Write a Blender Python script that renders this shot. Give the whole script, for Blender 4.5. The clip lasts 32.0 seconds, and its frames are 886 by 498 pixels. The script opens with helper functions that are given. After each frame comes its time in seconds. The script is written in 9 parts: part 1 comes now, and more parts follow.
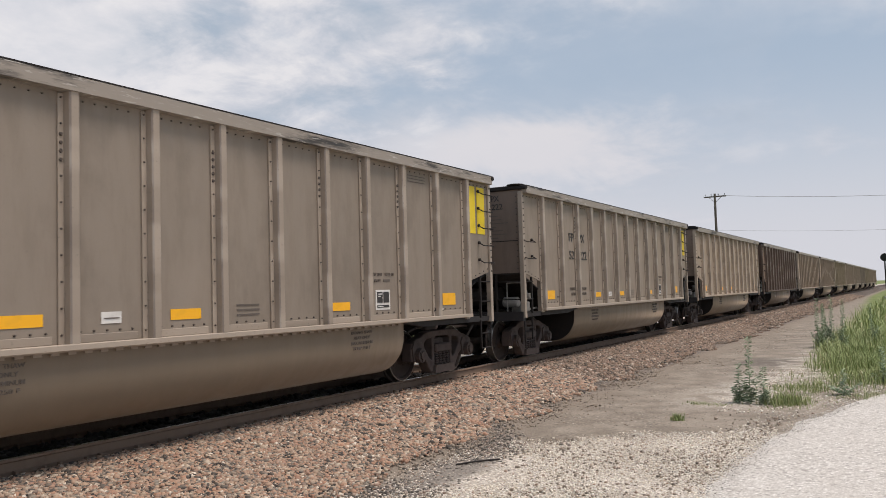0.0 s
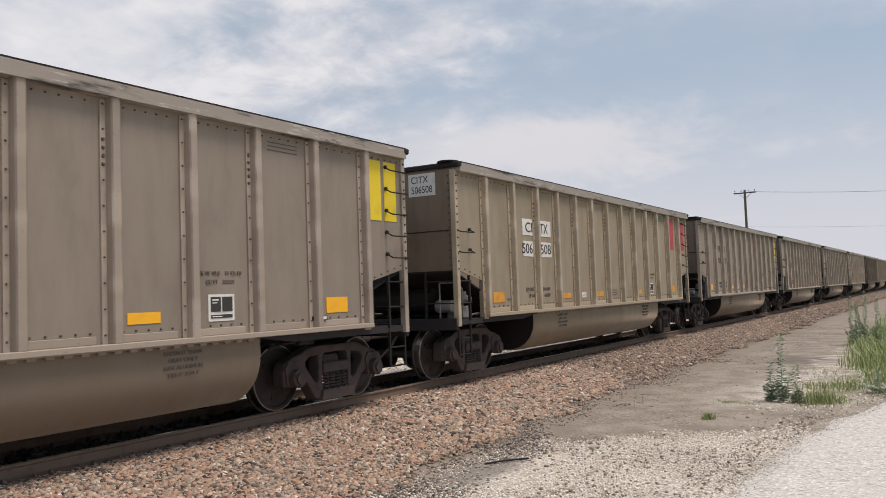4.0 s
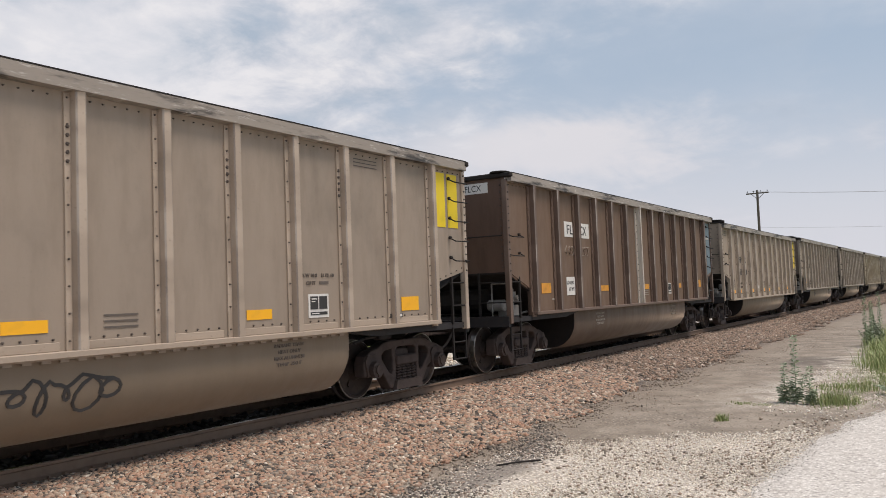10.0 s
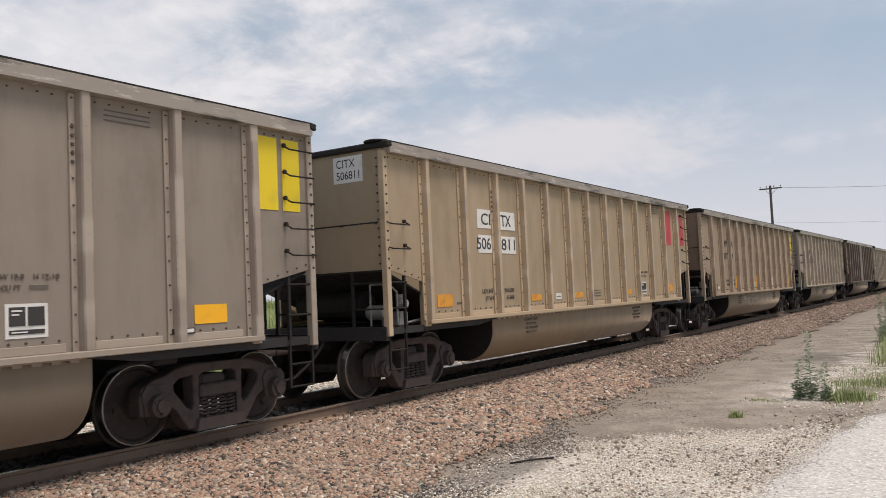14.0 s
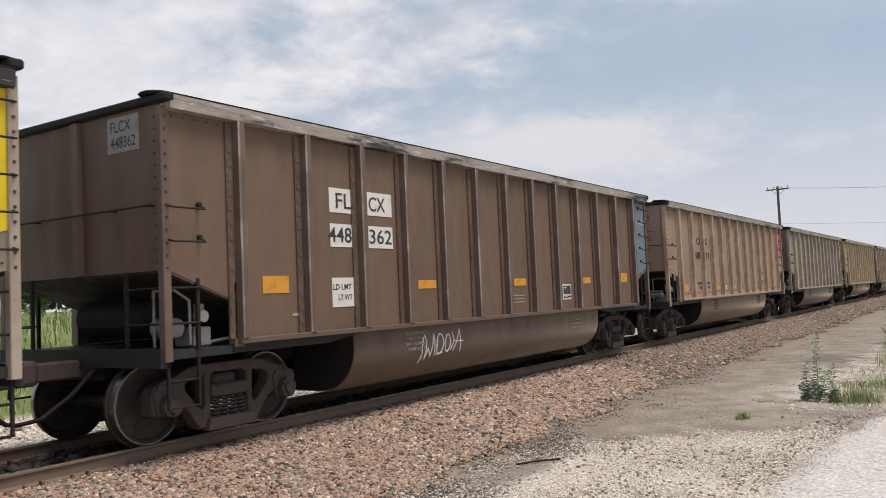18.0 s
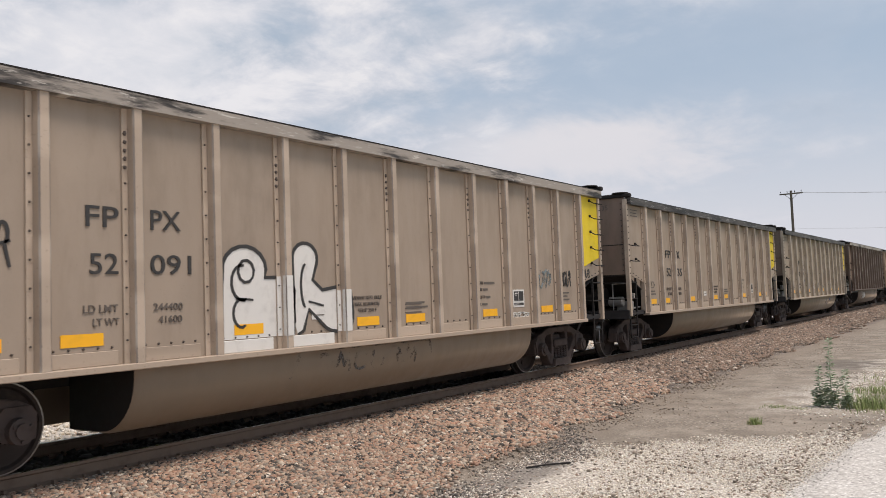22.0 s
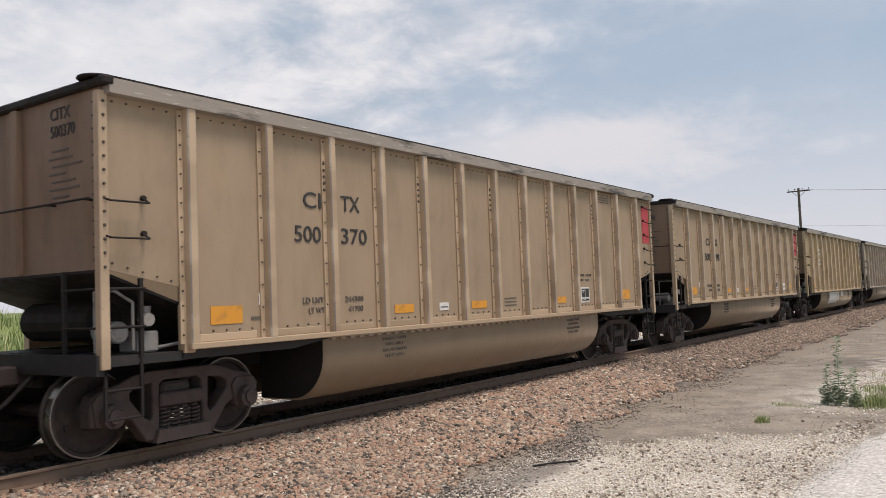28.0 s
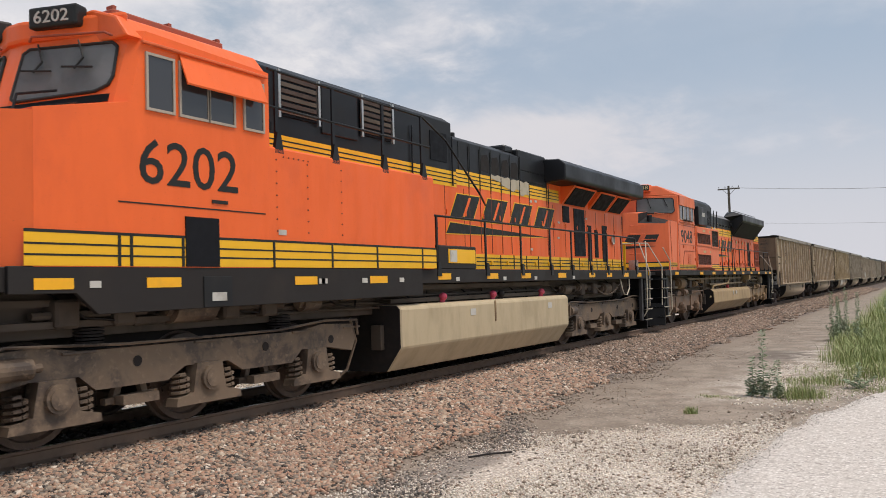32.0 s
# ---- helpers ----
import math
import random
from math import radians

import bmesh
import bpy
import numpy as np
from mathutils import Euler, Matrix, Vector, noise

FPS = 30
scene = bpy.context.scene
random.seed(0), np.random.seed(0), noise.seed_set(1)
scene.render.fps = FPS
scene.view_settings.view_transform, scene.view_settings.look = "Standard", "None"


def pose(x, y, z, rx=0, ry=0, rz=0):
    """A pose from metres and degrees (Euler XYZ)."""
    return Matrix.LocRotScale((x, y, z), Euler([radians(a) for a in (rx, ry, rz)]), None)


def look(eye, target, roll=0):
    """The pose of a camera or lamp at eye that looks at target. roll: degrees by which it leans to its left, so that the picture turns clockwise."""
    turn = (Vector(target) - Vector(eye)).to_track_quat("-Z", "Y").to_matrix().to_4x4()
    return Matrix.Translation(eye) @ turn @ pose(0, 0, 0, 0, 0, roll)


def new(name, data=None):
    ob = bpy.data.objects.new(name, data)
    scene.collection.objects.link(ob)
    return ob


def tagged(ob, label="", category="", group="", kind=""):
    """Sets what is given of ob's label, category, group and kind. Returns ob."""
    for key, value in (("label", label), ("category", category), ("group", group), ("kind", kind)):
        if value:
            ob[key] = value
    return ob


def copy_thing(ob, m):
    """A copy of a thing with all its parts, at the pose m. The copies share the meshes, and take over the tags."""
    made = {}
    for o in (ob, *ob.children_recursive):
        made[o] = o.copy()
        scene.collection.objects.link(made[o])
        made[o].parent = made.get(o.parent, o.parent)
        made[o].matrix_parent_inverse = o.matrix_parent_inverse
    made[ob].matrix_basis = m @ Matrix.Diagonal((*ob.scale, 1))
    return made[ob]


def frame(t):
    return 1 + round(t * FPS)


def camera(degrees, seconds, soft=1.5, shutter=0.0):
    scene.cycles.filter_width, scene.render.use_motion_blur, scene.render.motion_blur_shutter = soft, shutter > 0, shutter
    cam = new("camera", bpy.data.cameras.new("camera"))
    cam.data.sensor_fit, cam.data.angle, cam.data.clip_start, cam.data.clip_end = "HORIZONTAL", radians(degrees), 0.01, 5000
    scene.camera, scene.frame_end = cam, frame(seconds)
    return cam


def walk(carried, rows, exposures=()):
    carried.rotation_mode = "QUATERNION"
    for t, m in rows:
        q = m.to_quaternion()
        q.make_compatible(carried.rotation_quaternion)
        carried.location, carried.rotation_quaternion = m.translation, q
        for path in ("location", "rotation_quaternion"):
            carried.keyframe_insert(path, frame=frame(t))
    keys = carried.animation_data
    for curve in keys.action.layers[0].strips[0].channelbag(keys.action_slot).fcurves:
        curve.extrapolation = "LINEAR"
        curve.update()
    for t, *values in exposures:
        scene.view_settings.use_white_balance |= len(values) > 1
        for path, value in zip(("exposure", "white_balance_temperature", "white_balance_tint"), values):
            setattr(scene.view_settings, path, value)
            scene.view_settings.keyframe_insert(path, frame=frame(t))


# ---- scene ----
cam = camera(56.47, 32.0, soft=0.8, shutter=0.04)
# seconds, yaw, pitch and roll of the camera, which stands at one spot beside the track
TURNS = [
    (0.0, 29.595, 3.067, -1.684), (0.5, 29.755, 3.055, -1.738), (1.0, 29.975, 3.057, -1.801), (1.5, 30.225, 3.075, -1.819),
    (2.0, 30.474, 3.128, -1.899), (2.5, 30.711, 3.151, -1.941), (3.0, 30.949, 3.181, -1.953), (3.5, 31.195, 3.159, -1.980),
    (4.0, 31.483, 3.067, -2.035), (4.5, 31.732, 2.945, -2.136), (6.5, 32.390, 2.851, -2.289), (7.0, 32.366, 2.913, -2.146),
    (7.5, 32.317, 2.941, -2.063), (8.0, 32.270, 2.982, -2.037), (8.5, 32.223, 3.002, -2.044), (9.0, 32.206, 3.042, -2.046),
    (9.5, 32.195, 3.099, -2.125), (10.0, 32.253, 3.206, -2.175), (10.5, 32.332, 3.308, -2.227), (11.0, 32.447, 3.359, -2.282),
    (11.5, 32.627, 3.368, -2.317), (12.0, 32.796, 3.300, -2.382), (12.5, 32.933, 3.219, -2.382), (13.0, 33.022, 3.148, -2.467),
    (13.5, 33.068, 3.108, -2.497), (14.0, 33.069, 3.109, -2.560), (14.5, 33.094, 3.139, -2.576), (16.5, 33.238, 3.139, -2.526),
    (17.0, 33.363, 3.119, -2.548), (17.5, 33.461, 3.144, -2.548), (18.0, 33.506, 3.184, -2.512), (18.5, 33.535, 3.204, -2.354),
    (19.0, 33.577, 3.191, -2.251), (19.5, 33.652, 3.194, -2.133), (20.0, 33.779, 3.212, -2.112), (20.5, 33.961, 3.291, -2.127),
    (21.0, 34.136, 3.372, -2.152), (21.5, 34.237, 3.397, -2.202), (22.0, 34.276, 3.395, -2.125), (22.5, 34.262, 3.346, -2.086),
    (23.0, 34.318, 3.300, -2.037), (23.5, 34.403, 3.252, -2.053), (24.0, 34.442, 3.214, -2.104), (24.5, 34.411, 3.177, -2.099),
    (26.5, 34.341, 3.401, -2.424), (27.0, 34.470, 3.399, -2.413), (27.5, 34.627, 3.354, -2.346), (28.0, 34.728, 3.295, -2.210),
    (28.5, 34.764, 3.265, -2.080), (29.0, 34.710, 3.260, -2.064), (29.5, 34.598, 3.255, -2.044), (30.0, 34.419, 3.237, -2.061),
    (30.5, 34.239, 3.191, -2.043), (31.0, 33.894, 3.081, -1.980), (31.5, 32.840, 2.891, -1.840), (32.0, 30.465, 2.600, -1.695),
]
EYE = (0.0, 0.0, 1.54)
walk(cam, [(t, pose(*EYE, 90 + p, 0, y) @ pose(0, 0, 0, 0, 0, r)) for t, y, p, r in TURNS], exposures=[(t, stops, kelvin, 13) for t, stops, kelvin in (
    (0.0, 0.32, 6520), (7.5, 0.34, 6520), (8.5, 0.38, 6480), (9.4, 0.38, 6480), (10.2, 0.35, 6520), (16.3, 0.36, 6520), (17.2, 0.38, 6480), (18.2, 0.39, 6480), (19.2, 0.37, 6500),
    (28.0, 0.37, 6520), (29.0, 0.38, 6540), (31.0, 0.36, 6560), (32.0, 0.31, 6540))])

# ---- light ----
SUN_UP, SUN_TURN = 66, 80          # the sun behind thin cloud: height, and compass turn from +y towards +x
world = bpy.data.worlds.new("sky")
scene.world = world
world.use_nodes = True


class Nodes:
    """Short hand for a node tree."""

    def __init__(self, tree):
        self.t = tree
        tree.nodes.clear()

    def add(self, kind, inputs=(), **props):
        n = self.t.nodes.new(kind)
        for k, v in props.items():
            if k == "operation":
                n.operation = v
            elif k == "data_type":
                n.data_type = v
            elif k == "blend_type":
                n.blend_type = v
            elif k == "sky_type":
                n.sky_type = v
        for k, v in dict(inputs).items():
            self.put(n.inputs[k], v)
        return n

    def put(self, socket, v):
        if isinstance(v, bpy.types.NodeSocket):
            self.t.links.new(v, socket)
        else:
            socket.default_value = v

    def m(self, op, a, b=0.0, c=0.0):
        n = self.t.nodes.new("ShaderNodeMath")
        n.operation = op
        for s, v in zip(n.inputs, (a, b, c)):
            self.put(s, v)
        return n.outputs[0]

    def step(self, v, lo, hi, a=0.0, b=1.0):
        n = self.t.nodes.new("ShaderNodeMapRange")
        n.interpolation_type = "SMOOTHSTEP"
        for s, x in zip(n.inputs, (v, lo, hi, a, b)):
            self.put(s, x)
        return n.outputs[0]

    def mix(self, f, a, b, how="MIX"):
        n = self.t.nodes.new("ShaderNodeMix")
        n.data_type, n.blend_type = "RGBA", how
        for i, x in ((0, f), (6, a), (7, b)):
            self.put(n.inputs[i], (*x, 1) if isinstance(x, tuple) and len(x) == 3 else x)
        return n.outputs[2]

    def noise(self, vec, scale, detail=3.0, rough=0.55, distort=0.0):
        n = self.t.nodes.new("ShaderNodeTexNoise")
        for k, x in (("Vector", vec), ("Scale", scale), ("Detail", detail), ("Roughness", rough), ("Distortion", distort)):
            self.put(n.inputs[k], x)
        return n.outputs["Fac"]

    def voronoi(self, vec, scale, what="Distance"):
        n = self.t.nodes.new("ShaderNodeTexVoronoi")
        self.put(n.inputs["Vector"], vec)
        n.inputs["Scale"].default_value = scale
        return n.outputs[what]

    def vec(self, x, y, z):
        n = self.t.nodes.new("ShaderNodeCombineXYZ")
        for s, v in zip(n.inputs, (x, y, z)):
            self.put(s, v)
        return n.outputs[0]

    def xyz(self, v):
        n = self.t.nodes.new("ShaderNodeSeparateXYZ")
        self.put(n.inputs[0], v)
        return n.outputs

    def ramp(self, f, *stops):
        n = self.t.nodes.new("ShaderNodeValToRGB")
        self.put(n.inputs[0], f)
        e = n.color_ramp.elements
        while len(e) < len(stops):
            e.new(0.5)
        for el, (p, c) in zip(e, stops):
            el.position, el.color = p, (*c, 1)
        return n.outputs[0]


def build_sky():
    n = Nodes(world.node_tree)
    d = n.add("ShaderNodeTexCoord").outputs["Generated"]
    x, y, z = n.xyz(d)
    zz = n.m("MAXIMUM", z, 0.0)
    # a flat layer of cloud high above the plain
    far = n.m("ADD", zz, 0.24)
    plane = n.vec(n.m("ADD", n.m("DIVIDE", x, far), 2.3), n.m("ADD", n.m("DIVIDE", y, far), 7.6), 0.0)
    big = n.noise(plane, 0.95, 5, 0.55, 0.35)
    mid = n.noise(plane, 4.6, 7, 0.62, 0.25)
    veil = n.noise(n.vec(n.m("DIVIDE", x, far), n.m("MULTIPLY", n.m("DIVIDE", y, far), 0.55), 3.0), 3.4, 5, 0.6, 0.2)
    sky = n.add("ShaderNodeTexSky", sky_type="NISHITA")
    sky.sun_disc, sky.sun_elevation, sky.sun_rotation = False, radians(SUN_UP), radians(SUN_TURN)
    blue = n.mix(1.0, sky.outputs[0], (0.085, 0.085, 0.085), "MULTIPLY")
    blue = n.mix(0.78, blue, (0.350, 0.424, 0.500))
    # cloud: grey-blue undersides to white tops
    body = n.ramp(n.m("ADD", n.m("MULTIPLY", big, 0.35), n.m("MULTIPLY", mid, 0.65)),
                  (0.39, (0.325, 0.388, 0.458)), (0.47, (0.405, 0.448, 0.503)), (0.53, (0.495, 0.518, 0.558)), (0.61, (0.615, 0.618, 0.628)))
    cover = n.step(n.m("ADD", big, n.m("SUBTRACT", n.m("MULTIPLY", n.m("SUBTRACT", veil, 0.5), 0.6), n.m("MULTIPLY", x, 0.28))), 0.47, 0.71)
    # a clear window low in the north, a bright bank under it and a white one higher up
    turn = n.m("ADD", n.m("ARCTAN2", n.m("MULTIPLY", x, -1.0), y), n.m("MULTIPLY", n.m("SUBTRACT", mid, 0.5), 0.30))
    rise = n.m("ADD", z, n.m("MULTIPLY", n.m("SUBTRACT", veil, 0.5), 0.13))

    def patch(az, el, wide, high, lean=0.0):
        a = n.m("DIVIDE", n.m("SUBTRACT", turn, radians(az)), radians(wide))
        b = n.m("DIVIDE", n.m("SUBTRACT", n.m("SUBTRACT", rise, math.sin(radians(el))), n.m("MULTIPLY", n.m("SUBTRACT", turn, radians(az)), lean)), radians(high))
        return n.step(n.m("SQRT", n.m("ADD", n.m("MULTIPLY", a, a), n.m("MULTIPLY", b, b))), 0.35, 1.25, 1.0, 0.0)
    cover = n.m("MULTIPLY", cover, n.m("SUBTRACT", 1.0, n.m("MULTIPLY", patch(17.0, 14.5, 17.0, 7.0, -0.18), 0.92)))
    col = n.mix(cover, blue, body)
    col = n.mix(n.m("MULTIPLY", patch(24.0, 9.6, 11.0, 2.9), 0.85), col, (0.600, 0.585, 0.590))
    col = n.mix(n.m("MULTIPLY", patch(54.0, 15.8, 10.0, 4.0, -0.2), 0.55), col, (0.640, 0.640, 0.650))
    # pale haze low down
    col = n.mix(n.step(z, 0.02, 0.27, 0.88, 0.0), col, (0.535, 0.540, 0.572))
    bg = n.add("ShaderNodeBackground", {"Color": col, "Strength": 1.0})
    n.t.links.new(bg.outputs[0], n.add("ShaderNodeOutputWorld").inputs[0])


build_sky()
sun = new("sun", bpy.data.lights.new("sun", "SUN"))
sun.data.energy, sun.data.angle, sun.data.color = 2.3, radians(25), (1.0, 0.885, 0.77)
sun.matrix_world = look((0, 0, 0), (-math.sin(radians(SUN_TURN)) * math.cos(radians(SUN_UP)),
                                    -math.cos(radians(SUN_TURN)) * math.cos(radians(SUN_UP)), -math.sin(radians(SUN_UP))))


# ---- materials ----
def material(name, rough=0.6, metal=0.0):
    """A material with its node short hand, object coordinates and principled shader."""
    mat = bpy.data.materials.new(name)
    mat.use_nodes = True
    n = Nodes(mat.node_tree)
    bsdf = n.add("ShaderNodeBsdfPrincipled", {"Roughness": rough, "Metallic": metal})
    n.t.links.new(bsdf.outputs[0], n.add("ShaderNodeOutputMaterial").inputs[0])
    n.bsdf = bsdf
    n.co = n.add("ShaderNodeTexCoord").outputs["Object"]
    return mat, n


def finish(n, colour, rough=None, bump=None, strength=0.2, distance=0.01):
    n.put(n.bsdf.inputs["Base Color"], (*colour, 1) if isinstance(colour, tuple) else colour)
    if rough is not None:
        n.put(n.bsdf.inputs["Roughness"], rough)
    if bump is not None:
        b = n.add("ShaderNodeBump", {"Strength": strength, "Distance": distance, "Height": bump})
        n.t.links.new(b.outputs[0], n.bsdf.inputs["Normal"])


def plain(name, colour, rough=0.6, metal=0.0, wear=0.25, scale=6.0, dirt=(0.13, 0.10, 0.08), dust=0.0):
    """Paint or metal with blotches, grain and dust."""
    mat, n = material(name, rough, metal)
    a = n.noise(n.co, scale, 4)
    b = n.noise(n.co, scale * 9, 3)
    c = n.mix(n.step(a, 0.48, 0.75, 0.0, wear), colour, dirt)
    c = n.mix(n.m("MULTIPLY", b, 0.18 + dust), c, tuple(min(1, v * 0.72 + 0.06 * dust) for v in colour))
    finish(n, c, n.step(a, 0.3, 0.7, max(0.05, rough - 0.08), min(1, rough + 0.12)), b, 0.08)
    return mat


def car_paint(name, colour, grime, streak=0.5, rough=0.62, metal=0.0, sheen=0.26):
    """Weathered car body: coal dust in upright streaks, rubbed brighter patches, soot."""
    mat, n = material(name, rough, metal)
    x, y, z = n.xyz(n.co)
    rnd = n.add("ShaderNodeObjectInfo").outputs["Random"]
    run = n.vec(n.m("MULTIPLY", x, 2.0), n.m("ADD", n.m("MULTIPLY", y, 2.2), n.m("MULTIPLY", rnd, 37.0)), n.m("MULTIPLY", z, 0.5))
    streaks = n.noise(run, 1.6, 5, 0.62)
    cloud = n.noise(n.vec(x, n.m("ADD", y, n.m("MULTIPLY", rnd, 23.0)), n.m("MULTIPLY", z, 0.7)), 1.0, 5, 0.6)
    grain = n.noise(n.co, 55, 3, 0.7)
    c = n.mix(n.m("MULTIPLY", rnd, 0.35), colour, tuple(v * 0.86 for v in colour))
    c = n.mix(n.step(streaks, 0.44, 0.72, 0.0, streak), c, grime)
    c = n.mix(n.step(cloud, 0.50, 0.75, 0.0, 0.45), c, tuple(v * 1.16 for v in colour))
    c = n.mix(n.step(cloud, 0.50, 0.28, 0.0, 0.6), c, grime)
    c = n.mix(n.step(grain, 0.62, 0.75, 0.0, 0.35), c, tuple(v * 0.5 for v in grime))
    n.bsdf.inputs["Sheen Weight"].default_value = sheen      # dust on the paint
    n.bsdf.inputs["Sheen Roughness"].default_value = 0.32
    n.bsdf.inputs["Sheen Tint"].default_value = (1.0, 0.80, 0.62, 1.0)
    finish(n, c, n.step(streaks, 0.3, 0.7, rough - 0.1, rough + 0.15), n.m("ADD", n.m("MULTIPLY", grain, 0.06), cloud), 0.16, 0.05)
    return mat


def post_paint(name, colour, bright, grime):
    """Upright posts, rubbed bright in lengths."""
    mat, n = material(name, 0.55)
    x, y, z = n.xyz(n.co)
    rnd = n.add("ShaderNodeObjectInfo").outputs["Random"]
    long = n.noise(n.vec(0.0, n.m("MULTIPLY", rnd, 50.0), n.m("MULTIPLY", z, 1.0)), 1.5, 2)
    fine = n.noise(n.co, 24, 4)
    c = n.mix(n.step(long, 0.48, 0.62, 0.0, 0.6), colour, bright)
    c = n.mix(n.step(long, 0.42, 0.28, 0.0, 0.4), c, grime)
    c = n.mix(n.step(fine, 0.60, 0.72, 0.0, 0.35), c, grime)
    finish(n, c, 0.55, fine, 0.1)
    return mat



def sprayed(name, colour, bare):
    """Thin spray paint that has worn through in specks and clouds."""
    mat, n = material(name, 0.75)
    a, b = n.noise(n.co, 5.0, 4, 0.6), n.noise(n.co, 60, 3, 0.7)
    n.put(n.bsdf.inputs["Alpha"], n.step(n.m("ADD", n.m("MULTIPLY", a, 0.6), n.m("MULTIPLY", b, 0.4)), bare, bare + 0.13, 0.0, 0.85))
    finish(n, colour)
    return mat


TINTS = {                          # base, grime
    "grey": ((0.260, 0.215, 0.171), (0.172, 0.140, 0.109)),
    "slate": ((0.222, 0.202, 0.172), (0.145, 0.128, 0.106)),
    "light": ((0.338, 0.268, 0.206), (0.222, 0.175, 0.133)),
    "ash": ((0.292, 0.238, 0.182), (0.188, 0.152, 0.115)),
    "pewter": ((0.312, 0.252, 0.196), (0.190, 0.156, 0.122)),
    "pale": ((0.302, 0.246, 0.172), (0.210, 0.168, 0.114)),
    "tan": ((0.343, 0.255, 0.168), (0.225, 0.167, 0.104)),
    "sand": ((0.364, 0.275, 0.178), (0.240, 0.184, 0.110)),
    "umber": ((0.292, 0.213, 0.146), (0.205, 0.145, 0.094)),
    "rust": ((0.358, 0.266, 0.160), (0.225, 0.152, 0.084)),
    "brown": ((0.162, 0.102, 0.067), (0.108, 0.069, 0.046)),
    "dun": ((0.312, 0.210, 0.148), (0.200, 0.134, 0.092)),
}
BODY, POST, BELLY, ENDS = {}, {}, {}, {}
for tint, (base, dirt) in TINTS.items():
    BODY[tint] = car_paint(tint + "_car_paint", base, dirt, 0.32, sheen=0.08 if tint == "brown" else 0.26)
    # End walls take a darkened copy of the body paint, more strongly streaked.
    ENDS[tint] = car_paint(tint + "_darker_end_paint", tuple(v * f for v, f in zip(base, (0.68, 0.605, 0.595))), tuple(v * 0.41 for v in base), 0.55)
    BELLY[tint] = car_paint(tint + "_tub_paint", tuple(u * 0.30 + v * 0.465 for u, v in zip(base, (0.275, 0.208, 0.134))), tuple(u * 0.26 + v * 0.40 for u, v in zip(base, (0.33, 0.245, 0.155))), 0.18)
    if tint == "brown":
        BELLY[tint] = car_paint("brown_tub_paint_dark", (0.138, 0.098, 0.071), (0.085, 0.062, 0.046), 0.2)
        POST[tint] = post_paint("brown_post", (0.128, 0.084, 0.062), (0.180, 0.125, 0.095), (0.082, 0.056, 0.044))
    else:
        POST[tint] = post_paint(tint + "_post", tuple(v * 1.22 for v in base), tuple(min(0.6, v * 1.55 + 0.03) for v in base), tuple(v * 0.8 for v in dirt))
RIVET = plain("dark_rivets", (0.075, 0.060, 0.050), 0.7)
SMUDGE = plain("pale_scratched_paint", (0.36, 0.32, 0.27), 0.7, wear=0.3)
PATCHY = plain("dirty_white_stencil_ground", (0.33, 0.30, 0.27), 0.7, wear=0.4)
PRIMER = plain("white_primer", (0.66, 0.63, 0.58), 0.7, wear=0.25)
TEAL = sprayed("faded_teal_spray_paint", (0.075, 0.175, 0.21), 0.42)
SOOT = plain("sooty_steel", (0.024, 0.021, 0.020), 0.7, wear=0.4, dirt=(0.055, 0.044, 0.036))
BOGIE = plain("dusty_cast_steel", (0.086, 0.067, 0.060), 0.75, wear=0.5, dirt=(0.040, 0.032, 0.029))
DECK = plain("worn_dark_deck_steel", (0.034, 0.032, 0.033), 0.6, wear=0.5, dirt=(0.070, 0.060, 0.052))
WHEEL = plain("wheel_steel", (0.048, 0.038, 0.034), 0.7, 0.0, wear=0.4)
TREAD = plain("polished_tread", (0.30, 0.28, 0.26), 0.35, 1.0, wear=0.2)
EDGE = post_paint("rubbed_post_edge", (0.23, 0.19, 0.16), (0.50, 0.45, 0.39), (0.10, 0.08, 0.066))
BARE = car_paint("bare_pale_primer", (0.50, 0.46, 0.40), (0.38, 0.33, 0.27), 0.3)


def chord_paint(name, colour, scuff, soot, low, high):
    """Top chords: smeared with coal soot and scuffed bright by the loader, lengthwise."""
    mat, n = material(name, 0.55)
    x, y, z = n.xyz(n.co)
    rnd = n.m("MULTIPLY", n.add("ShaderNodeObjectInfo").outputs["Random"], 60.0)
    a = n.noise(n.vec(n.m("MULTIPLY", x, 3.0), n.m("ADD", y, rnd), n.m("MULTIPLY", z, 7.0)), 0.75, 6, 0.65)
    b = n.noise(n.vec(rnd, n.m("MULTIPLY", y, 1.3), n.m("MULTIPLY", z, 9.0)), 2.4, 5, 0.7)
    c = n.mix(n.step(a, low, low + 0.16), colour, soot)
    c = n.mix(n.m("MULTIPLY", n.step(b, high, high + 0.10), 0.8), c, scuff)
    finish(n, c, n.step(b, 0.4, 0.7, 0.65, 0.4), b, 0.1)
    return mat


CHORD = chord_paint("chord_paint", (0.30, 0.262, 0.222), (0.50, 0.46, 0.41), (0.045, 0.040, 0.036), 0.515, 0.57)
HALFCHORD = chord_paint("half_sooted_chord", (0.33, 0.29, 0.25), (0.60, 0.56, 0.50), (0.030, 0.026, 0.024), 0.49, 0.57)
DARKCHORD = chord_paint("sooty_chord", (0.075, 0.066, 0.060), (0.36, 0.33, 0.30), (0.022, 0.020, 0.019), 0.44, 0.58)
for dull in (SOOT, BOGIE, WHEEL, DECK):
    for node in dull.node_tree.nodes:
        if node.type == "BSDF_PRINCIPLED":
            node.inputs["Specular IOR Level"].default_value = 0.2
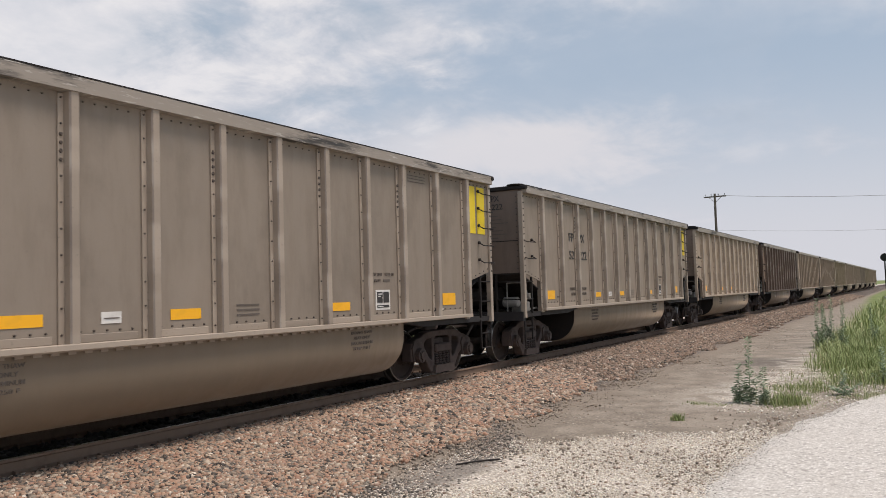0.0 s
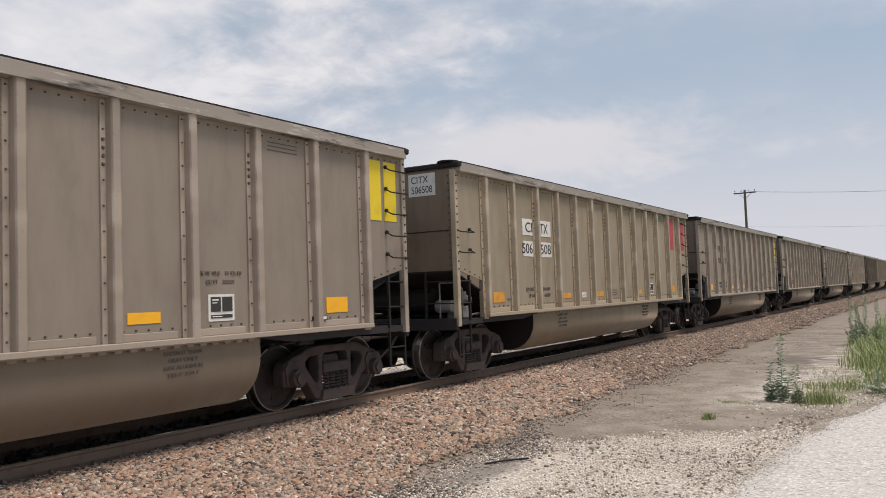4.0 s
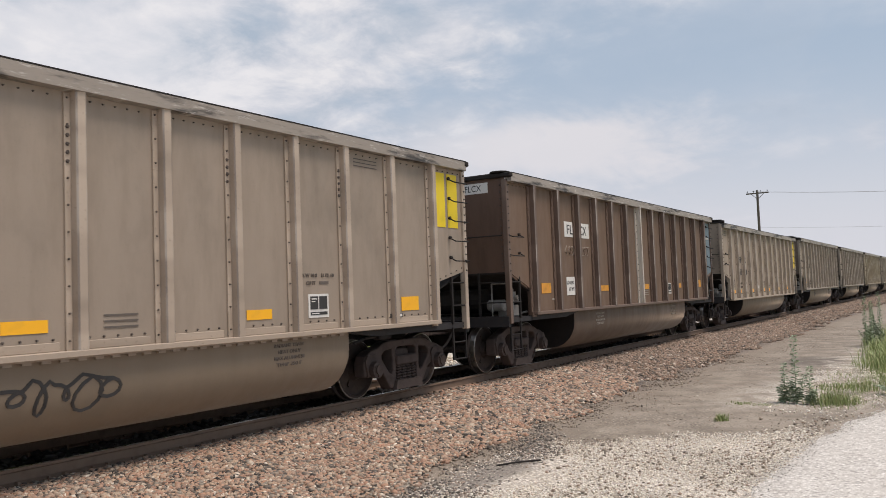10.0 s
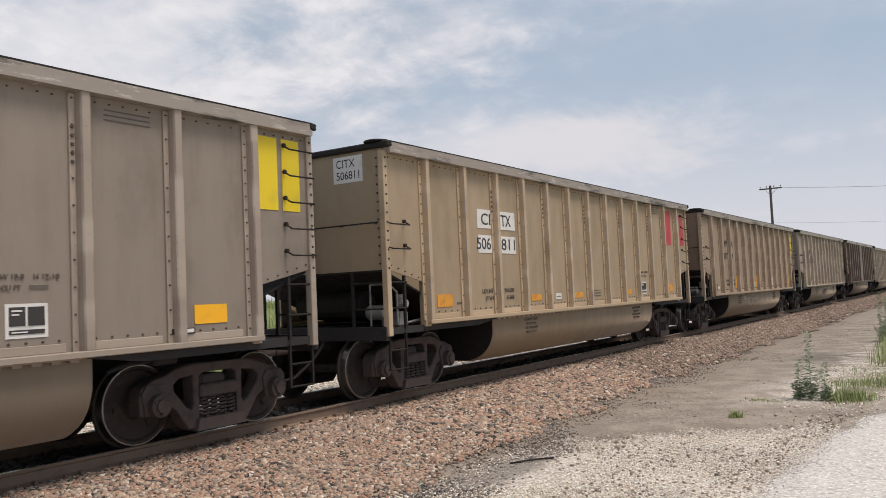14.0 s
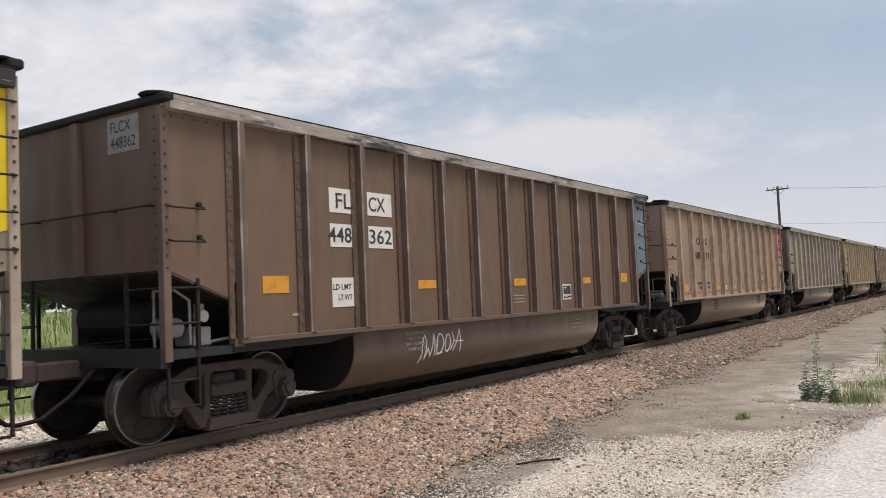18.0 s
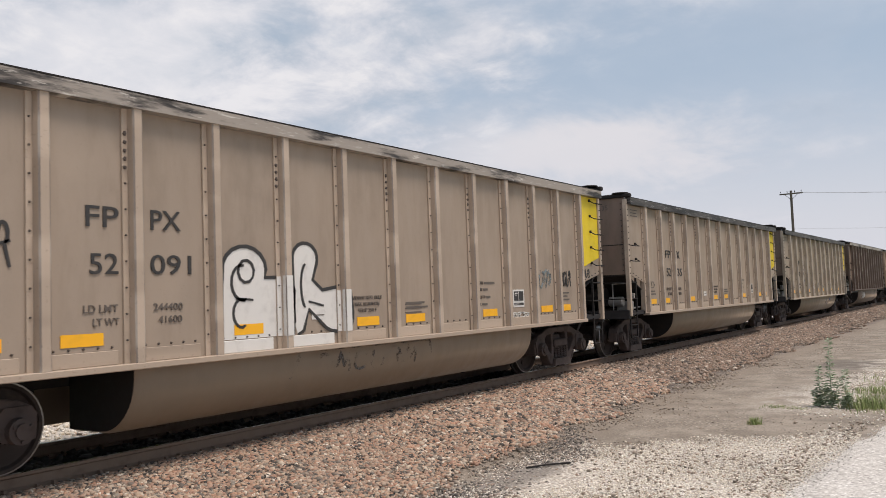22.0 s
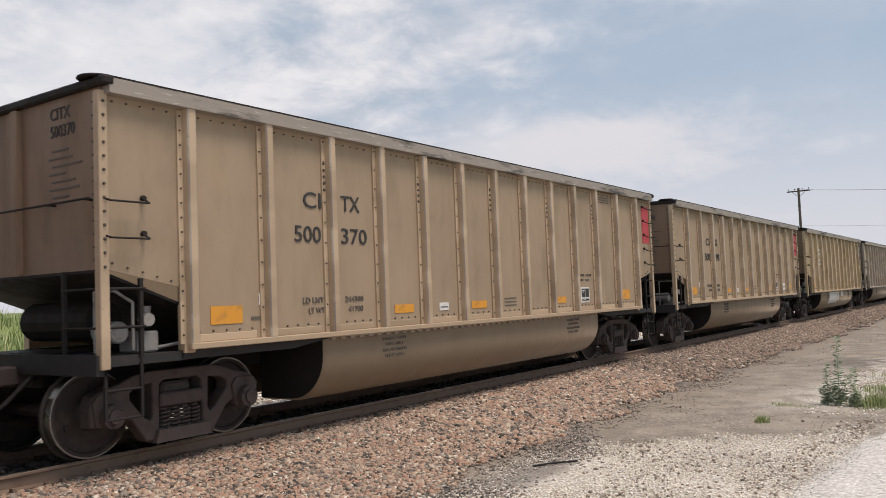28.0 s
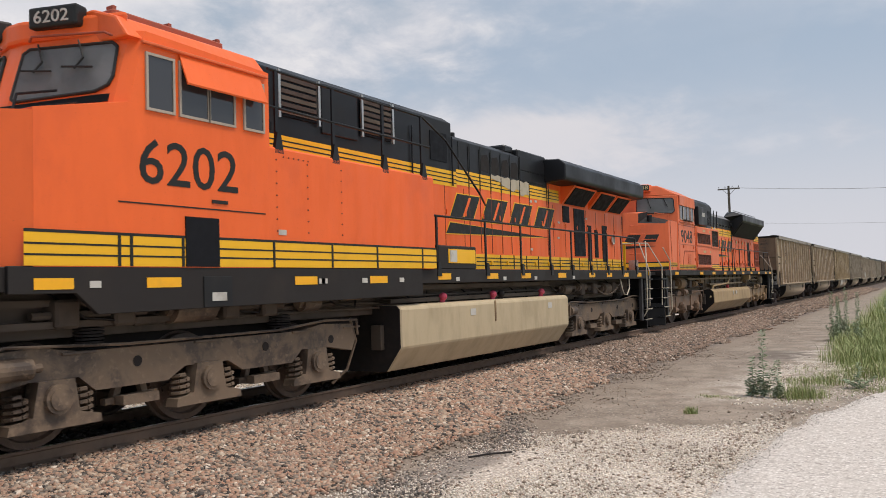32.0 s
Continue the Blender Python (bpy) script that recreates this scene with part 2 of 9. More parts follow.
INSIDE = plain("coal_blackened_metal", (0.05, 0.045, 0.042), 0.8)
YELLOW = plain("yellow_end_paint", (0.78, 0.58, 0.012), 0.55, wear=0.18, scale=3)
RED = plain("red_end_paint", (0.52, 0.055, 0.07), 0.6, wear=0.22, scale=3)
SKYBLUE = plain("blue_end_paint", (0.14, 0.30, 0.52), 0.6, wear=0.25, scale=3)
SLATE = plain("faded_slate_blue_paint", (0.17, 0.225, 0.26), 0.6, wear=0.55, scale=2.5)
REFLECT = plain("orange_reflective_tape", (0.95, 0.47, 0.010), 0.4, wear=0.10, scale=8)
DULLTAPE = plain("faded_orange_reflective_tape", (0.70, 0.31, 0.030), 0.5, wear=0.35, scale=8)
WHITE = plain("white_stencil_paint", (0.72, 0.70, 0.66), 0.6, wear=0.2)
INK = plain("black_stencil_paint", (0.035, 0.033, 0.032), 0.6, wear=0.1)
FAINT = plain("faded_stencil_paint", (0.12, 0.10, 0.085), 0.7, wear=0.4)
BLUETAG = sprayed("faded_blue_spray_paint", (0.16, 0.20, 0.34), 0.485)
MISTBLUE = sprayed("washed_out_blue_spray", (0.23, 0.275, 0.285), 0.47)
GHOST = sprayed("washed_out_spray_paint", (0.10, 0.09, 0.085), 0.50)


# ---- mesh short hand ----
def part(name, bm, mat, parent=None, label="", smooth=False):
    """Links a bmesh, or a mesh, as one object under its thing."""
    if isinstance(bm, bmesh.types.BMesh):
        me = bpy.data.meshes.new(name)
        bm.to_mesh(me)
        bm.free()
        me.materials.append(mat)
        if smooth:
            for f in me.polygons:
                f.use_smooth = True
    else:
        me = bm
    ob = new(name, me)
    ob.parent = parent
    return tagged(ob, label)


def thing(name, label, category, group="", kind=""):
    return tagged(new(name), label, category, group, kind)


def box(bm, x0, x1, y0, y1, z0, z1, m=None):
    vs = [bm.verts.new((x, y, z)) for x in (x0, x1) for y in (y0, y1) for z in (z0, z1)]
    if m:
        for v in vs:
            v.co = m @ v.co
    for q in ((0, 1, 3, 2), (4, 6, 7, 5), (0, 4, 5, 1), (2, 3, 7, 6), (0, 2, 6, 4), (1, 5, 7, 3)):
        bm.faces.new([vs[i] for i in q])
    return bm


def B():
    return bmesh.new()


def bev(bm, w, seg=1):
    bmesh.ops.bevel(bm, geom=bm.edges[:], offset=w, segments=seg, profile=0.5, affect="EDGES")
    return bm


def rod(bm, p, q, r, n=8, r2=None):
    """A round bar from p to q."""
    p, q = Vector(p), Vector(q)
    d = (q - p).to_track_quat("Z", "Y").to_matrix()
    rings = []
    for c, rr in ((p, r), (q, r if r2 is None else r2)):
        rings.append([bm.verts.new(c + d @ Vector((rr * math.cos(a), rr * math.sin(a), 0))) for a in (i * 2 * math.pi / n for i in range(n))])
    for i in range(n):
        bm.faces.new((rings[0][i], rings[0][(i + 1) % n], rings[1][(i + 1) % n], rings[1][i]))
    bm.faces.new(rings[0][::-1])
    bm.faces.new(rings[1])
    return bm


def pipe(bm, pts, r, n=6):
    for p, q in zip(pts, pts[1:]):
        rod(bm, p, q, r, n)
    return bm


def slab(bm, pts, axis, a, b):
    """An outline drawn out along an axis from a to b. Outline pairs are the other two axes in order."""
    def at(p, c):
        return {"x": (c, p[0], p[1]), "y": (p[0], c, p[1]), "z": (p[0], p[1], c)}[axis]
    lo = [bm.verts.new(at(p, a)) for p in pts]
    hi = [bm.verts.new(at(p, b)) for p in pts]
    k = len(pts)
    for i in range(k):
        bm.faces.new((lo[i], lo[(i + 1) % k], hi[(i + 1) % k], hi[i]))
    bm.faces.new(lo[::-1])
    bm.faces.new(hi)
    bmesh.ops.recalc_face_normals(bm, faces=bm.faces[:])
    return bm


def bar(bm, p, q, w, x0, x1):
    """A flat strut in the y-z plane from p to q, w wide, from x0 to x1."""
    p, q = Vector(p), Vector(q)
    s = Vector((-(q - p).y, (q - p).x)).normalized() * w / 2
    return slab(bm, [tuple(v) for v in (p + s, q + s, q - s, p - s)], "x", x0, x1)


def coil(bm, x, y, z0, z1, r, turns, wire):
    n = turns * 8
    pts = [(x + r * math.cos(i * math.pi / 4), y + r * math.sin(i * math.pi / 4), z0 + (z1 - z0) * i / n) for i in range(n + 1)]
    return pipe(bm, pts, wire, 5)


LETTERS = {}


def lettering(text, mat, height, width=None):
    """Writing as a mesh in the y-z plane, its lower left corner at the origin; slightly proud."""
    key = (text, mat.name, height, width)
    if key not in LETTERS:
        cu = bpy.data.curves.new("lettering", "FONT")
        cu.body, cu.resolution_u, cu.extrude = text, 3, 0.004
        cu.offset = 0.004
        tmp = bpy.data.objects.new("lettering", cu)
        me = bpy.data.meshes.new_from_object(tmp)
        bpy.data.objects.remove(tmp)
        co = np.empty(len(me.vertices) * 3)
        me.vertices.foreach_get("co", co)
        co = co.reshape(-1, 3)
        lo, hi = co.min(0), co.max(0)
        s = height / (hi[1] - lo[1])
        w = s if width is None else width / (hi[0] - lo[0])
        out = np.stack([co[:, 2], (co[:, 0] - lo[0]) * w, (co[:, 1] - lo[1]) * s], 1)
        me.vertices.foreach_set("co", out.ravel())
        me.materials.clear()
        me.materials.append(mat)
        LETTERS[key] = me
    return LETTERS[key]


def write(parent, text, mat, x, y, z, height, width=None, label=""):
    ob = part("lettering", lettering(text, mat, height, width), None, parent, label)
    ob.location = (x, y, z)
    return ob


PLATES = {}


def plate(parent, name, mat, x, y0, y1, z0, z1, label="", t=0.006):
    """A thin plate or painted patch on a side."""
    key = (name, mat.name, round(y1 - y0, 3), round(z1 - z0, 3), t)
    if key not in PLATES:
        bm = box(B(), 0, t, 0, y1 - y0, 0, z1 - z0)
        me = bpy.data.meshes.new(name)
        bm.to_mesh(me)
        bm.free()
        me.materials.append(mat)
        PLATES[key] = me
    ob = part(name, PLATES[key], None, parent, label)
    ob.location = (x, y0, z0)
    return ob


def scatter(name, spots, sizes, mat, flat=0.7, seed=1, parent=None):
    """Many crushed stones as one mesh: each a box pushed out of shape."""
    rng = np.random.default_rng(seed)
    k = len(spots)
    base = np.array([(x, y, z) for x in (-1, 1) for y in (-1, 1) for z in (-1, 1)], float)
    v = base[None] * rng.uniform(0.66, 1.0, (k, 8, 3)) * rng.uniform(0.45, 1.35, (k, 1, 3))
    q = rng.normal(size=(k, 4))
    q /= np.linalg.norm(q, axis=1)[:, None]
    w, x, y, z = q.T
    rot = np.stack([1 - 2 * (y * y + z * z), 2 * (x * y - z * w), 2 * (x * z + y * w), 2 * (x * y + z * w), 1 - 2 * (x * x + z * z), 2 * (y * z - x * w),
                    2 * (x * z - y * w), 2 * (y * z + x * w), 1 - 2 * (x * x + y * y)], 1).reshape(k, 3, 3)
    v = np.einsum("kij,kvj->kvi", rot, v) * (sizes[:, None, None] * 0.5)
    v[:, :, 2] *= flat
    v += spots[:, None, :]
    quads = np.array(((0, 1, 3, 2), (4, 6, 7, 5), (0, 4, 5, 1), (2, 3, 7, 6), (0, 2, 6, 4), (1, 5, 7, 3)))
    faces = (quads[None] + (np.arange(k) * 8)[:, None, None]).reshape(-1)
    me = bpy.data.meshes.new(name)
    me.vertices.add(k * 8)
    me.vertices.foreach_set("co", v.ravel())
    me.loops.add(len(faces))
    me.loops.foreach_set("vertex_index", faces)
    me.polygons.add(k * 6)
    me.polygons.foreach_set("loop_start", np.arange(k * 6) * 4)
    me.update(calc_edges=True)
    me.materials.append(mat)
    ob = new(name, me)
    ob.parent = parent
    return ob


# ---- ground ----
TRACK = -8.79                      # x of the track's centre line; rail tops at z = 0


def ground_height(x, y):
    d = abs(x - TRACK)
    z = -0.45
    if d < 3.3:
        z = -0.178 if d < 1.6 else -0.178 - 0.272 * (d - 1.6) / 1.7
    if x < -14.5:                  # low grassy bank beyond the track
        f = min(1.0, (-14.5 - x) / 12.0)
        z += 1.7 * f * f * (3 - 2 * f)
    return z


def stone_colours(n, fac):
    return n.ramp(fac, (0.0, (0.07, 0.058, 0.050)), (0.18, (0.18, 0.140, 0.112)), (0.36, (0.29, 0.180, 0.120)), (0.55, (0.36, 0.255, 0.180)),
                  (0.72, (0.26, 0.235, 0.215)), (0.86, (0.45, 0.36, 0.295)), (1.0, (0.55, 0.50, 0.44)))


def ground_material():
    mat, n = material("ground_mix", 0.9)
    co = n.add("ShaderNodeNewGeometry").outputs["Position"]
    x, y, z = n.xyz(co)
    wob = n.m("MULTIPLY", n.m("SUBTRACT", n.noise(co, 0.9, 5, 0.65), 0.5), 1.5)
    fine = n.noise(co, 30, 4, 0.7)
    d = n.m("ADD", n.m("ABSOLUTE", n.m("SUBTRACT", x, TRACK)), n.m("MULTIPLY", wob, 0.45))
    # crushed stone of the track bed; shade in the gaps is put into the colour
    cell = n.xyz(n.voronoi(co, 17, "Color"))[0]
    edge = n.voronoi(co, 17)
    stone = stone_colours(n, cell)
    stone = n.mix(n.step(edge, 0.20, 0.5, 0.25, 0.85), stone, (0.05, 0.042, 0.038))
    # dirt, pale gravel, field
    dirt = n.mix(n.step(n.noise(co, 1.7, 5), 0.35, 0.65), (0.228, 0.190, 0.150), (0.345, 0.292, 0.234))
    dirt = n.mix(n.step(fine, 0.52, 0.68, 0.0, 0.7), dirt, (0.11, 0.092, 0.078))
    dirt = n.mix(n.step(n.noise(co, 9, 5, 0.7), 0.56, 0.70, 0.0, 0.5), dirt, (0.36, 0.31, 0.255))
    peb = n.xyz(n.voronoi(co, 34, "Color"))[0]
    pale = n.ramp(peb, (0.0, (0.36, 0.31, 0.26)), (0.3, (0.62, 0.55, 0.46)), (0.7, (0.76, 0.69, 0.60)), (1.0, (0.86, 0.81, 0.73)))
    pale = n.mix(n.step(n.voronoi(co, 34), 0.3, 0.62, 0.0, 0.55), pale, (0.20, 0.17, 0.14))
    pale = n.mix(n.step(n.noise(co, 2.3, 4), 0.60, 0.78, 0.0, 0.4), pale, (0.33, 0.28, 0.235))
    grass = n.mix(n.step(n.noise(co, 0.35, 6, 0.7), 0.35, 0.65), (0.120, 0.160, 0.045), (0.210, 0.250, 0.080))
    toe = n.mix(n.step(fine, 0.45, 0.6, 0.0, 0.7), (0.235, 0.192, 0.150), (0.32, 0.268, 0.215))
    # where each lies
    near = n.m("SUBTRACT", n.m("ADD", n.m("MULTIPLY", x, 0.72), 13.0), n.m("ADD", y, n.m("MULTIPLY", wob, 1.2)))
    is_pale = n.m("MULTIPLY", n.step(near, -0.35, 0.35), n.step(n.m("ADD", x, wob), -5.3, -4.6))
    ridge = n.step(n.m("ABSOLUTE", n.m("ADD", n.m("ADD", x, 2.6), n.m("MULTIPLY", n.m("SUBTRACT", y, 14.0), -0.05))), 0.4, 1.6, 1.0, 0.0)
    is_pale2 = n.m("MULTIPLY", n.m("MULTIPLY", n.step(y, 13.0, 15.0), ridge), n.step(n.noise(co, 1.1, 4), 0.42, 0.58, 0.0, 0.9))
    grit = n.xyz(n.voronoi(co, 26, "Color"))[1]
    gravelly = n.m("MULTIPLY", n.step(n.noise(co, 0.55, 5, 0.6), 0.42, 0.60), n.step(n.voronoi(co, 26), 0.55, 0.35))
    dirt = n.mix(n.m("MULTIPLY", gravelly, 0.8), dirt, n.ramp(grit, (0.0, (0.10, 0.085, 0.07)), (0.45, (0.25, 0.205, 0.165)), (0.8, (0.38, 0.33, 0.27)), (1.0, (0.55, 0.49, 0.41))))
    damp = n.m("ADD", n.m("POWER", n.m("DIVIDE", n.m("ADD", x, 3.35), 0.75), 2.0), n.m("POWER", n.m("DIVIDE", n.m("SUBTRACT", y, 22.3), 1.7), 2.0))
    dirt = n.mix(n.step(n.m("ADD", damp, wob), 1.3, 0.3, 0.0, 0.75), dirt, (0.125, 0.105, 0.086))
    toe_mid = n.m("SUBTRACT", n.m("SUBTRACT", -4.22, n.m("MULTIPLY", y, 0.05)), n.m("MULTIPLY", n.m("MAXIMUM", n.m("SUBTRACT", y, 9.2), 0.0), 0.42))
    in_toe = n.m("MULTIPLY", n.step(n.m("ABSOLUTE", n.m("SUBTRACT", n.m("ADD", x, n.m("MULTIPLY", wob, 0.3)), toe_mid)), 0.5, 0.2), n.step(y, 11.4, 10.9))
    c = n.mix(is_pale, dirt, pale)
    c = n.mix(n.m("MULTIPLY", in_toe, 0.8), c, n.mix(n.step(fine, 0.4, 0.6), (0.13, 0.115, 0.10), (0.24, 0.21, 0.18)))
    c = n.mix(is_pale2, c, pale)
    far_side = n.step(n.m("ADD", x, wob), -15.0, -15.8)
    this_side = n.m("MULTIPLY", n.step(n.m("ADD", n.m("ADD", x, wob), n.m("MULTIPLY", n.m("SUBTRACT", y, 15.0), 0.03)), -2.4, -1.2), n.step(y, 17.5, 20.5))
    c = n.mix(n.m("MAXIMUM", far_side, this_side), c, grass)
    c = n.mix(n.step(d, 4.2, 3.5), c, toe)
    beyond = n.step(x, -10.5, -11.0)
    c = n.mix(n.m("MULTIPLY", beyond, n.m("SUBTRACT", 1.0, far_side)), c, pale)
    # Between the rails: coal dust and the train's shade put into the colour.
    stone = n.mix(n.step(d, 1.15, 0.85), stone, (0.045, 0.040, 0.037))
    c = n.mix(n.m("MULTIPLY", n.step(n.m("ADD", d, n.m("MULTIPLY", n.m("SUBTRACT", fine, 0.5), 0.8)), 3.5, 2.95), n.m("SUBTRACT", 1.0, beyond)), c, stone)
    relief = n.m("ADD", n.m("MULTIPLY", fine, 0.5), n.m("MULTIPLY", n.step(d, 3.6, 3.0), n.m("SUBTRACT", 1.0, edge)))
    finish(n, c, 0.92, relief, 0.7, 0.03)
    return mat


def ground():
    def steps(lo, hi, dense):
        out, a = [], 0.0
        xs = list(dense)
        g = 0.8
        v = xs[-1]
        while v < hi:
            v += g
            g *= 1.45
            xs.append(min(v, hi))
        g, v = 0.8, xs[0]
        while v > lo:
            v -= g
            g *= 1.45
            xs.insert(0, max(v, lo))
        return xs
    xs = steps(-2600, 2600, [TRACK + d for d in (-18, -16, -14, -12, -10, -8, -6.5, -5.7, -4.5, -3.3, -2.5, -1.6, -0.9, 0, 0.9, 1.6, 2.1, 2.5, 2.9, 3.3)] + [-5.2 + 0.35 * i for i in range(22)])
    ys = steps(-1200, 4200, [-2 + 0.6 * i for i in range(60)])
    verts = []
    for y in ys:
        for x in xs:
            roll = 0.02 * noise.noise((x * 0.8, y * 0.8, 0)) if -6 < x < 4 and -2 < y < 40 else 0
            verts.append((x, y, ground_height(x, y) + roll))
    w = len(xs)
    faces = [(j * w + i, j * w + i + 1, (j + 1) * w + i + 1, (j + 1) * w + i) for j in range(len(ys) - 1) for i in range(w - 1)]
    me = bpy.data.meshes.new("ground")
    me.from_pydata(verts, [], faces)
    me.materials.append(ground_material())
    return tagged(new("ground", me), "pale dirt and gravel ground with grass and a stone track bed", "ground", kind="structure")


ground_ob = ground()


def road_edge(y):
    return -1.95 + (0.0 if y < 8.5 else 0.021 * (y - 8.5) ** 2)


def road():
    mat, n = material("packed_gravel", 0.92)
    co = n.add("ShaderNodeNewGeometry").outputs["Position"]
    cell = n.xyz(n.voronoi(co, 32, "Color"))[0]
    c = n.ramp(cell, (0.0, (0.38, 0.350, 0.318)), (0.25, (0.61, 0.570, 0.522)), (0.75, (0.71, 0.672, 0.622)), (1.0, (0.86, 0.83, 0.78)))
    c = n.mix(n.step(n.voronoi(co, 32), 0.32, 0.60, 0.0, 0.4), c, (0.42, 0.385, 0.345))
    c = n.mix(n.step(n.noise(co, 0.8, 5), 0.4, 0.7, 0.0, 0.3), c, (0.62, 0.575, 0.52))
    c = n.mix(n.step(n.noise(co, 6, 4), 0.6, 0.75, 0.0, 0.3), c, (0.62, 0.58, 0.52))
    finish(n, c, 0.93, n.m("ADD", n.m("SUBTRACT", 1.0, n.voronoi(co, 32)), n.noise(co, 90, 3)), 0.6, 0.012)
    verts, faces, cols = [], [], 9
    ys = [-30 + 0.5 * i for i in range(100)]
    for y in ys:
        e = road_edge(y) + 0.10 * noise.noise((0.3, y * 1.3, 0)) + 0.05 * noise.noise((0.7, y * 4, 0))
        for i in range(cols):
            f = i / (cols - 1)
            verts.append((e + 7.5 * f ** 1.5, y, -0.46 if i == 0 else -0.425 + 0.03 * math.sin(f * 3.1)))
    for j in range(len(ys) - 1):
        for i in range(cols - 1):
            a = j * cols + i
            faces.append((a, a + 1, a + cols + 1, a + cols))
    me = bpy.data.meshes.new("road")
    me.from_pydata(verts, [], faces)
    me.materials.append(mat)
    return tagged(new("road", me), "pale grey packed gravel access road beside the track", "road", kind="structure")


road()


def track():
    steel = plain("rusty_rail_side", (0.200, 0.138, 0.098), 0.85, wear=0.4, dirt=(0.10, 0.068, 0.050))
    shine = plain("worn_rail_head", (0.36, 0.34, 0.32), 0.3, 1.0, wear=0.15)
    wood = plain("old_tie_timber", (0.075, 0.058, 0.046), 0.9, wear=0.5)
    t = thing("railway_track", "rusty steel rails on dark timber ties in stone ballast", "railway track", kind="structure")
    prof = [(-0.07, -0.17), (0.07, -0.17), (0.07, -0.155), (0.012, -0.135), (0.012, -0.045), (0.036, -0.03), (0.036, -0.008), (0.028, -0.0015), (-0.028, -0.0015),
            (-0.036, -0.008), (-0.036, -0.03), (-0.012, -0.045), (-0.012, -0.135), (-0.07, -0.155)]
    for s in (-1, 1):
        c = TRACK + s * 0.7525
        rail = part("rail", slab(B(), [(c + x, z) for x, z in prof], "y", -500, 1500), steel, t)
        part("rail_head", box(B(), c - 0.027, c + 0.027, -500, 1500, -0.0015, 0.0), shine, rail, "polished running surface")
    tie = bev(box(B(), TRACK - 1.3, TRACK + 1.3, -0.115, 0.115, -0.36, -0.185), 0.012)
    first = part("tie", tie, wood, t)
    for i in range(1, 200):
        o = part("tie", first.data, None, t)
        o.location.y = 0.5 * i - 6
    first.location.y = -6
    bm = B()
    for i in range(200):
        y = 0.5 * i - 6
        for s in (-1, 1):
            for e in (-1, 1):
                x = TRACK + s * 0.7525 + e * 0.095
                box(bm, x - 0.04, x + 0.04, y - 0.09, y + 0.09, -0.185, -0.165)
                box(bm, x - 0.02 - e * 0.02, x + 0.02 - e * 0.02, y - 0.03, y - 0.005, -0.165, -0.13)
                box(bm, x - 0.03, x + 0.03, y + 0.13, y + 0.16, -0.175, -0.12)
    sp = part("rail_fastening", bm, steel, t, "rusty tie plates, spikes and anchors")
    sp["kind"] = "stuff"


track()


# ---- coal cars ----
HALF = 7.28                        # half the body
PITCH = 16.18                      # coupled length
STEELRIBS = [-6.27, -5.15, -4.06, -3.04, -2.03, -1.02, 0.0, 1.02, 2.03, 3.04, 4.06, 5.15, 6.27]
NEWRIBS = [-6.27, -5.15, -4.06, -3.04, -2.03, -1.02, 0.0, 1.02, 2.03, 3.04, 4.06, 5.15, 6.27]
SIDE = 1.56                        # outer face of the side sheets


WB = 0.89                          # half the wheelbase of a freight bogie
HALF_EDGE = [(0.42, 0.865), (0.60, 0.835), (0.76, 0.765), (0.92, 0.735), (1.06, 0.665), (1.10, 0.55), (1.09, 0.36), (0.99, 0.345), (0.80, 0.345), (0.72, 0.43), (0.62, 0.37), (0.44, 0.125)]
FRAME_EDGE = HALF_EDGE + [(-y, z) for y, z in HALF_EDGE[::-1]]
HALF_HOLE = [(0.375, 0.735), (0.56, 0.715), (0.64, 0.655), (0.635, 0.585), (0.47, 0.385), (0.395, 0.345), (0.365, 0.40)]
FRAME_HOLES = [HALF_HOLE, [(-y, z) for y, z in HALF_HOLE], [(-0.285, 0.245), (0.285, 0.245), (0.275, 0.715), (0.22, 0.755), (-0.22, 0.755), (-0.275, 0.715)]]


def holed(edge, holes, a, b):
    """A plate in the y-z plane with openings, from x = a to b, its edges rounded."""
    bm = B()
    for run in [edge] + holes:
        vs = [bm.verts.new((a, *p)) for p in run]
        for p, q in zip(vs, vs[1:] + vs[:1]):
            bm.edges.new((p, q))
    bmesh.ops.triangle_fill(bm, use_beauty=True, use_dissolve=False, edges=bm.edges[:], normal=(1, 0, 0))
    out = bmesh.ops.extrude_face_region(bm, geom=bm.faces[:])
    bmesh.ops.translate(bm, vec=(b - a, 0, 0), verts=[v for v in out["geom"] if isinstance(v, bmesh.types.BMVert)])
    bmesh.ops.recalc_face_normals(bm, faces=bm.faces[:])
    sharp = [e for e in bm.edges if len(e.link_faces) == 2 and abs(e.link_faces[0].normal.x) + abs(e.link_faces[1].normal.x) > 0.9 and abs(e.link_faces[0].normal.dot(e.link_faces[1].normal)) < 0.3]
    bmesh.ops.bevel(bm, geom=sharp, offset=0.022, segments=2, profile=0.5, affect="EDGES")
    return bm


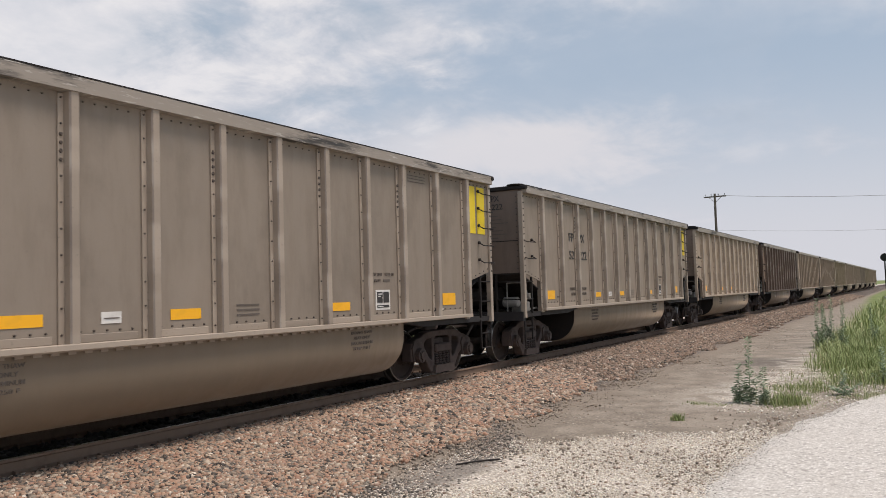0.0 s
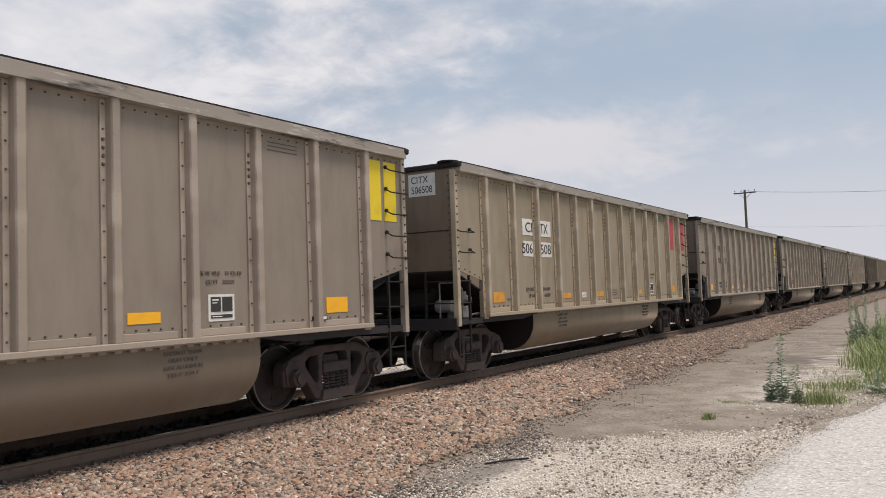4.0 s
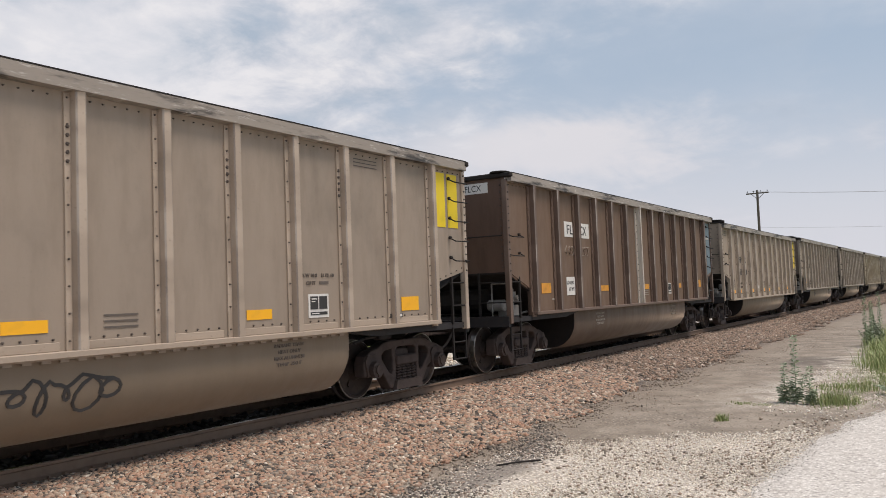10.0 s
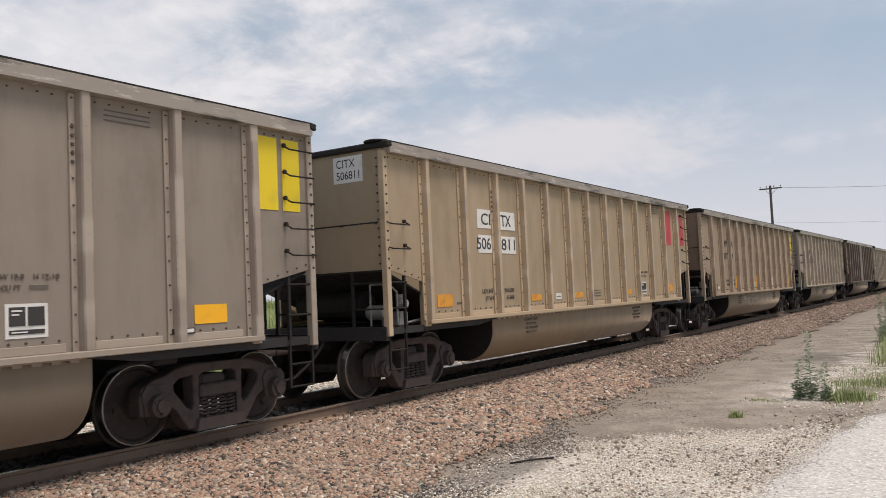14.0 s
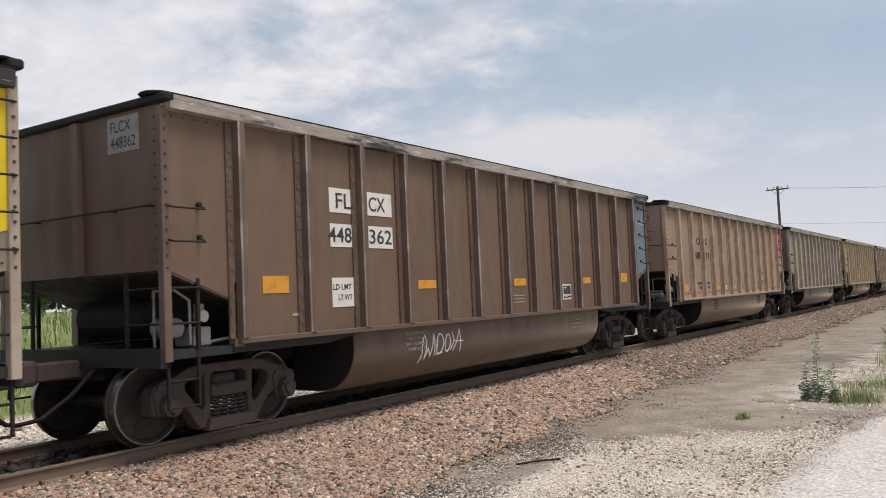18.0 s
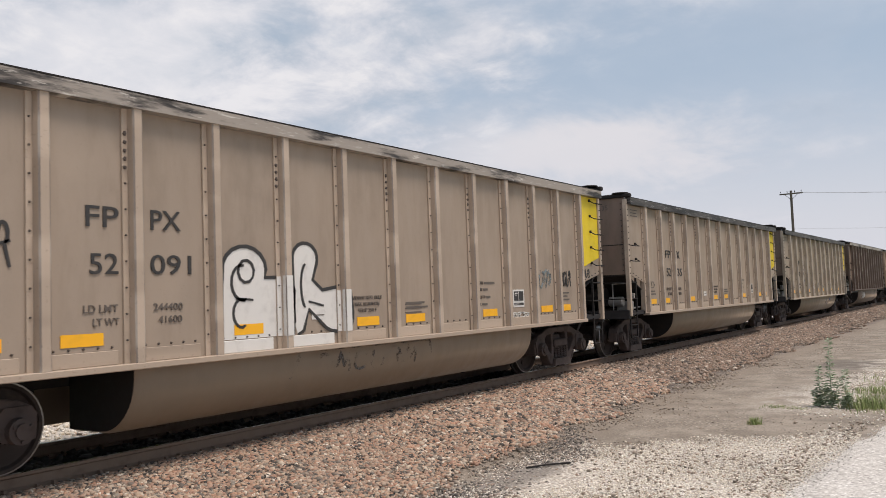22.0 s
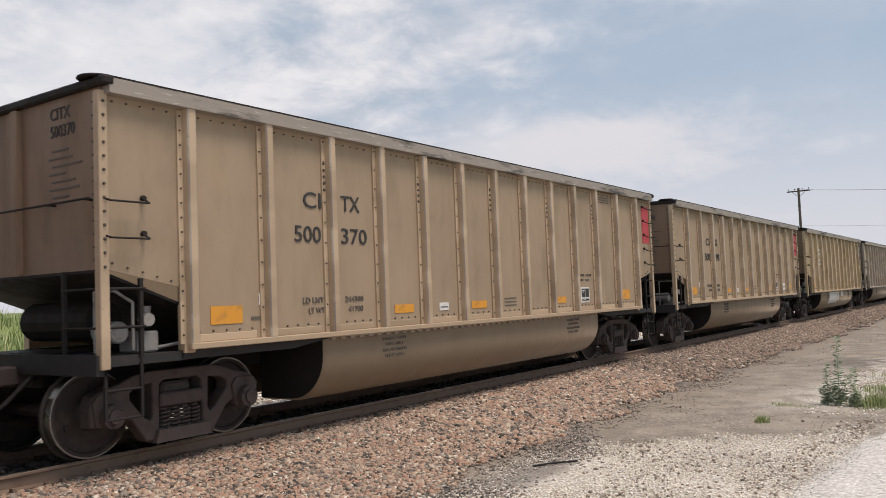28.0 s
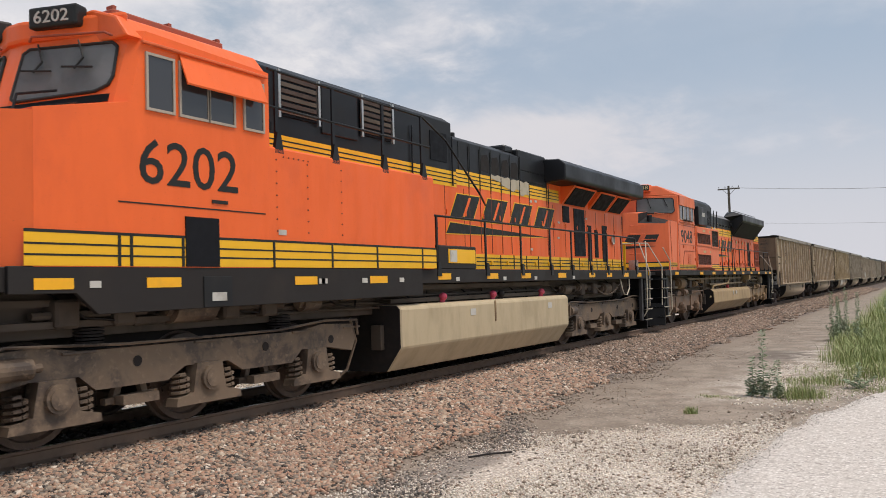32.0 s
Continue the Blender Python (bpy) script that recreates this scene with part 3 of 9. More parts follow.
def bogie(parent, y, name="bogie"):
    """Three-piece freight bogie with two wheelsets."""
    bg = part(name, bev(box(B(), -1.05, 1.05, -0.19, 0.19, 0.42, 0.72), 0.03), BOGIE, parent, "dusty cast steel bogie")
    bg.location.y = y
    for s in (-1, 1):
        a, b = sorted((s * 0.93, s * 1.13))
        bm = holed(FRAME_EDGE, FRAME_HOLES, a, b)
        slab(bm, [(-0.37, 0.10), (0.37, 0.10), (0.33, 0.235), (-0.33, 0.235)], "x", *sorted((s * 0.90, s * 1.19)))
        for e in (-1, 1):
            slab(bm, [(e * WB - 0.19, 0.60), (e * WB - 0.13, 0.68), (e * WB + 0.13, 0.68), (e * WB + 0.19, 0.60), (e * WB + 0.15, 0.36), (e * WB - 0.15, 0.36)], "x", *sorted((s * 0.95, s * 1.155)))
            rod(bm, (s * 1.10, e * WB, 0.457), (s * 1.24, e * WB, 0.457), 0.125, 16)
            rod(bm, (s * 1.24, e * WB, 0.457), (s * 1.27, e * WB, 0.457), 0.075, 12)
            for k in range(3):
                q = k * 2.094 + 0.5
                rod(bm, (s * 1.24, e * WB + 0.092 * math.cos(q), 0.457 + 0.092 * math.sin(q)), (s * 1.258, e * WB + 0.092 * math.cos(q), 0.457 + 0.092 * math.sin(q)), 0.018, 6)
        part("side_frame", bm, BOGIE, bg)
        bm = B()
        for c in (-0.2, -0.067, 0.067, 0.2):
            coil(bm, s * 1.08, c, 0.235, 0.45, 0.058, 5, 0.017)
        part("spring_nest", bm, BOGIE, bg)
        part("bolster_end", bev(box(B(), *sorted((s * 0.9, s * 1.17)), -0.29, 0.29, 0.47, 0.62), 0.02), BOGIE, bg)
    for e in (-1, 1):
        bm = B()
        rod(bm, (-1.1, 0, 0), (1.1, 0, 0), 0.075, 10)
        for s in (-1, 1):
            c = s * 0.755
            rings = [(c - s * 0.085, 0.485), (c - s * 0.055, 0.482), (c - s * 0.045, 0.457), (c + s * 0.055, 0.45), (c + s * 0.06, 0.40), (c + s * 0.02, 0.38), (c + s * 0.03, 0.17), (c + s * 0.10, 0.13), (c + s * 0.10, 0.08)]
            lathe(bm, rings, 28)
            for k in range(3):       # cast marks on the plate show the turning
                a = k * 2.1
                box(bm, *sorted((c + s * 0.02, c + s * 0.045)), -0.03, 0.03, 0.22, 0.30, Matrix.Rotation(a, 4, "X"))
        ws = part("wheelset", bm, WHEEL, bg)
        ws.location = (0, e * WB, 0.457)
        bm = B()
        for s in (-1, 1):
            c = s * 0.755
            lathe(bm, [(c - s * 0.044, 0.4585), (c + s * 0.053, 0.4515), (c + s * 0.0608, 0.446), (c + s * 0.0612, 0.434)], 28)
        ws.data.materials.append(TREAD)
        add = bmesh.new()
        add.from_mesh(ws.data)
        k0 = len(add.faces)
        tmp = bpy.data.meshes.new("tread")
        bm.to_mesh(tmp)
        bm.free()
        add.from_mesh(tmp)
        add.faces.ensure_lookup_table()
        for f in add.faces[k0:]:
            f.material_index = 1
        add.to_mesh(ws.data)
        add.free()
    return bg


def lathe(bm, rings, n):
    """Turns (x, radius) pairs about the x axis."""
    vs = [[bm.verts.new((x, r * math.cos(i * 2 * math.pi / n), r * math.sin(i * 2 * math.pi / n))) for i in range(n)] for x, r in rings]
    for a, b in zip(vs, vs[1:]):
        for i in range(n):
            bm.faces.new((a[i], a[(i + 1) % n], b[(i + 1) % n], b[i]))
    bmesh.ops.recalc_face_normals(bm, faces=bm.faces[:])


def tub(bm, s):
    """One of the two rounded tubs slung between the bogies."""
    prof = [(1.53, 1.12)] + [(0.93 + 0.6 * math.cos(i * math.pi / 20), 0.86 - 0.6 * math.sin(i * math.pi / 20)) for i in range(11)] + [(0.35, 0.26), (0.35, 1.12)]
    ends = [(-4.18, 0.97), (-4.12, 1.0), (4.12, 1.0), (4.18, 0.97)]
    rings = [[bm.verts.new((s * (0.35 + (x - 0.35) * k), y, 1.12 - (1.12 - z) * k)) for x, z in prof] for y, k in ends]
    m = len(prof)
    for a, b in zip(rings, rings[1:]):
        for i in range(m - 1):
            bm.faces.new((a[i], a[i + 1], b[i + 1], b[i])).smooth = i < m - 3
    for r in (rings[0], rings[-1][::-1]):
        # End faces take the near-black material: soot and shade in one colour.
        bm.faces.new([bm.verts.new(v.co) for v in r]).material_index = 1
    bmesh.ops.recalc_face_normals(bm, faces=bm.faces[:])
    return bm


def studs(bm, s, x, spots, r=0.016):
    """Dark rivet heads on a side; their faces take the second material."""
    old = set(bm.faces)
    for y, z in spots:
        rod(bm, (s * x, y, z), (s * (x + 0.018), y, z), r, 6, r * 0.6)
    for f in bm.faces:
        if f not in old:
            f.material_index = 1
    return bm


def riveted(ob):
    ob.data.materials.append(RIVET)
    return ob


OLDRIBS = [-6.22, -5.19, -4.21, -3.21, -2.14, -1.07, 0.0, 1.07, 2.14, 3.21, 4.21, 5.19, 6.22]


def coal_car(style):
    """A gondola with its parts. style 'riveted' has post and rivet strip pairs, 'welded' plain deep posts."""
    car = thing("coal_car", "grey aluminium coal gondola car", "coal car", "coal cars of the train")
    paint, post = BODY["grey"], POST["grey"]
    RIBS = OLDRIBS if style == "older" else STEELRIBS if style == "welded" else NEWRIBS
    top = CHORD
    foot = 1.01 if style == "older" else 1.15      # lower edge of the sides
    cuts = [-HALF + 0.03] + RIBS + [HALF - 0.03]
    for s in (-1, 1):
        for i, (a, b) in enumerate(zip(cuts, cuts[1:])):
            bm = B()
            if i in (0, len(cuts) - 2):
                e = -1 if i == 0 else 1
                low = 1.56 if style == "welded" else 1.72
                slab(bm, [(e * (HALF - 0.03), 1.93), (e * 6.27, low), (e * 6.27, 3.66), (e * (HALF - 0.03), 3.66)], "x", *sorted((s * (SIDE - 0.02), s * SIDE)))
                if s > 0 and style != "far":
                    studs(bm, s, SIDE, [(e * (HALF - 0.12 - 0.16 * k), 3.59) for k in range(6)] + [(e * (HALF - 0.10 - 0.17 * k), 1.99 - 0.045 * k) for k in range(5 if low > 1.6 else 0)], 0.013)
            else:
                box(bm, *sorted((s * (SIDE - 0.02), s * SIDE)), a, b, foot - 0.01, 3.66)
                if s > 0 and style in ("riveted", "older"):
                    studs(bm, s, SIDE, [(a + 0.16 + (b - a - 0.45) * k / 4, 3.585) for k in range(5)], 0.011)
            if s < 0 or style == "far":
                far_wall = part("side_wall", bm, paint, car) if i in (0, len(cuts) - 2) else bm.free()
                continue
            riveted(part("side_panel", bm, paint, car))
            if 0 < i < len(cuts) - 2 and style != "welded":
                bm = bev(box(B(), *sorted((s * SIDE, s * (SIDE + 0.018))), a + 0.07, b - 0.20, foot, foot + (0.14 if style == "older" else 0.085)), 0.005)
                riveted(part("panel_foot", studs(bm, s, SIDE + 0.0, [(a + 0.12 + (b - a - 0.38) * k / 4, foot + (0.17 if style == "older" else 0.112)) for k in range(5)], 0.014), post, car))
        if s < 0 or style == "far":
            bm = box(B(), *sorted((s * (SIDE - 0.02), s * SIDE)), RIBS[0], RIBS[-1], 1.14, 3.66)
            if style == "far":
                for y in RIBS:
                    box(bm, *sorted((s * SIDE, s * (SIDE + 0.11))), y - 0.06, y + 0.06, 1.15, 3.65)
            part("side_wall", bm, paint, car)
        for y in RIBS if style != "far" else ():
            bm = B()
            d = 0.105 if style in ("riveted", "older") else 0.13
            w = 0.058 if style in ("riveted", "older") else 0.05
            slab(bm, [(s * SIDE, y - w - 0.012), (s * (SIDE + d - 0.014), y - w), (s * (SIDE + d), y - w + 0.016), (s * (SIDE + d), y + w - 0.016), (s * (SIDE + d - 0.014), y + w), (s * SIDE, y + w + 0.012)], "z", foot, 3.65)
            for f in bm.faces:       # the chamfers take a brighter colour
                m = f.calc_center_median()
                if s > 0 and abs(m.x - (SIDE + d - 0.007)) < 0.003:
                    f.material_index = 1
            part("post", bm, post, car).data.materials.append(EDGE)
            if style in ("riveted", "older") and s > 0:
                bm = box(B(), *sorted((s * SIDE, s * (SIDE + 0.022))), y - 0.135, y - w - 0.013, foot, 3.62)
                spots = [(y - 0.103, 1.24 + k * (0.26 if abs(y) < 6 else 0.155)) for k in range(10 if abs(y) < 6 else 16)]
                studs(bm, s, SIDE + 0.02, spots, 0.013)
                if RIBS.index(y) % 2 == 0 and abs(y) < 6:
                    studs(bm, s, SIDE + 0.02, [(y - 0.103, 2.96 + 0.085 * k) for k in range(5 if RIBS.index(y) % 4 else 4)], 0.024)
                riveted(part("rivet_strip", bm, post, car))
            elif style == "welded" and s > 0:
                bm = box(B(), SIDE, SIDE + 0.025, y - 0.16, y - w - 0.012, 1.15, 3.62)
                for k in range(14):
                    box(bm, SIDE, SIDE + 0.035, y - 0.145, y - 0.085, 1.25 + 0.17 * k, 1.33 + 0.17 * k)
                part("weld_strip", bm, post, car)
        part("side_sill", bev(box(B(), *sorted((s * 1.50, s * (SIDE + 0.11))), -6.33, 6.33, foot - 0.065, foot), 0.008), post, car)
        teeth = [(-4.12, 1.085), (4.12, 1.085)]
        for k in range(43, -1, -1):
            y = -4.1 + k * 0.186
            teeth += [(y + 0.09, 1.07), (y + 0.09, 1.045), (y, 1.045), (y, 1.07)]
        if style == "riveted":
            part("toothed_sill", slab(B(), teeth, "x", *sorted((s * 1.545, s * 1.575))), post, car)
        dz = -0.09 if style == "older" else 0.0
        bm = slab(B(), [(s * 1.54, 3.64 + dz), (s * 1.545, 3.80 + dz), (s * 1.68, 3.80 + dz), (s * 1.685, 3.79 + dz), (s * 1.685, 3.645 + dz)], "y", -HALF + 0.02, HALF - 0.02)
        part("top_chord", bm, top, car)
        if s > 0 and style != "far":
            part("chord_rim", box(B(), 1.56, 1.687, -HALF + 0.02, HALF - 0.02, 3.80 + dz, 3.814 + dz), SOOT, car, "sooty top rim")
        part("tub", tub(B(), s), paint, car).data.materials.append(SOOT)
    for e in (-1, 1):
        y0, y1 = sorted((e * (HALF - 0.02), e * HALF))
        bm = box(B(), -1.54, 1.54, y0, y1, 1.93, 3.72)
        for x in (0.06,):
            box(bm, x - 0.06, x + 0.06, *sorted((e * HALF, e * (HALF + 0.07))), 1.95, 3.70)
        old = set(bm.faces)
        for i in range(13) if style != "far" else ():
            for x in (-1.44, 1.44):
                rod(bm, (x, e * HALF, 2.02 + 0.13 * i), (x, e * (HALF + 0.018), 2.02 + 0.13 * i), 0.016, 6, 0.01)
        for f in bm.faces:
            if f not in old:
                f.material_index = 1
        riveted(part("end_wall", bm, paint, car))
        for x in (-1.42, 1.42):
            part("corner_cap", bev(rod(B(), (x, e * (HALF - 0.06), 3.812), (x, e * (HALF - 0.06), 3.842), 0.20, 14), 0.014), SOOT, car, "black round corner cap")
        part("end_chord", bev(box(B(), -1.70, 1.70, *sorted((e * (HALF - 0.07), e * (HALF + 0.06))), 3.72, 3.812), 0.02), SOOT, car, "sooty end chord")
        # Near-black sheet: shade of the void under the end wall is in its colour.
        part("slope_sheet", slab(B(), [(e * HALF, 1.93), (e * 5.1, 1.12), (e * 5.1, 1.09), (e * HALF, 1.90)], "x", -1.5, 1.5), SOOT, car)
        bm = box(B(), -1.54, 1.54, *sorted((e * 6.30, e * (HALF + 0.06))), 0.98, 1.075)
        box(bm, -1.56, 1.56, *sorted((e * (HALF - 0.02), e * (HALF + 0.08))), 0.90, 1.10)
        part("end_platform", bm, DECK, car)
        for s in (-1, 1):
            bm = slab(B(), [(e * 4.02, 1.082), (e * 6.36, 1.082), (e * 6.36, 0.985), (e * 4.75, 0.985)], "x", *sorted((s * 1.42, s * 1.555)))
            part("shear_plate", bm, DECK, car)
        bm = B()
        pipe(bm, [(-1.5, e * (HALF + 0.1), 2.62), (1.5, e * (HALF + 0.1), 2.62)], 0.012)
        for x in (-0.75, 0.75, 1.4, -1.4):
            rod(bm, (x, e * HALF, 2.62), (x, e * (HALF + 0.1), 2.62), 0.012)
        part("end_grab_rail", bm, SOOT, car)
        for s in (-1, 1):
            bm = bev(box(B(), *sorted((s * 1.50, s * 1.60)), *sorted((e * (HALF - 0.05), e * (HALF + 0.05))), 0.96, 3.68), 0.008)
            studs(bm, s, 1.60, [(e * HALF, 1.95 + k * 0.135) for k in range(13)], 0.018)
            riveted(part("corner_post", bm, post, car))
            box_ = bev(box(B(), *sorted((s * 1.47, s * 1.585)), *sorted((e * 6.22, e * 6.36)), 1.05, 1.80), 0.006)
            part("bolster_post", box_, post, car)
            rungs = (3.45, 3.12, 2.79, 2.46, 2.13) if e == 1 else (2.62, 2.26)
            for z in rungs if style != "far" else ():
                bm = B()
                pipe(bm, [(s * 1.57, e * (HALF - 0.02), z), (s * 1.68, e * (HALF - 0.02), z - 0.03), (s * 1.68, e * (HALF - 0.45), z - 0.03), (s * 1.57, e * (HALF - 0.45), z + 0.03)], 0.011)
                rod(bm, (s * 1.56, e * (HALF - 0.45), z + 0.03), (s * 1.60, e * (HALF - 0.45), z + 0.03), 0.03, 6)
                part("grab_iron", bm, SOOT, car)
            bm = box(B(), *sorted((s * 1.53, s * 1.57)), *sorted((e * (HALF - 0.44), e * (HALF - 0.40))), 1.05, 1.84)
            if s > 0 and style != "far":
                part("ladder_post", bm, SOOT, car)
                bm = B()
            for z in (1.36, 1.74):
                rod(bm, (s * 1.57, e * HALF, z), (s * 1.57, e * (HALF - 0.46), z), 0.013)
                if s > 0 and style != "far":
                    part("ladder_rung", bm, SOOT, car)
                    bm = B()
            for y in (e * (HALF - 0.02), e * (HALF - 0.42)):
                box(bm, *sorted((s * 1.53, s * 1.56)), y - 0.015, y + 0.015, 0.46, 1.0)
            for z in (0.47, 0.75):
                rod(bm, (s * 1.545, e * (HALF - 0.02), z), (s * 1.545, e * (HALF - 0.42), z), 0.013)
            part("stirrup_step", bm, SOOT, car)
            bm = B()
            box(bm, *sorted((s * 0.90, s * 0.94)), *sorted((e * (HALF - 0.0), e * (HALF + 0.04))), 1.05, 1.93)
            for z in (1.36, 1.74):
                rod(bm, (s * 0.92, e * (HALF + 0.03), z), (s * 1.5, e * (HALF + 0.03), z), 0.012)
            part("end_ladder", bm, SOOT, car)
        bm = bev(box(B(), -0.12, 0.12, *sorted((e * 6.9, e * 7.86)), 0.78, 0.98), 0.02)
        bev_ = box(B(), -0.16, 0.10, *sorted((e * 7.82, e * 8.09)), 0.74, 1.02)
        part("coupler", bm, BOGIE, car)
        part("coupler_knuckle", bev(bev_, 0.05, 2), BOGIE, car)
        bm = B()
        pipe(bm, [(0.35, e * 7.3, 0.9), (0.33, e * 7.6, 0.62), (0.25, e * 7.9, 0.40), (0.12, e * 8.09, 0.36)], 0.025)
        part("air_hose", bm, SOOT, car)
        bogie(car, e * 6.07)
    part("centre_sill", box(B(), -0.34, 0.34, -7.2, 7.2, 0.74, 1.10), SOOT, car)
    part("floor", box(B(), -1.53, 1.53, -5.4, 5.4, 1.095, 1.115), INSIDE, car)
    bm = rod(B(), (-0.55, -6.75, 1.42), (0.75, -6.75, 1.42), 0.22, 14)
    part("air_reservoir", bm, SOOT, car)
    bm = rod(B(), (0.9, -6.9, 1.30), (1.25, -6.9, 1.30), 0.12, 10)
    bev(box(bm, 1.0, 1.35, -6.75, -6.5, 1.08, 1.30), 0.02)
    pipe(bm, [(1.3, -6.5, 1.12), (1.42, -6.3, 1.16)], 0.02)
    rod(bm, (1.28, -6.62, 1.36), (1.28, -6.62, 1.56), 0.06, 10)
    rod(bm, (1.36, -6.70, 1.42), (1.46, -6.70, 1.42), 0.07, 10)
    pipe(bm, [(1.05, -7.05, 1.10), (1.05, -7.05, 1.72), (1.40, -7.05, 1.72), (1.40, -6.85, 1.60), (1.40, -6.85, 1.12)], 0.016)
    part("brake_valve", bm, plain("grey_cast_iron", (0.30, 0.285, 0.265), 0.45, wear=0.6, scale=9, dirt=(0.06, 0.05, 0.045)), car)
    bm = B()
    for k in range(16):
        a0, a1 = k * math.pi / 8, (k + 1) * math.pi / 8
        rod(bm, (0.75 + 0.24 * math.cos(a0), HALF + 0.28, 2.25 + 0.24 * math.sin(a0)), (0.75 + 0.24 * math.cos(a1), HALF + 0.28, 2.25 + 0.24 * math.sin(a1)), 0.016, 5)
        if k % 4 == 0:
            rod(bm, (0.75, HALF + 0.26, 2.25), (0.75 + 0.24 * math.cos(a0), HALF + 0.28, 2.25 + 0.24 * math.sin(a0)), 0.011, 5)
    box(bm, 0.6, 0.9, HALF, HALF + 0.2, 1.95, 2.45)
    part("hand_brake", bm, SOOT, car)
    bm = B()
    pipe(bm, [(1.40, 5.2, 0.98), (1.44, 4.6, 0.96), (1.44, 4.35, 0.90)], 0.02)
    bev(box(bm, 1.36, 1.5, 4.9, 5.2, 0.92, 1.04), 0.02)
    part("release_rod", bm, SOOT, car)
    return car


PROTO = {"riveted": coal_car("riveted"), "older": coal_car("older"), "welded": coal_car("welded"), "far": coal_car("far")}
USED = set()
CARS = {}                          # place in the train -> car
SHEETS = ("side_panel", "side_wall")
POSTS = ("post", "rivet_strip", "weld_strip", "panel_foot", "side_sill", "corner_post", "bolster_post")


def recolour(car, paint, post, chord, belly, end):
    for o in car.children:
        kind = o.name.split(".")[0]
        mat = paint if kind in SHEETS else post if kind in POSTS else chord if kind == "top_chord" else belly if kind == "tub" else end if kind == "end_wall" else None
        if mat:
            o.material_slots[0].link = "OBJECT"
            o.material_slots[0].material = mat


MODERN = ((-6.0, 0.45, 0.20), (-2.76, 0.44, 0.12), (-0.76, 0.45, 0.12), (2.2, 0.42, 0.12), (5.38, 0.46, 0.21))
OLDER = ((-6.0, 0.46, 0.12), (-5.0, 0.44, 0.12), (-2.93, 0.44, 0.12), (-0.80, 0.47, 0.12), (0.29, 0.47, 0.12), (2.42, 0.46, 0.12), (4.5, 0.46, 0.12), (5.38, 0.36, 0.12))
STEEL = ((-5.9, 0.44, 0.21), (-2.7, 0.48, 0.13), (0.31, 0.46, 0.13), (3.27, 0.46, 0.13), (5.47, 0.42, 0.22))


def end_letters(car, text, z, h, w, mat, x=0.68):
    ob = write(car, text, mat, 0, 0, 0, h, w)
    ob.matrix_basis = Matrix.Translation((x, -HALF - 0.004, z)) @ Matrix.Rotation(radians(-90), 4, "Z")


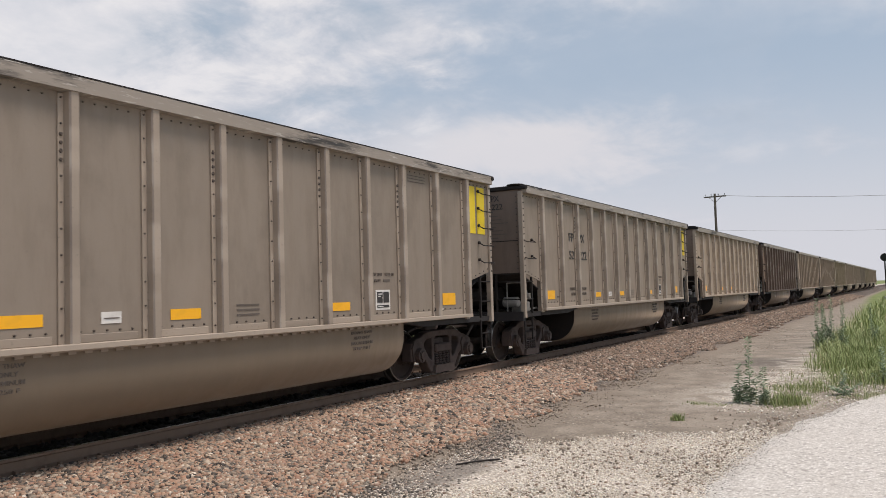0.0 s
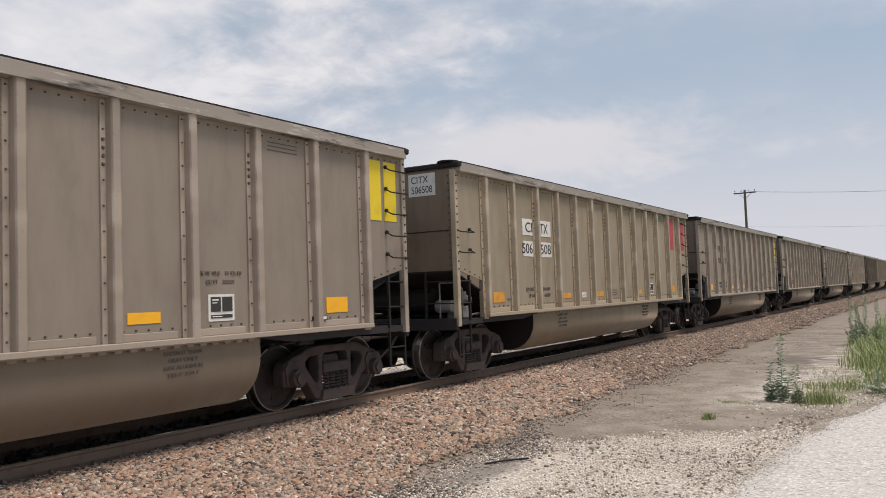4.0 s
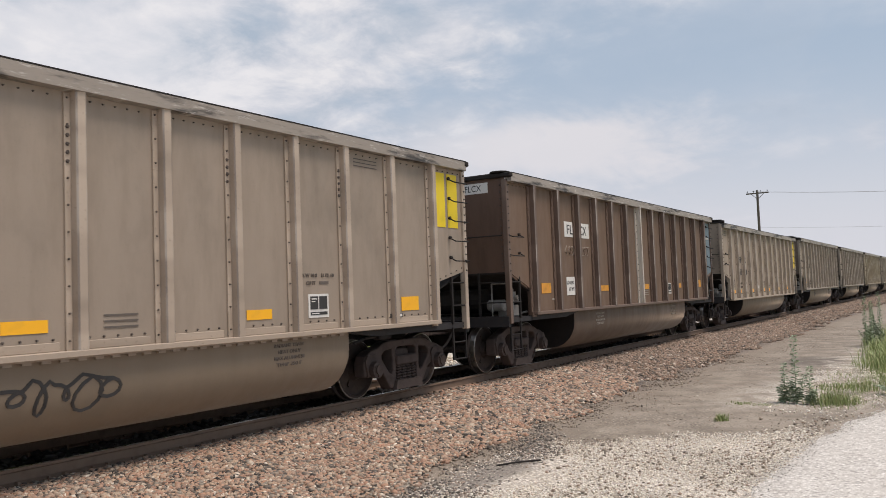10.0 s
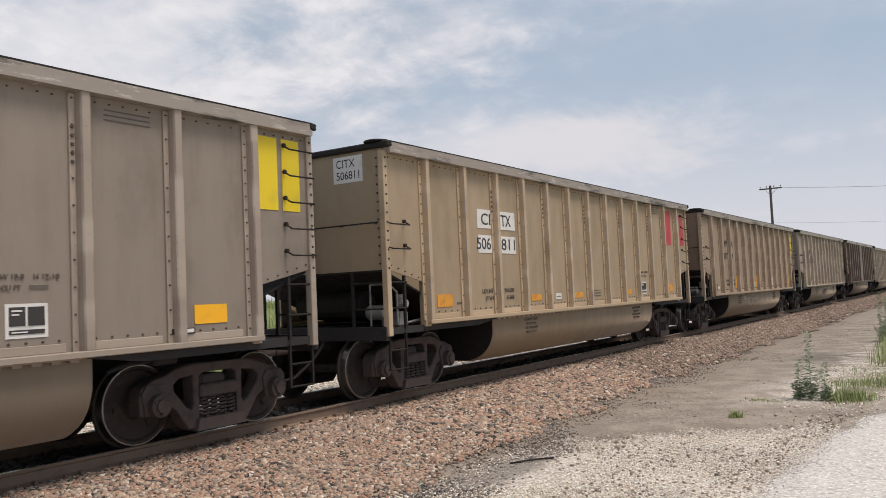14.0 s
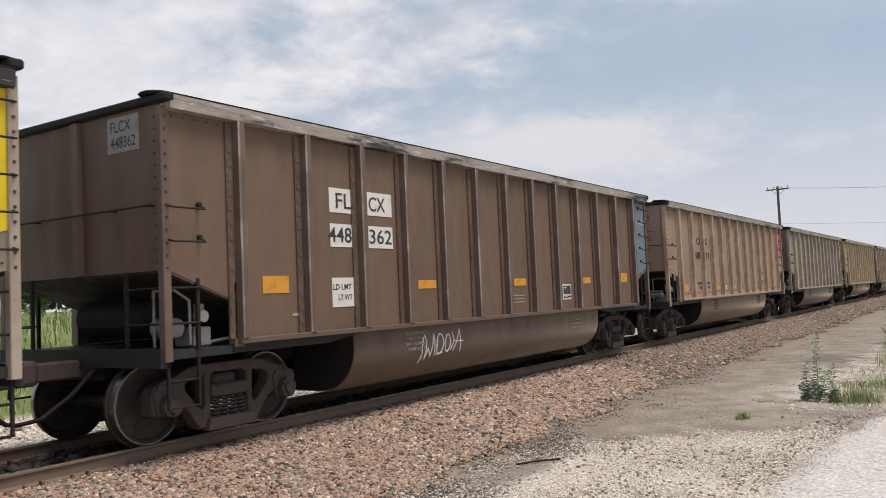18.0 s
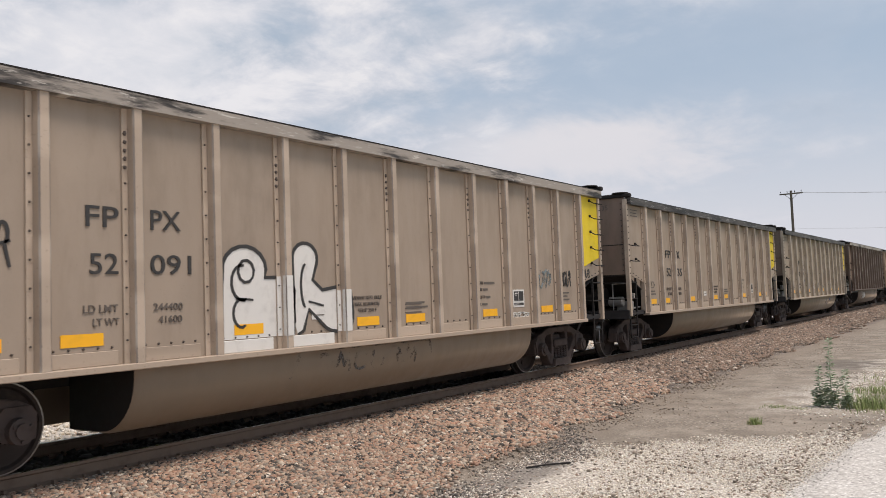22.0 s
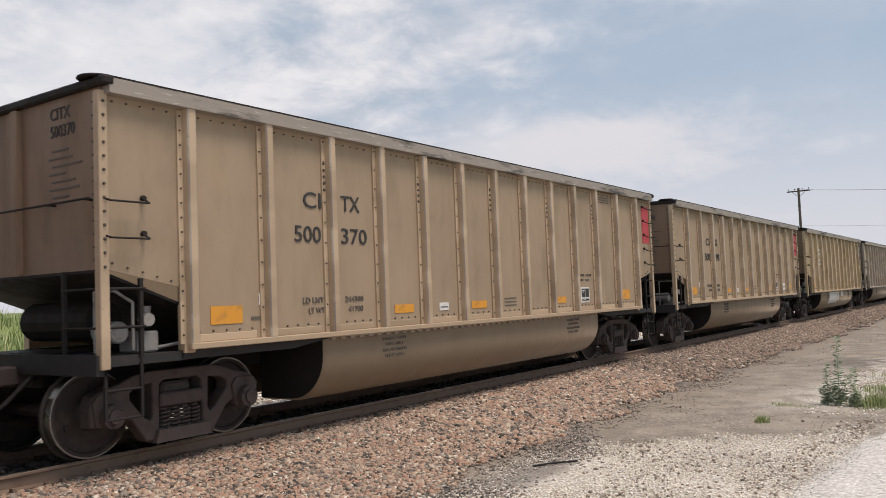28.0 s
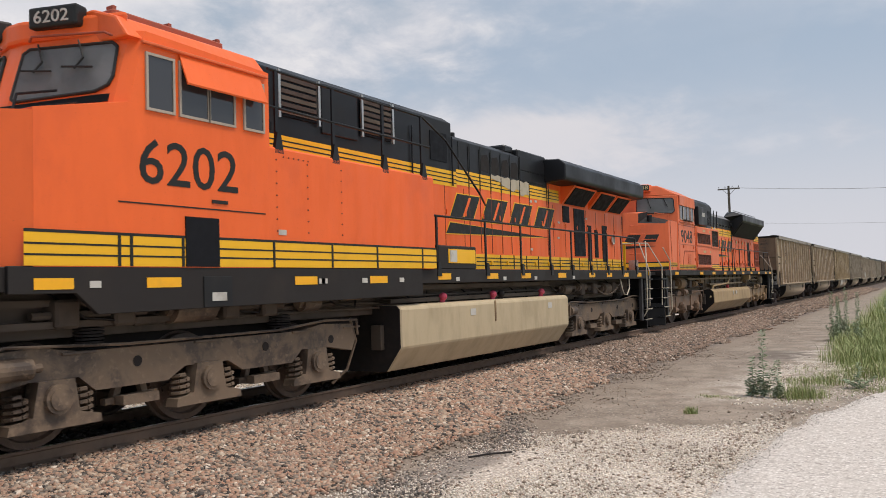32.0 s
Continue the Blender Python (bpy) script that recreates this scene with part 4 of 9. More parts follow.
def marks(car, x, spec):
    """Stencils, tapes and painted ends of one car."""
    style = spec.get("style", "riveted")
    old = spec.get("old")
    ink = spec.get("ink", INK)
    f = x + 0.002
    (a, b), (c, d) = spec.get("mark", ("", "")), spec.get("num", ("", ""))
    steel = style == "welded"
    z1, z2 = (2.76, 2.30) if steel else (2.71, 2.28)
    if a:
        if spec.get("patch"):
            rows = [(z1 - 0.06, 0.33), (z2 - 0.06, 0.31)] if spec["patch"] == 2 else [(z1 - 0.06, 0.33)]
            for z, h in rows:
                plate(car, "stencil_ground", WHITE, f, -4.66, -4.13, z, z + h, "white painted stencil ground")
                plate(car, "stencil_ground", WHITE, f, -3.86, -3.30, z, z + h, "white painted stencil ground")
        first = INK if spec.get("patch") else ink
        second = INK if spec.get("patch") == 2 else spec.get("ink2", ink)
        if old:
            z1, z2 = 2.35, 1.89
        r, l, u = (-4.38, -4.01, 0.178) if old else (-4.215, -3.83, 0.158)
        write(car, a, first, f + 0.006, r - u * len(a), z1, 0.205, u * len(a))
        write(car, b, first, f + 0.006, l, z1, 0.205, 0.185 * len(b))
        write(car, c, second, f + 0.006, r - 0.16 * len(c), z2, 0.205, 0.155 * len(c))
        write(car, d, second, f + 0.006, l - 0.01, z2, 0.205, 0.17 * len(d))
        if "outline" in spec:        # only the rims of these figures show
            core = spec["outline"]
            write(car, c, core, f + 0.009, r - 0.16 * len(c) + 0.012, z2 + 0.016, 0.173, 0.155 * len(c) - 0.03)
            write(car, d, core, f + 0.009, l + 0.002, z2 + 0.016, 0.173, 0.17 * len(d) - 0.03)
        small = FAINT if not steel else INK
        if steel:
            plate(car, "stencil_ground", WHITE, f, -4.66, -4.14, 1.44, 1.83, "white stencilled weight panel")
        o = -0.19 if old else -0.06 if steel else 0.0
        write(car, "LD LMT", small, f + 0.006, -4.58 + o, 1.52 if not steel else 1.67, 0.075, 0.37)
        write(car, "LT WT", small, f + 0.006, -4.48 + o, 1.39 if not steel else 1.53, 0.075, 0.28)
        if not steel:
            ld, lt = spec.get("load", ("244400", "41600"))
            write(car, ld, small, f + 0.006, -3.80 + o, 1.52, 0.075, 0.36)
            write(car, lt, small, f + 0.006, -3.74 + o, 1.39, 0.075, 0.29)
        end_ink = FAINT if old else INK
        if spec.get("patch"):
            one = spec["patch"] == 1
            ob = plate(car, "stencil_ground", WHITE if not steel or one else PATCHY, 0, 0, 0.56, 0, 0.20 if one else 0.40)
            ob.matrix_basis = Matrix.Translation((0.62, -HALF - 0.001, 3.46 if one else 3.27)) @ Matrix.Rotation(radians(-90), 4, "Z")
            end_ink = INK
        if old:                      # one line across the end, small print round the corner
            end_letters(car, a + b + " " + c + d, 3.46, 0.115, 0.78, end_ink, 0.34)
            for k in range(3):
                plate(car, "stencil_bar", FAINT, f, -7.02, -6.58 - 0.06 * (k % 2), 3.30 + 0.07 * k, 3.318 + 0.07 * k)
        else:
            end_letters(car, a + b, 3.50, 0.125, 0.36, end_ink)
            if spec.get("patch") != 1:
                end_letters(car, c + d, 3.32, 0.125, 0.44, end_ink)
        if not spec.get("patch") and not old:
            for i in range(7):
                bar_ = plate(car, "stencil_bar", FAINT, 0, 0, 0.30 + 0.12 * (i % 3), 0, 0.02)
                bar_.matrix_basis = Matrix.Translation((0.70 - 0.05 * (i % 2), -HALF - 0.001, 3.17 - 0.08 * i)) @ Matrix.Rotation(radians(-90), 4, "Z")
    if style == "far":
        return
    for y, w, h in spec.get("tapes", STEEL if steel else OLDER if old else MODERN):
        low = spec.get("tape_z", 1.65) if steel else 1.205 if old else 1.33
        plate(car, "reflective_tape", DULLTAPE if steel or spec.get("tint") in ("sand", "rust", "pale", "tan", "dun") else REFLECT, f, y, y + w, low, low + h, "orange reflective tape")
    d0, z0, w = (2.32, 1.34, 0.40) if steel else (3.44, 1.33, 0.40) if old else (3.29, 1.31, 0.40)
    if "bare" not in spec:
        panel = plate(car, "data_panel", WHITE, f, d0, d0 + w, z0, z0 + 0.31, "white-bordered black data panel")
        for p, q, u, v in ((0.035, w * 0.46, 0.11, 0.28), (w * 0.52, w - 0.035, 0.11, 0.28), (0.035, w - 0.035, 0.035, 0.075)):
            plate(panel, "data_field", INK, 0.006, p, q, u, v)
        for p, q, u, v in ((0.055, 0.150, 0.238, 0.254), (0.055, 0.125, 0.206, 0.218), (0.055, 0.20, 0.048, 0.060)):
            plate(panel, "data_line", WHITE, 0.012, p, q, u, v, "", 0.003)
    dim = FAINT if not steel else SMUDGE
    for k in range(3):
        plate(car, "stencil_bar", dim, f, 0.28, 0.68, 1.34 + 0.06 * k, 1.358 + 0.06 * k)
        if not steel and not old:
            plate(car, "stencil_bar", dim, f, 4.32, 4.86, 3.42 + 0.05 * k, 3.432 + 0.05 * k)
    if old:
        for i, words in enumerate(("RADIANT HEAT ONLY", "MAX ALUMINUM", "TEMP 250 F")):
            write(car, words, dim, f + 0.006, -0.90 + 0.06 * i, 1.56 - 0.085 * i, 0.05, 0.64 - 0.12 * i)
        for y, w, rows in ((0.30, 0.54, 2), (5.40, 0.30, 3)):
            for k in range(rows):
                plate(car, "stencil_bar", dim, f, y, y + w - 0.08 * (k % 2), 1.41 + 0.065 * k, 1.437 + 0.065 * k)
        for words, w, tail, z in (("EXW", 0.13, 0.34, 1.74), ("EW", 0.09, 0.15, 1.63), ("CU FT", 0.17, 0.15, 1.505), ("IL", 0.05, 0.17, 1.385)):
            write(car, words, dim, f + 0.006, 2.32, z, 0.052, w)
            plate(car, "stencil_bar", dim, f, 2.35 + w, 2.35 + w + tail, z + 0.008, z + 0.044)
        for y, w, z, h in ((-5.97, 0.30, 1.74, 0.012), (-5.97, 0.30, 1.60, 0.012), (-5.97, 0.012, 1.612, 0.128), (-5.682, 0.012, 1.612, 0.128), (-5.83, 0.012, 1.612, 0.128),
                           (-6.02, 0.05, 1.65, 0.05), (-5.66, 0.05, 1.65, 0.05), (-6.0, 0.38, 1.50, 0.03), (-6.0, 0.42, 1.43, 0.03)):
            plate(car, "stencil_bar", dim, f, y, y + w, z, z + h)
        plate(car, "tag", WHITE, f, -6.10, -6.02, 1.24, 1.31, "small white paper label")
    else:
        if "gram" in spec:           # a small boxed sign beside a paper label
            for y, w, z, h in ((-6.03, 0.30, 1.44, 0.014), (-6.03, 0.30, 1.29, 0.014), (-6.03, 0.014, 1.304, 0.136), (-5.744, 0.014, 1.304, 0.136), (-5.89, 0.014, 1.304, 0.09), (-6.0, 0.24, 1.39, 0.03)):
                plate(car, "stencil_bar", dim, f, y, y + w, z, z + h)
            plate(car, "tag", WHITE, f, -5.66, -5.48, 1.29, 1.38, "small white paper label")
        else:
            plate(car, "stencil_bar", dim, f, -5.42, -5.20, 1.36, 1.395)
        if not steel and "bare" not in spec:
            write(car, "EX W 10-8", dim, f + 0.006, 3.15, 1.84, 0.05, 0.32)
            write(car, "H 12-10", dim, f + 0.006, 3.56, 1.84, 0.05, 0.25)
            write(car, "CU FT", dim, f + 0.006, 3.26, 1.74, 0.05, 0.18)
            plate(car, "stencil_bar", dim, f, 3.52, 3.70, 1.75, 1.785)
        holder = plate(car, "reporting_tag", SOOT, f, 5.06, 5.36, 1.235, 1.295, t=0.03)
        plate(holder, "tag_face", WHITE, 0.03, 0.10, 0.28, 0.012, 0.052)
    for y0, y1, za, zb in spec.get("tags", () if steel else ((-1.67, -1.42, 1.33, 1.45),)):
        tg = plate(car, "tag", WHITE, f, y0, y1, za, zb, "small white paper label")
        plate(tg, "tag_line", FAINT, 0.006, 0.03, y1 - y0 - 0.03, (zb - za) * 0.4, (zb - za) * 0.5)
    if not old:
        for c0 in (-2.75, 2.95):
            for k, words in enumerate(("RADIANT THAW", "HEAT ONLY", "MAX ALUMINUM", "TEMP 250 F")):
                z, w = 0.965 - 0.078 * k, 0.045 * len(words)
                write(car, words, dim, belly_x(z + 0.04) + 0.002, c0 - w / 2, z, 0.046, w)
    kind, size = spec.get("end", ("", ""))
    paint = {"yellow": YELLOW, "red": RED, "blue": SKYBLUE, "slate": SLATE}.get(kind)
    if paint:
        lab = kind + " painted rotary coupler end"
        if size == "small":
            plate(car, "end_paint", paint, f, 6.36, 6.72, 2.66, 3.56, lab)
            plate(car, "end_paint", paint, f, 6.80, 7.11, 2.66, 3.56, lab)
        elif size == "narrow":
            plate(car, "end_paint", paint, f, 6.78, 7.20, 2.62, 3.50, lab)
        elif size == "wide":
            plate(car, "end_paint", paint, f, 5.24, 5.92, 2.62, 3.56, lab)
            plate(car, "end_paint", paint, f, 6.36, 6.62, 2.62, 3.56, lab)
            plate(car, "end_paint", paint, f, 6.74, 7.06, 2.62, 3.50, lab)
        elif size == "deep":
            low = (1.78, 1.98) if kind == "slate" else (2.05, 2.28)
            bm = slab(B(), [(6.35, low[0]), (7.23, low[1]), (7.23, 3.60), (6.35, 3.60)], "x", f, f + 0.006)
            part("end_paint", bm, paint, car, lab)
            if kind == "slate":
                write(car, "ROTARY END", WHITE, f + 0.006, 6.72, 3.05, 0.07, 0.42)


def belly_x(z):
    """How far out the tub's side lies at a height."""
    return 0.93 + 0.6 * math.sqrt(max(0.02, 1 - (max(0.0, 0.86 - z) / 0.6) ** 2))


def spray(car, strokes, mat, width, where="side", label="spray-painted scribble"):
    """Spray paint: strokes are runs of (y, z) on the side or the tub."""
    for run in strokes:
        if where == "tub":         # follow the round of the tub
            fine = [run[0]]
            for p, q in zip(run, run[1:]):
                n = max(1, int(abs(q[1] - p[1]) / 0.04))
                fine += [(p[0] + (q[0] - p[0]) * i / n, p[1] + (q[1] - p[1]) * i / n) for i in range(1, n + 1)]
            run = fine
        bm = B()
        rows = []
        for i, p in enumerate(run):
            a, b = Vector(run[max(0, i - 1)]), Vector(run[min(len(run) - 1, i + 1)])
            d = (b - a).normalized() if (b - a).length > 1e-6 else Vector((1, 0))
            half = Vector((-d.y, d.x)) * width * (0.5 if 0 < i < len(run) - 1 else 0.36)
            x = (SIDE + 0.012 if where == "side" else belly_x(p[1]) + 0.006)
            rows.append([bm.verts.new((x + dx, p[0] + k * half.x, p[1] + k * half.y)) for dx, k in ((0, 1), (0, -1), (-0.006, -1), (-0.006, 1))])
        for u, v in zip(rows, rows[1:]):
            for i in range(4):
                bm.faces.new((u[i], u[(i + 1) % 4], v[(i + 1) % 4], v[i]))
        bm.faces.new(rows[0])
        bm.faces.new(rows[-1][::-1])
        bmesh.ops.recalc_face_normals(bm, faces=bm.faces[:])
        part("graffiti", bm, mat, car, label)


def curl(y, z, ry, rz, a0, a1, n=10):
    return [(y + ry * math.cos(radians(a0 + (a1 - a0) * i / n)), z + rz * math.sin(radians(a0 + (a1 - a0) * i / n))) for i in range(n + 1)]


def scrawl(y0, y1, z0, z1, n, seed):
    """A row of looping strokes that cannot be read."""
    rng = random.Random(seed)
    w, h, out = (y1 - y0) / n, z1 - z0, []
    for i in range(n):
        c, m = y0 + (i + 0.5) * w, (z0 + z1) / 2
        kind = (i + seed) % 4
        if kind == 0:
            out.append([(c - 0.4 * w, z0 + 0.1 * h), (c - 0.15 * w, z1), (c + 0.05 * w, z0 + 0.3 * h), (c + 0.3 * w, z1 - 0.1 * h), (c + 0.4 * w, z0)])
        elif kind == 1:
            out.append(curl(c, m, 0.38 * w, 0.45 * h, rng.uniform(20, 60), rng.uniform(330, 400)))
        elif kind == 2:
            out.append([(c - 0.3 * w, z1)] + curl(c, z0 + 0.3 * h, 0.36 * w, 0.3 * h, 160, 400))
        else:
            out.append(curl(c, z1 - 0.25 * h, 0.3 * w, 0.25 * h, 200, -30) + [(c + 0.1 * w, m), (c + 0.4 * w, z0)])
            out.append([(c - 0.4 * w, m), (c + 0.45 * w, m + 0.1 * h)])
    return out


def cursive(y0, y1, z0, z1, loops, seed):
    """One running line of tall joined loops that cannot be read."""
    rng = random.Random(seed)
    w, m, h = (y1 - y0) / loops, (z0 + z1) / 2, (z1 - z0) / 2
    run = []
    for i in range(loops):
        tall, wide, lean, lift = rng.uniform(0.4, 1.0), rng.uniform(0.25, 1.0), rng.uniform(-0.3, 0.8), rng.uniform(-0.2, 0.2) * h
        for k in range(12):
            a = k * math.pi / 6
            zz = h * tall * math.cos(a)
            run.append((y0 + w * (i + k / 12) + wide * w * math.sin(a) + lean * zz * 0.5, m + zz + lift * math.sin(k * math.pi / 12)))
    return [run]


def throw_up(car):
    """A white bubble piece with black outlines over three bays."""
    left = [(-3.10, 1.16), (-3.10, 1.75)] + curl(-2.76, 1.95, 0.33, 0.27, 165, -20, 9) + [(-2.28, 1.86), (-2.02, 1.92), (-1.97, 1.70), (-1.99, 1.16)]
    right = [(-1.97, 1.30), (-1.99, 2.06)] + curl(-1.77, 2.10, 0.22, 0.19, 170, -15, 8) + [(-1.64, 1.83), (-1.47, 1.70), (-1.16, 1.74), (-0.92, 1.69), (-0.88, 1.40)] + curl(-1.18, 1.30, 0.29, 0.14, 0, -140, 6) + [(-1.72, 1.46), (-1.82, 1.20), (-1.92, 1.16)]
    for run in (left, right):
        part("graffiti", slab(B(), run, "x", SIDE + 0.002, SIDE + 0.005), WHITE, car, "white filled bubble graffiti")
        spray(car, [run], INK, 0.045, "side", "black graffiti outline")
    for y0, y1, z1 in ((-2.19, -2.09, 1.88), (-1.12, -1.02, 1.70)):
        plate(car, "graffiti", WHITE, SIDE + 0.106, y0, y1, 1.16, z1, "white graffiti over a post")
        plate(car, "graffiti", WHITE, SIDE + 0.0225, y0 - 0.085, y0 - 0.015, 1.16, z1 - 0.01, "white graffiti over a rivet strip")
        part("graffiti", box(B(), SIDE + 0.004, SIDE + 0.092, y0 - 0.013, y0 - 0.009, 1.16, z1), WHITE, car, "white graffiti on a post's flank")
    spray(car, [curl(-2.74, 1.93, 0.12, 0.13, -30, 330), curl(-2.80, 1.80, 0.16, 0.20, 80, 290), curl(-2.82, 1.45, 0.12, 0.16, 60, 300), [(-2.64, 1.60), (-2.9, 1.62)], curl(-1.75, 1.75, 0.1, 0.28, 100, 250), [(-1.72, 1.56), (-1.45, 1.5)]], INK, 0.035, "side", "black graffiti outline")


def tags_on(k, car):
    """What is sprayed or patched on single cars."""
    if k == -6:
        for o in car.children:     # one replaced post in pale primer
            kind = o.name.split(".")[0]
            if kind in ("post", "weld_strip") and abs(sum(c[1] for c in o.bound_box) / 8 + 0.03) < 0.12:
                o.material_slots[0].link = "OBJECT"
                o.material_slots[0].material = BARE
        studs_at = B()
        for i in range(14):
            rod(studs_at, (SIDE + 0.02, -0.105, 1.3 + 0.17 * i), (SIDE + 0.042, -0.105, 1.3 + 0.17 * i), 0.016, 6)
        part("rivet_row", studs_at, RIVET, car)["kind"] = "stuff"
    elif k == -3:
        spray(car, [curl(-1.66, 1.76, 0.10, 0.22, 70, 230), [(-1.38, 2.02), (-1.28, 1.86), (-1.33, 1.72)], [(-1.24, 2.0), (-1.27, 1.78)], [(-0.86, 1.66), (-0.84, 2.02)], [(-0.55, 2.0), (-0.82, 1.84), (-0.6, 1.66)],
                    [(-0.5, 2.0), (-0.28, 2.02)], [(0.16, 2.06), (0.20, 1.55)], [(0.34, 2.0), (0.62, 2.0)], [(0.48, 2.12), (0.50, 1.80)], [(0.40, 1.62), (0.74, 1.66)], [(0.66, 1.4), (0.80, 1.72)]],
              TEAL, 0.075, "side", "faded teal spray scribble")
    elif k == -7:
        spray(car, cursive(-0.95, 0.50, 0.56, 0.93, 6, 4), INK, 0.036, "tub", "black spray scribble on the tub")
    elif k == -8:
        spray(car, cursive(-1.6, 0.05, 0.64, 0.92, 8, 5), SMUDGE, 0.016, "tub", "thin pale scratched scribble")
        for y in (-2.1, -0.11, 1.7):
            plate(car, "tag", SMUDGE, belly_x(0.9) - 0.003, y, y + 0.28, 0.84, 0.97)
        for y, z0, z1 in ((-6.15, 1.27, 2.15), (-3.28, 1.27, 1.72), (-0.23, 1.25, 1.72), (3.20, 1.25, 1.70), (5.93, 1.30, 2.2)):
            plate(car, "upright_tape", REFLECT, SIDE + 0.002, y, y + 0.08, z0, z1, "upright orange reflective tape")
    elif k == -10:
        spray(car, [curl(-1.55, 1.70, 0.14, 0.14, 0, 360, 14), curl(-1.55, 1.70, 0.07, 0.07, 180, 360, 6)], FAINT, 0.02, "side", "faint chalked ring")
        write(car, "R", FAINT, SIDE + 0.006, -0.66, 1.56, 0.30, 0.20, "faint sprayed letter")
        spray(car, [[(0.36, 1.60), (0.38, 1.85)], [(0.36, 1.72), (0.56, 1.74)], [(0.56, 1.62), (0.57, 1.86)]], FAINT, 0.022, "side", "faint sprayed strokes")
    elif k == -12:
        tall = [(-2.62, 0.52), (-2.60, 0.62)] + [(-2.55 + 0.055 * math.sin(a * 0.5), 0.74 + 0.20 * math.cos(a * 0.5)) for a in (-5, -3, -1.5, 0, 1.5, 3)] + [(-2.50, 0.56), (-2.44, 0.74), (-2.36, 0.60), (-2.30, 0.95), (-2.24, 0.60), (-2.26, 0.78)]
        ring = curl(-2.12, 0.78, 0.10, 0.16, 120, 500) + [(-2.20, 0.62), (-2.02, 0.64)]
        spray(car, [tall, ring, curl(-1.90, 0.78, 0.075, 0.14, 40, 400), [(-1.78, 0.94), (-1.72, 0.82), (-1.80, 0.66)], [(-1.72, 0.64), (-1.56, 0.98), (-1.50, 0.62)], [(-1.74, 0.80), (-1.44, 0.78)]],
              WHITE, 0.022, "tub", "white spray scribble on the tub")
    elif k == -13:
        for y, z, r in ((-3.72, 2.36, 0.17), (-3.66, 2.30, 0.12), (-3.78, 1.90, 0.13), (-3.60, 1.84, 0.11), (-3.80, 1.62, 0.12), (-3.58, 1.58, 0.10)):
            spray(car, [curl(y, z, r, r * 1.15, 30, 380)], BLUETAG, 0.085, "side", "blue sprayed loop")
        for y in (-2.78, -1.72, -0.66, 0.42, 1.5, 2.6):
            spray(car, [[(y, 1.80), (y - 0.07, 1.60)] + curl(y - 0.01, 1.50, 0.065, 0.08, 150, 500), curl(y + 0.17, 1.50, 0.055, 0.08, 0, 360)], BLUETAG, 0.026, "side", "thin violet scribble")
        spray(car, cursive(1.33, 2.75, 0.56, 0.86, 4, 7), BLUETAG, 0.055, "tub", "blue spray scribble on the tub")
    elif k == -15:
        throw_up(car)
        for o in car.children:     # the paint runs down over the feet of the panels
            if o.name.split(".")[0] == "panel_foot" and -2.95 < sum(c[1] for c in o.bound_box) / 8 < -1.2:
                o.material_slots[0].link = "OBJECT"
                o.material_slots[0].material = WHITE
        spray(car, scrawl(-7.0, -6.3, 2.0, 2.24, 5, 8), INK, 0.035, "side", "black spray scribble")
        spray(car, scrawl(-5.9, -5.45, 1.95, 2.35, 3, 9), INK, 0.035, "side", "black spray scribble")
        spray(car, cursive(4.34, 4.95, 1.66, 2.0, 5, 10), MISTBLUE, 0.050, "side", "faint pale blue spray scribble")
        spray(car, scrawl(5.38, 5.80, 1.68, 1.98, 4, 12), INK, 0.030, "side", "black spray scribble")
        spray(car, scrawl(6.40, 6.72, 1.86, 2.02, 3, 13), INK, 0.026, "side", "black spray scribble")
        spray(car, cursive(3.25, 4.05, 1.10, 1.27, 4, 14), WHITE, 0.022, "side", "white spray scribble")
        spray(car, [[(-2.0, 0.62), (-1.85, 0.95), (0.9, 0.93), (0.95, 0.7)]] + scrawl(-1.6, 0.6, 0.62, 0.88, 6, 11), GHOST, 0.045, "tub", "dull grey scribble on the tub")
    elif k == -16:
        spray(car, cursive(4.34, 4.86, 1.44, 1.84, 4, 15), GHOST, 0.022, "side", "faded spray scribble")
    elif k == -17:
        for y0, y1, z0 in ((-2.3, -0.2, 0.52), (-0.2, 0.22, 0.62), (0.76, 1.45, 0.80)):
            bm = B()
            zs = [z0 + (1.08 - z0) * i / 5 for i in range(6)]
            for za, zb in zip(zs, zs[1:]):
                xa, xb = belly_x(za) + 0.004, belly_x(zb) + 0.004
                q = [bm.verts.new(v) for v in ((xa, y0 + 0.05 * math.sin(9 * za), za), (xa, y1 + 0.06 * math.sin(13 * za), za), (xb, y1 + 0.06 * math.sin(13 * zb), zb), (xb, y0 + 0.05 * math.sin(9 * zb), zb))]
                bm.faces.new(q)
            part("primer_patch", bm, PRIMER, car, "white primer patch on the tub")
        for y in (-4.42, -3.86):
            for z in (2.74, 2.30):
                plate(car, "stencil_ground", WHITE, SIDE + 0.002, y, y + 0.34, z, z + 0.26, "white painted stencil ground")
                plate(car, "stencil_bar", INK, SIDE + 0.008, y + 0.05, y + 0.29, z + 0.09, z + 0.17)


LABELS = {"pale": "pale beige aluminium coal car", "sand": "sandy yellow aluminium coal car", "slate": "slate grey aluminium coal car", "grey": "dusty grey aluminium coal car", "light": "pale grey aluminium coal car", "ash": "ash grey aluminium coal car", "pewter": "pewter grey aluminium coal car", "tan": "tan dust-covered coal car",
          "umber": "brownish dust-covered coal car", "rust": "rust-stained tan coal car", "brown": "brown steel coal car", "dun": "dun brownish aluminium coal car"}


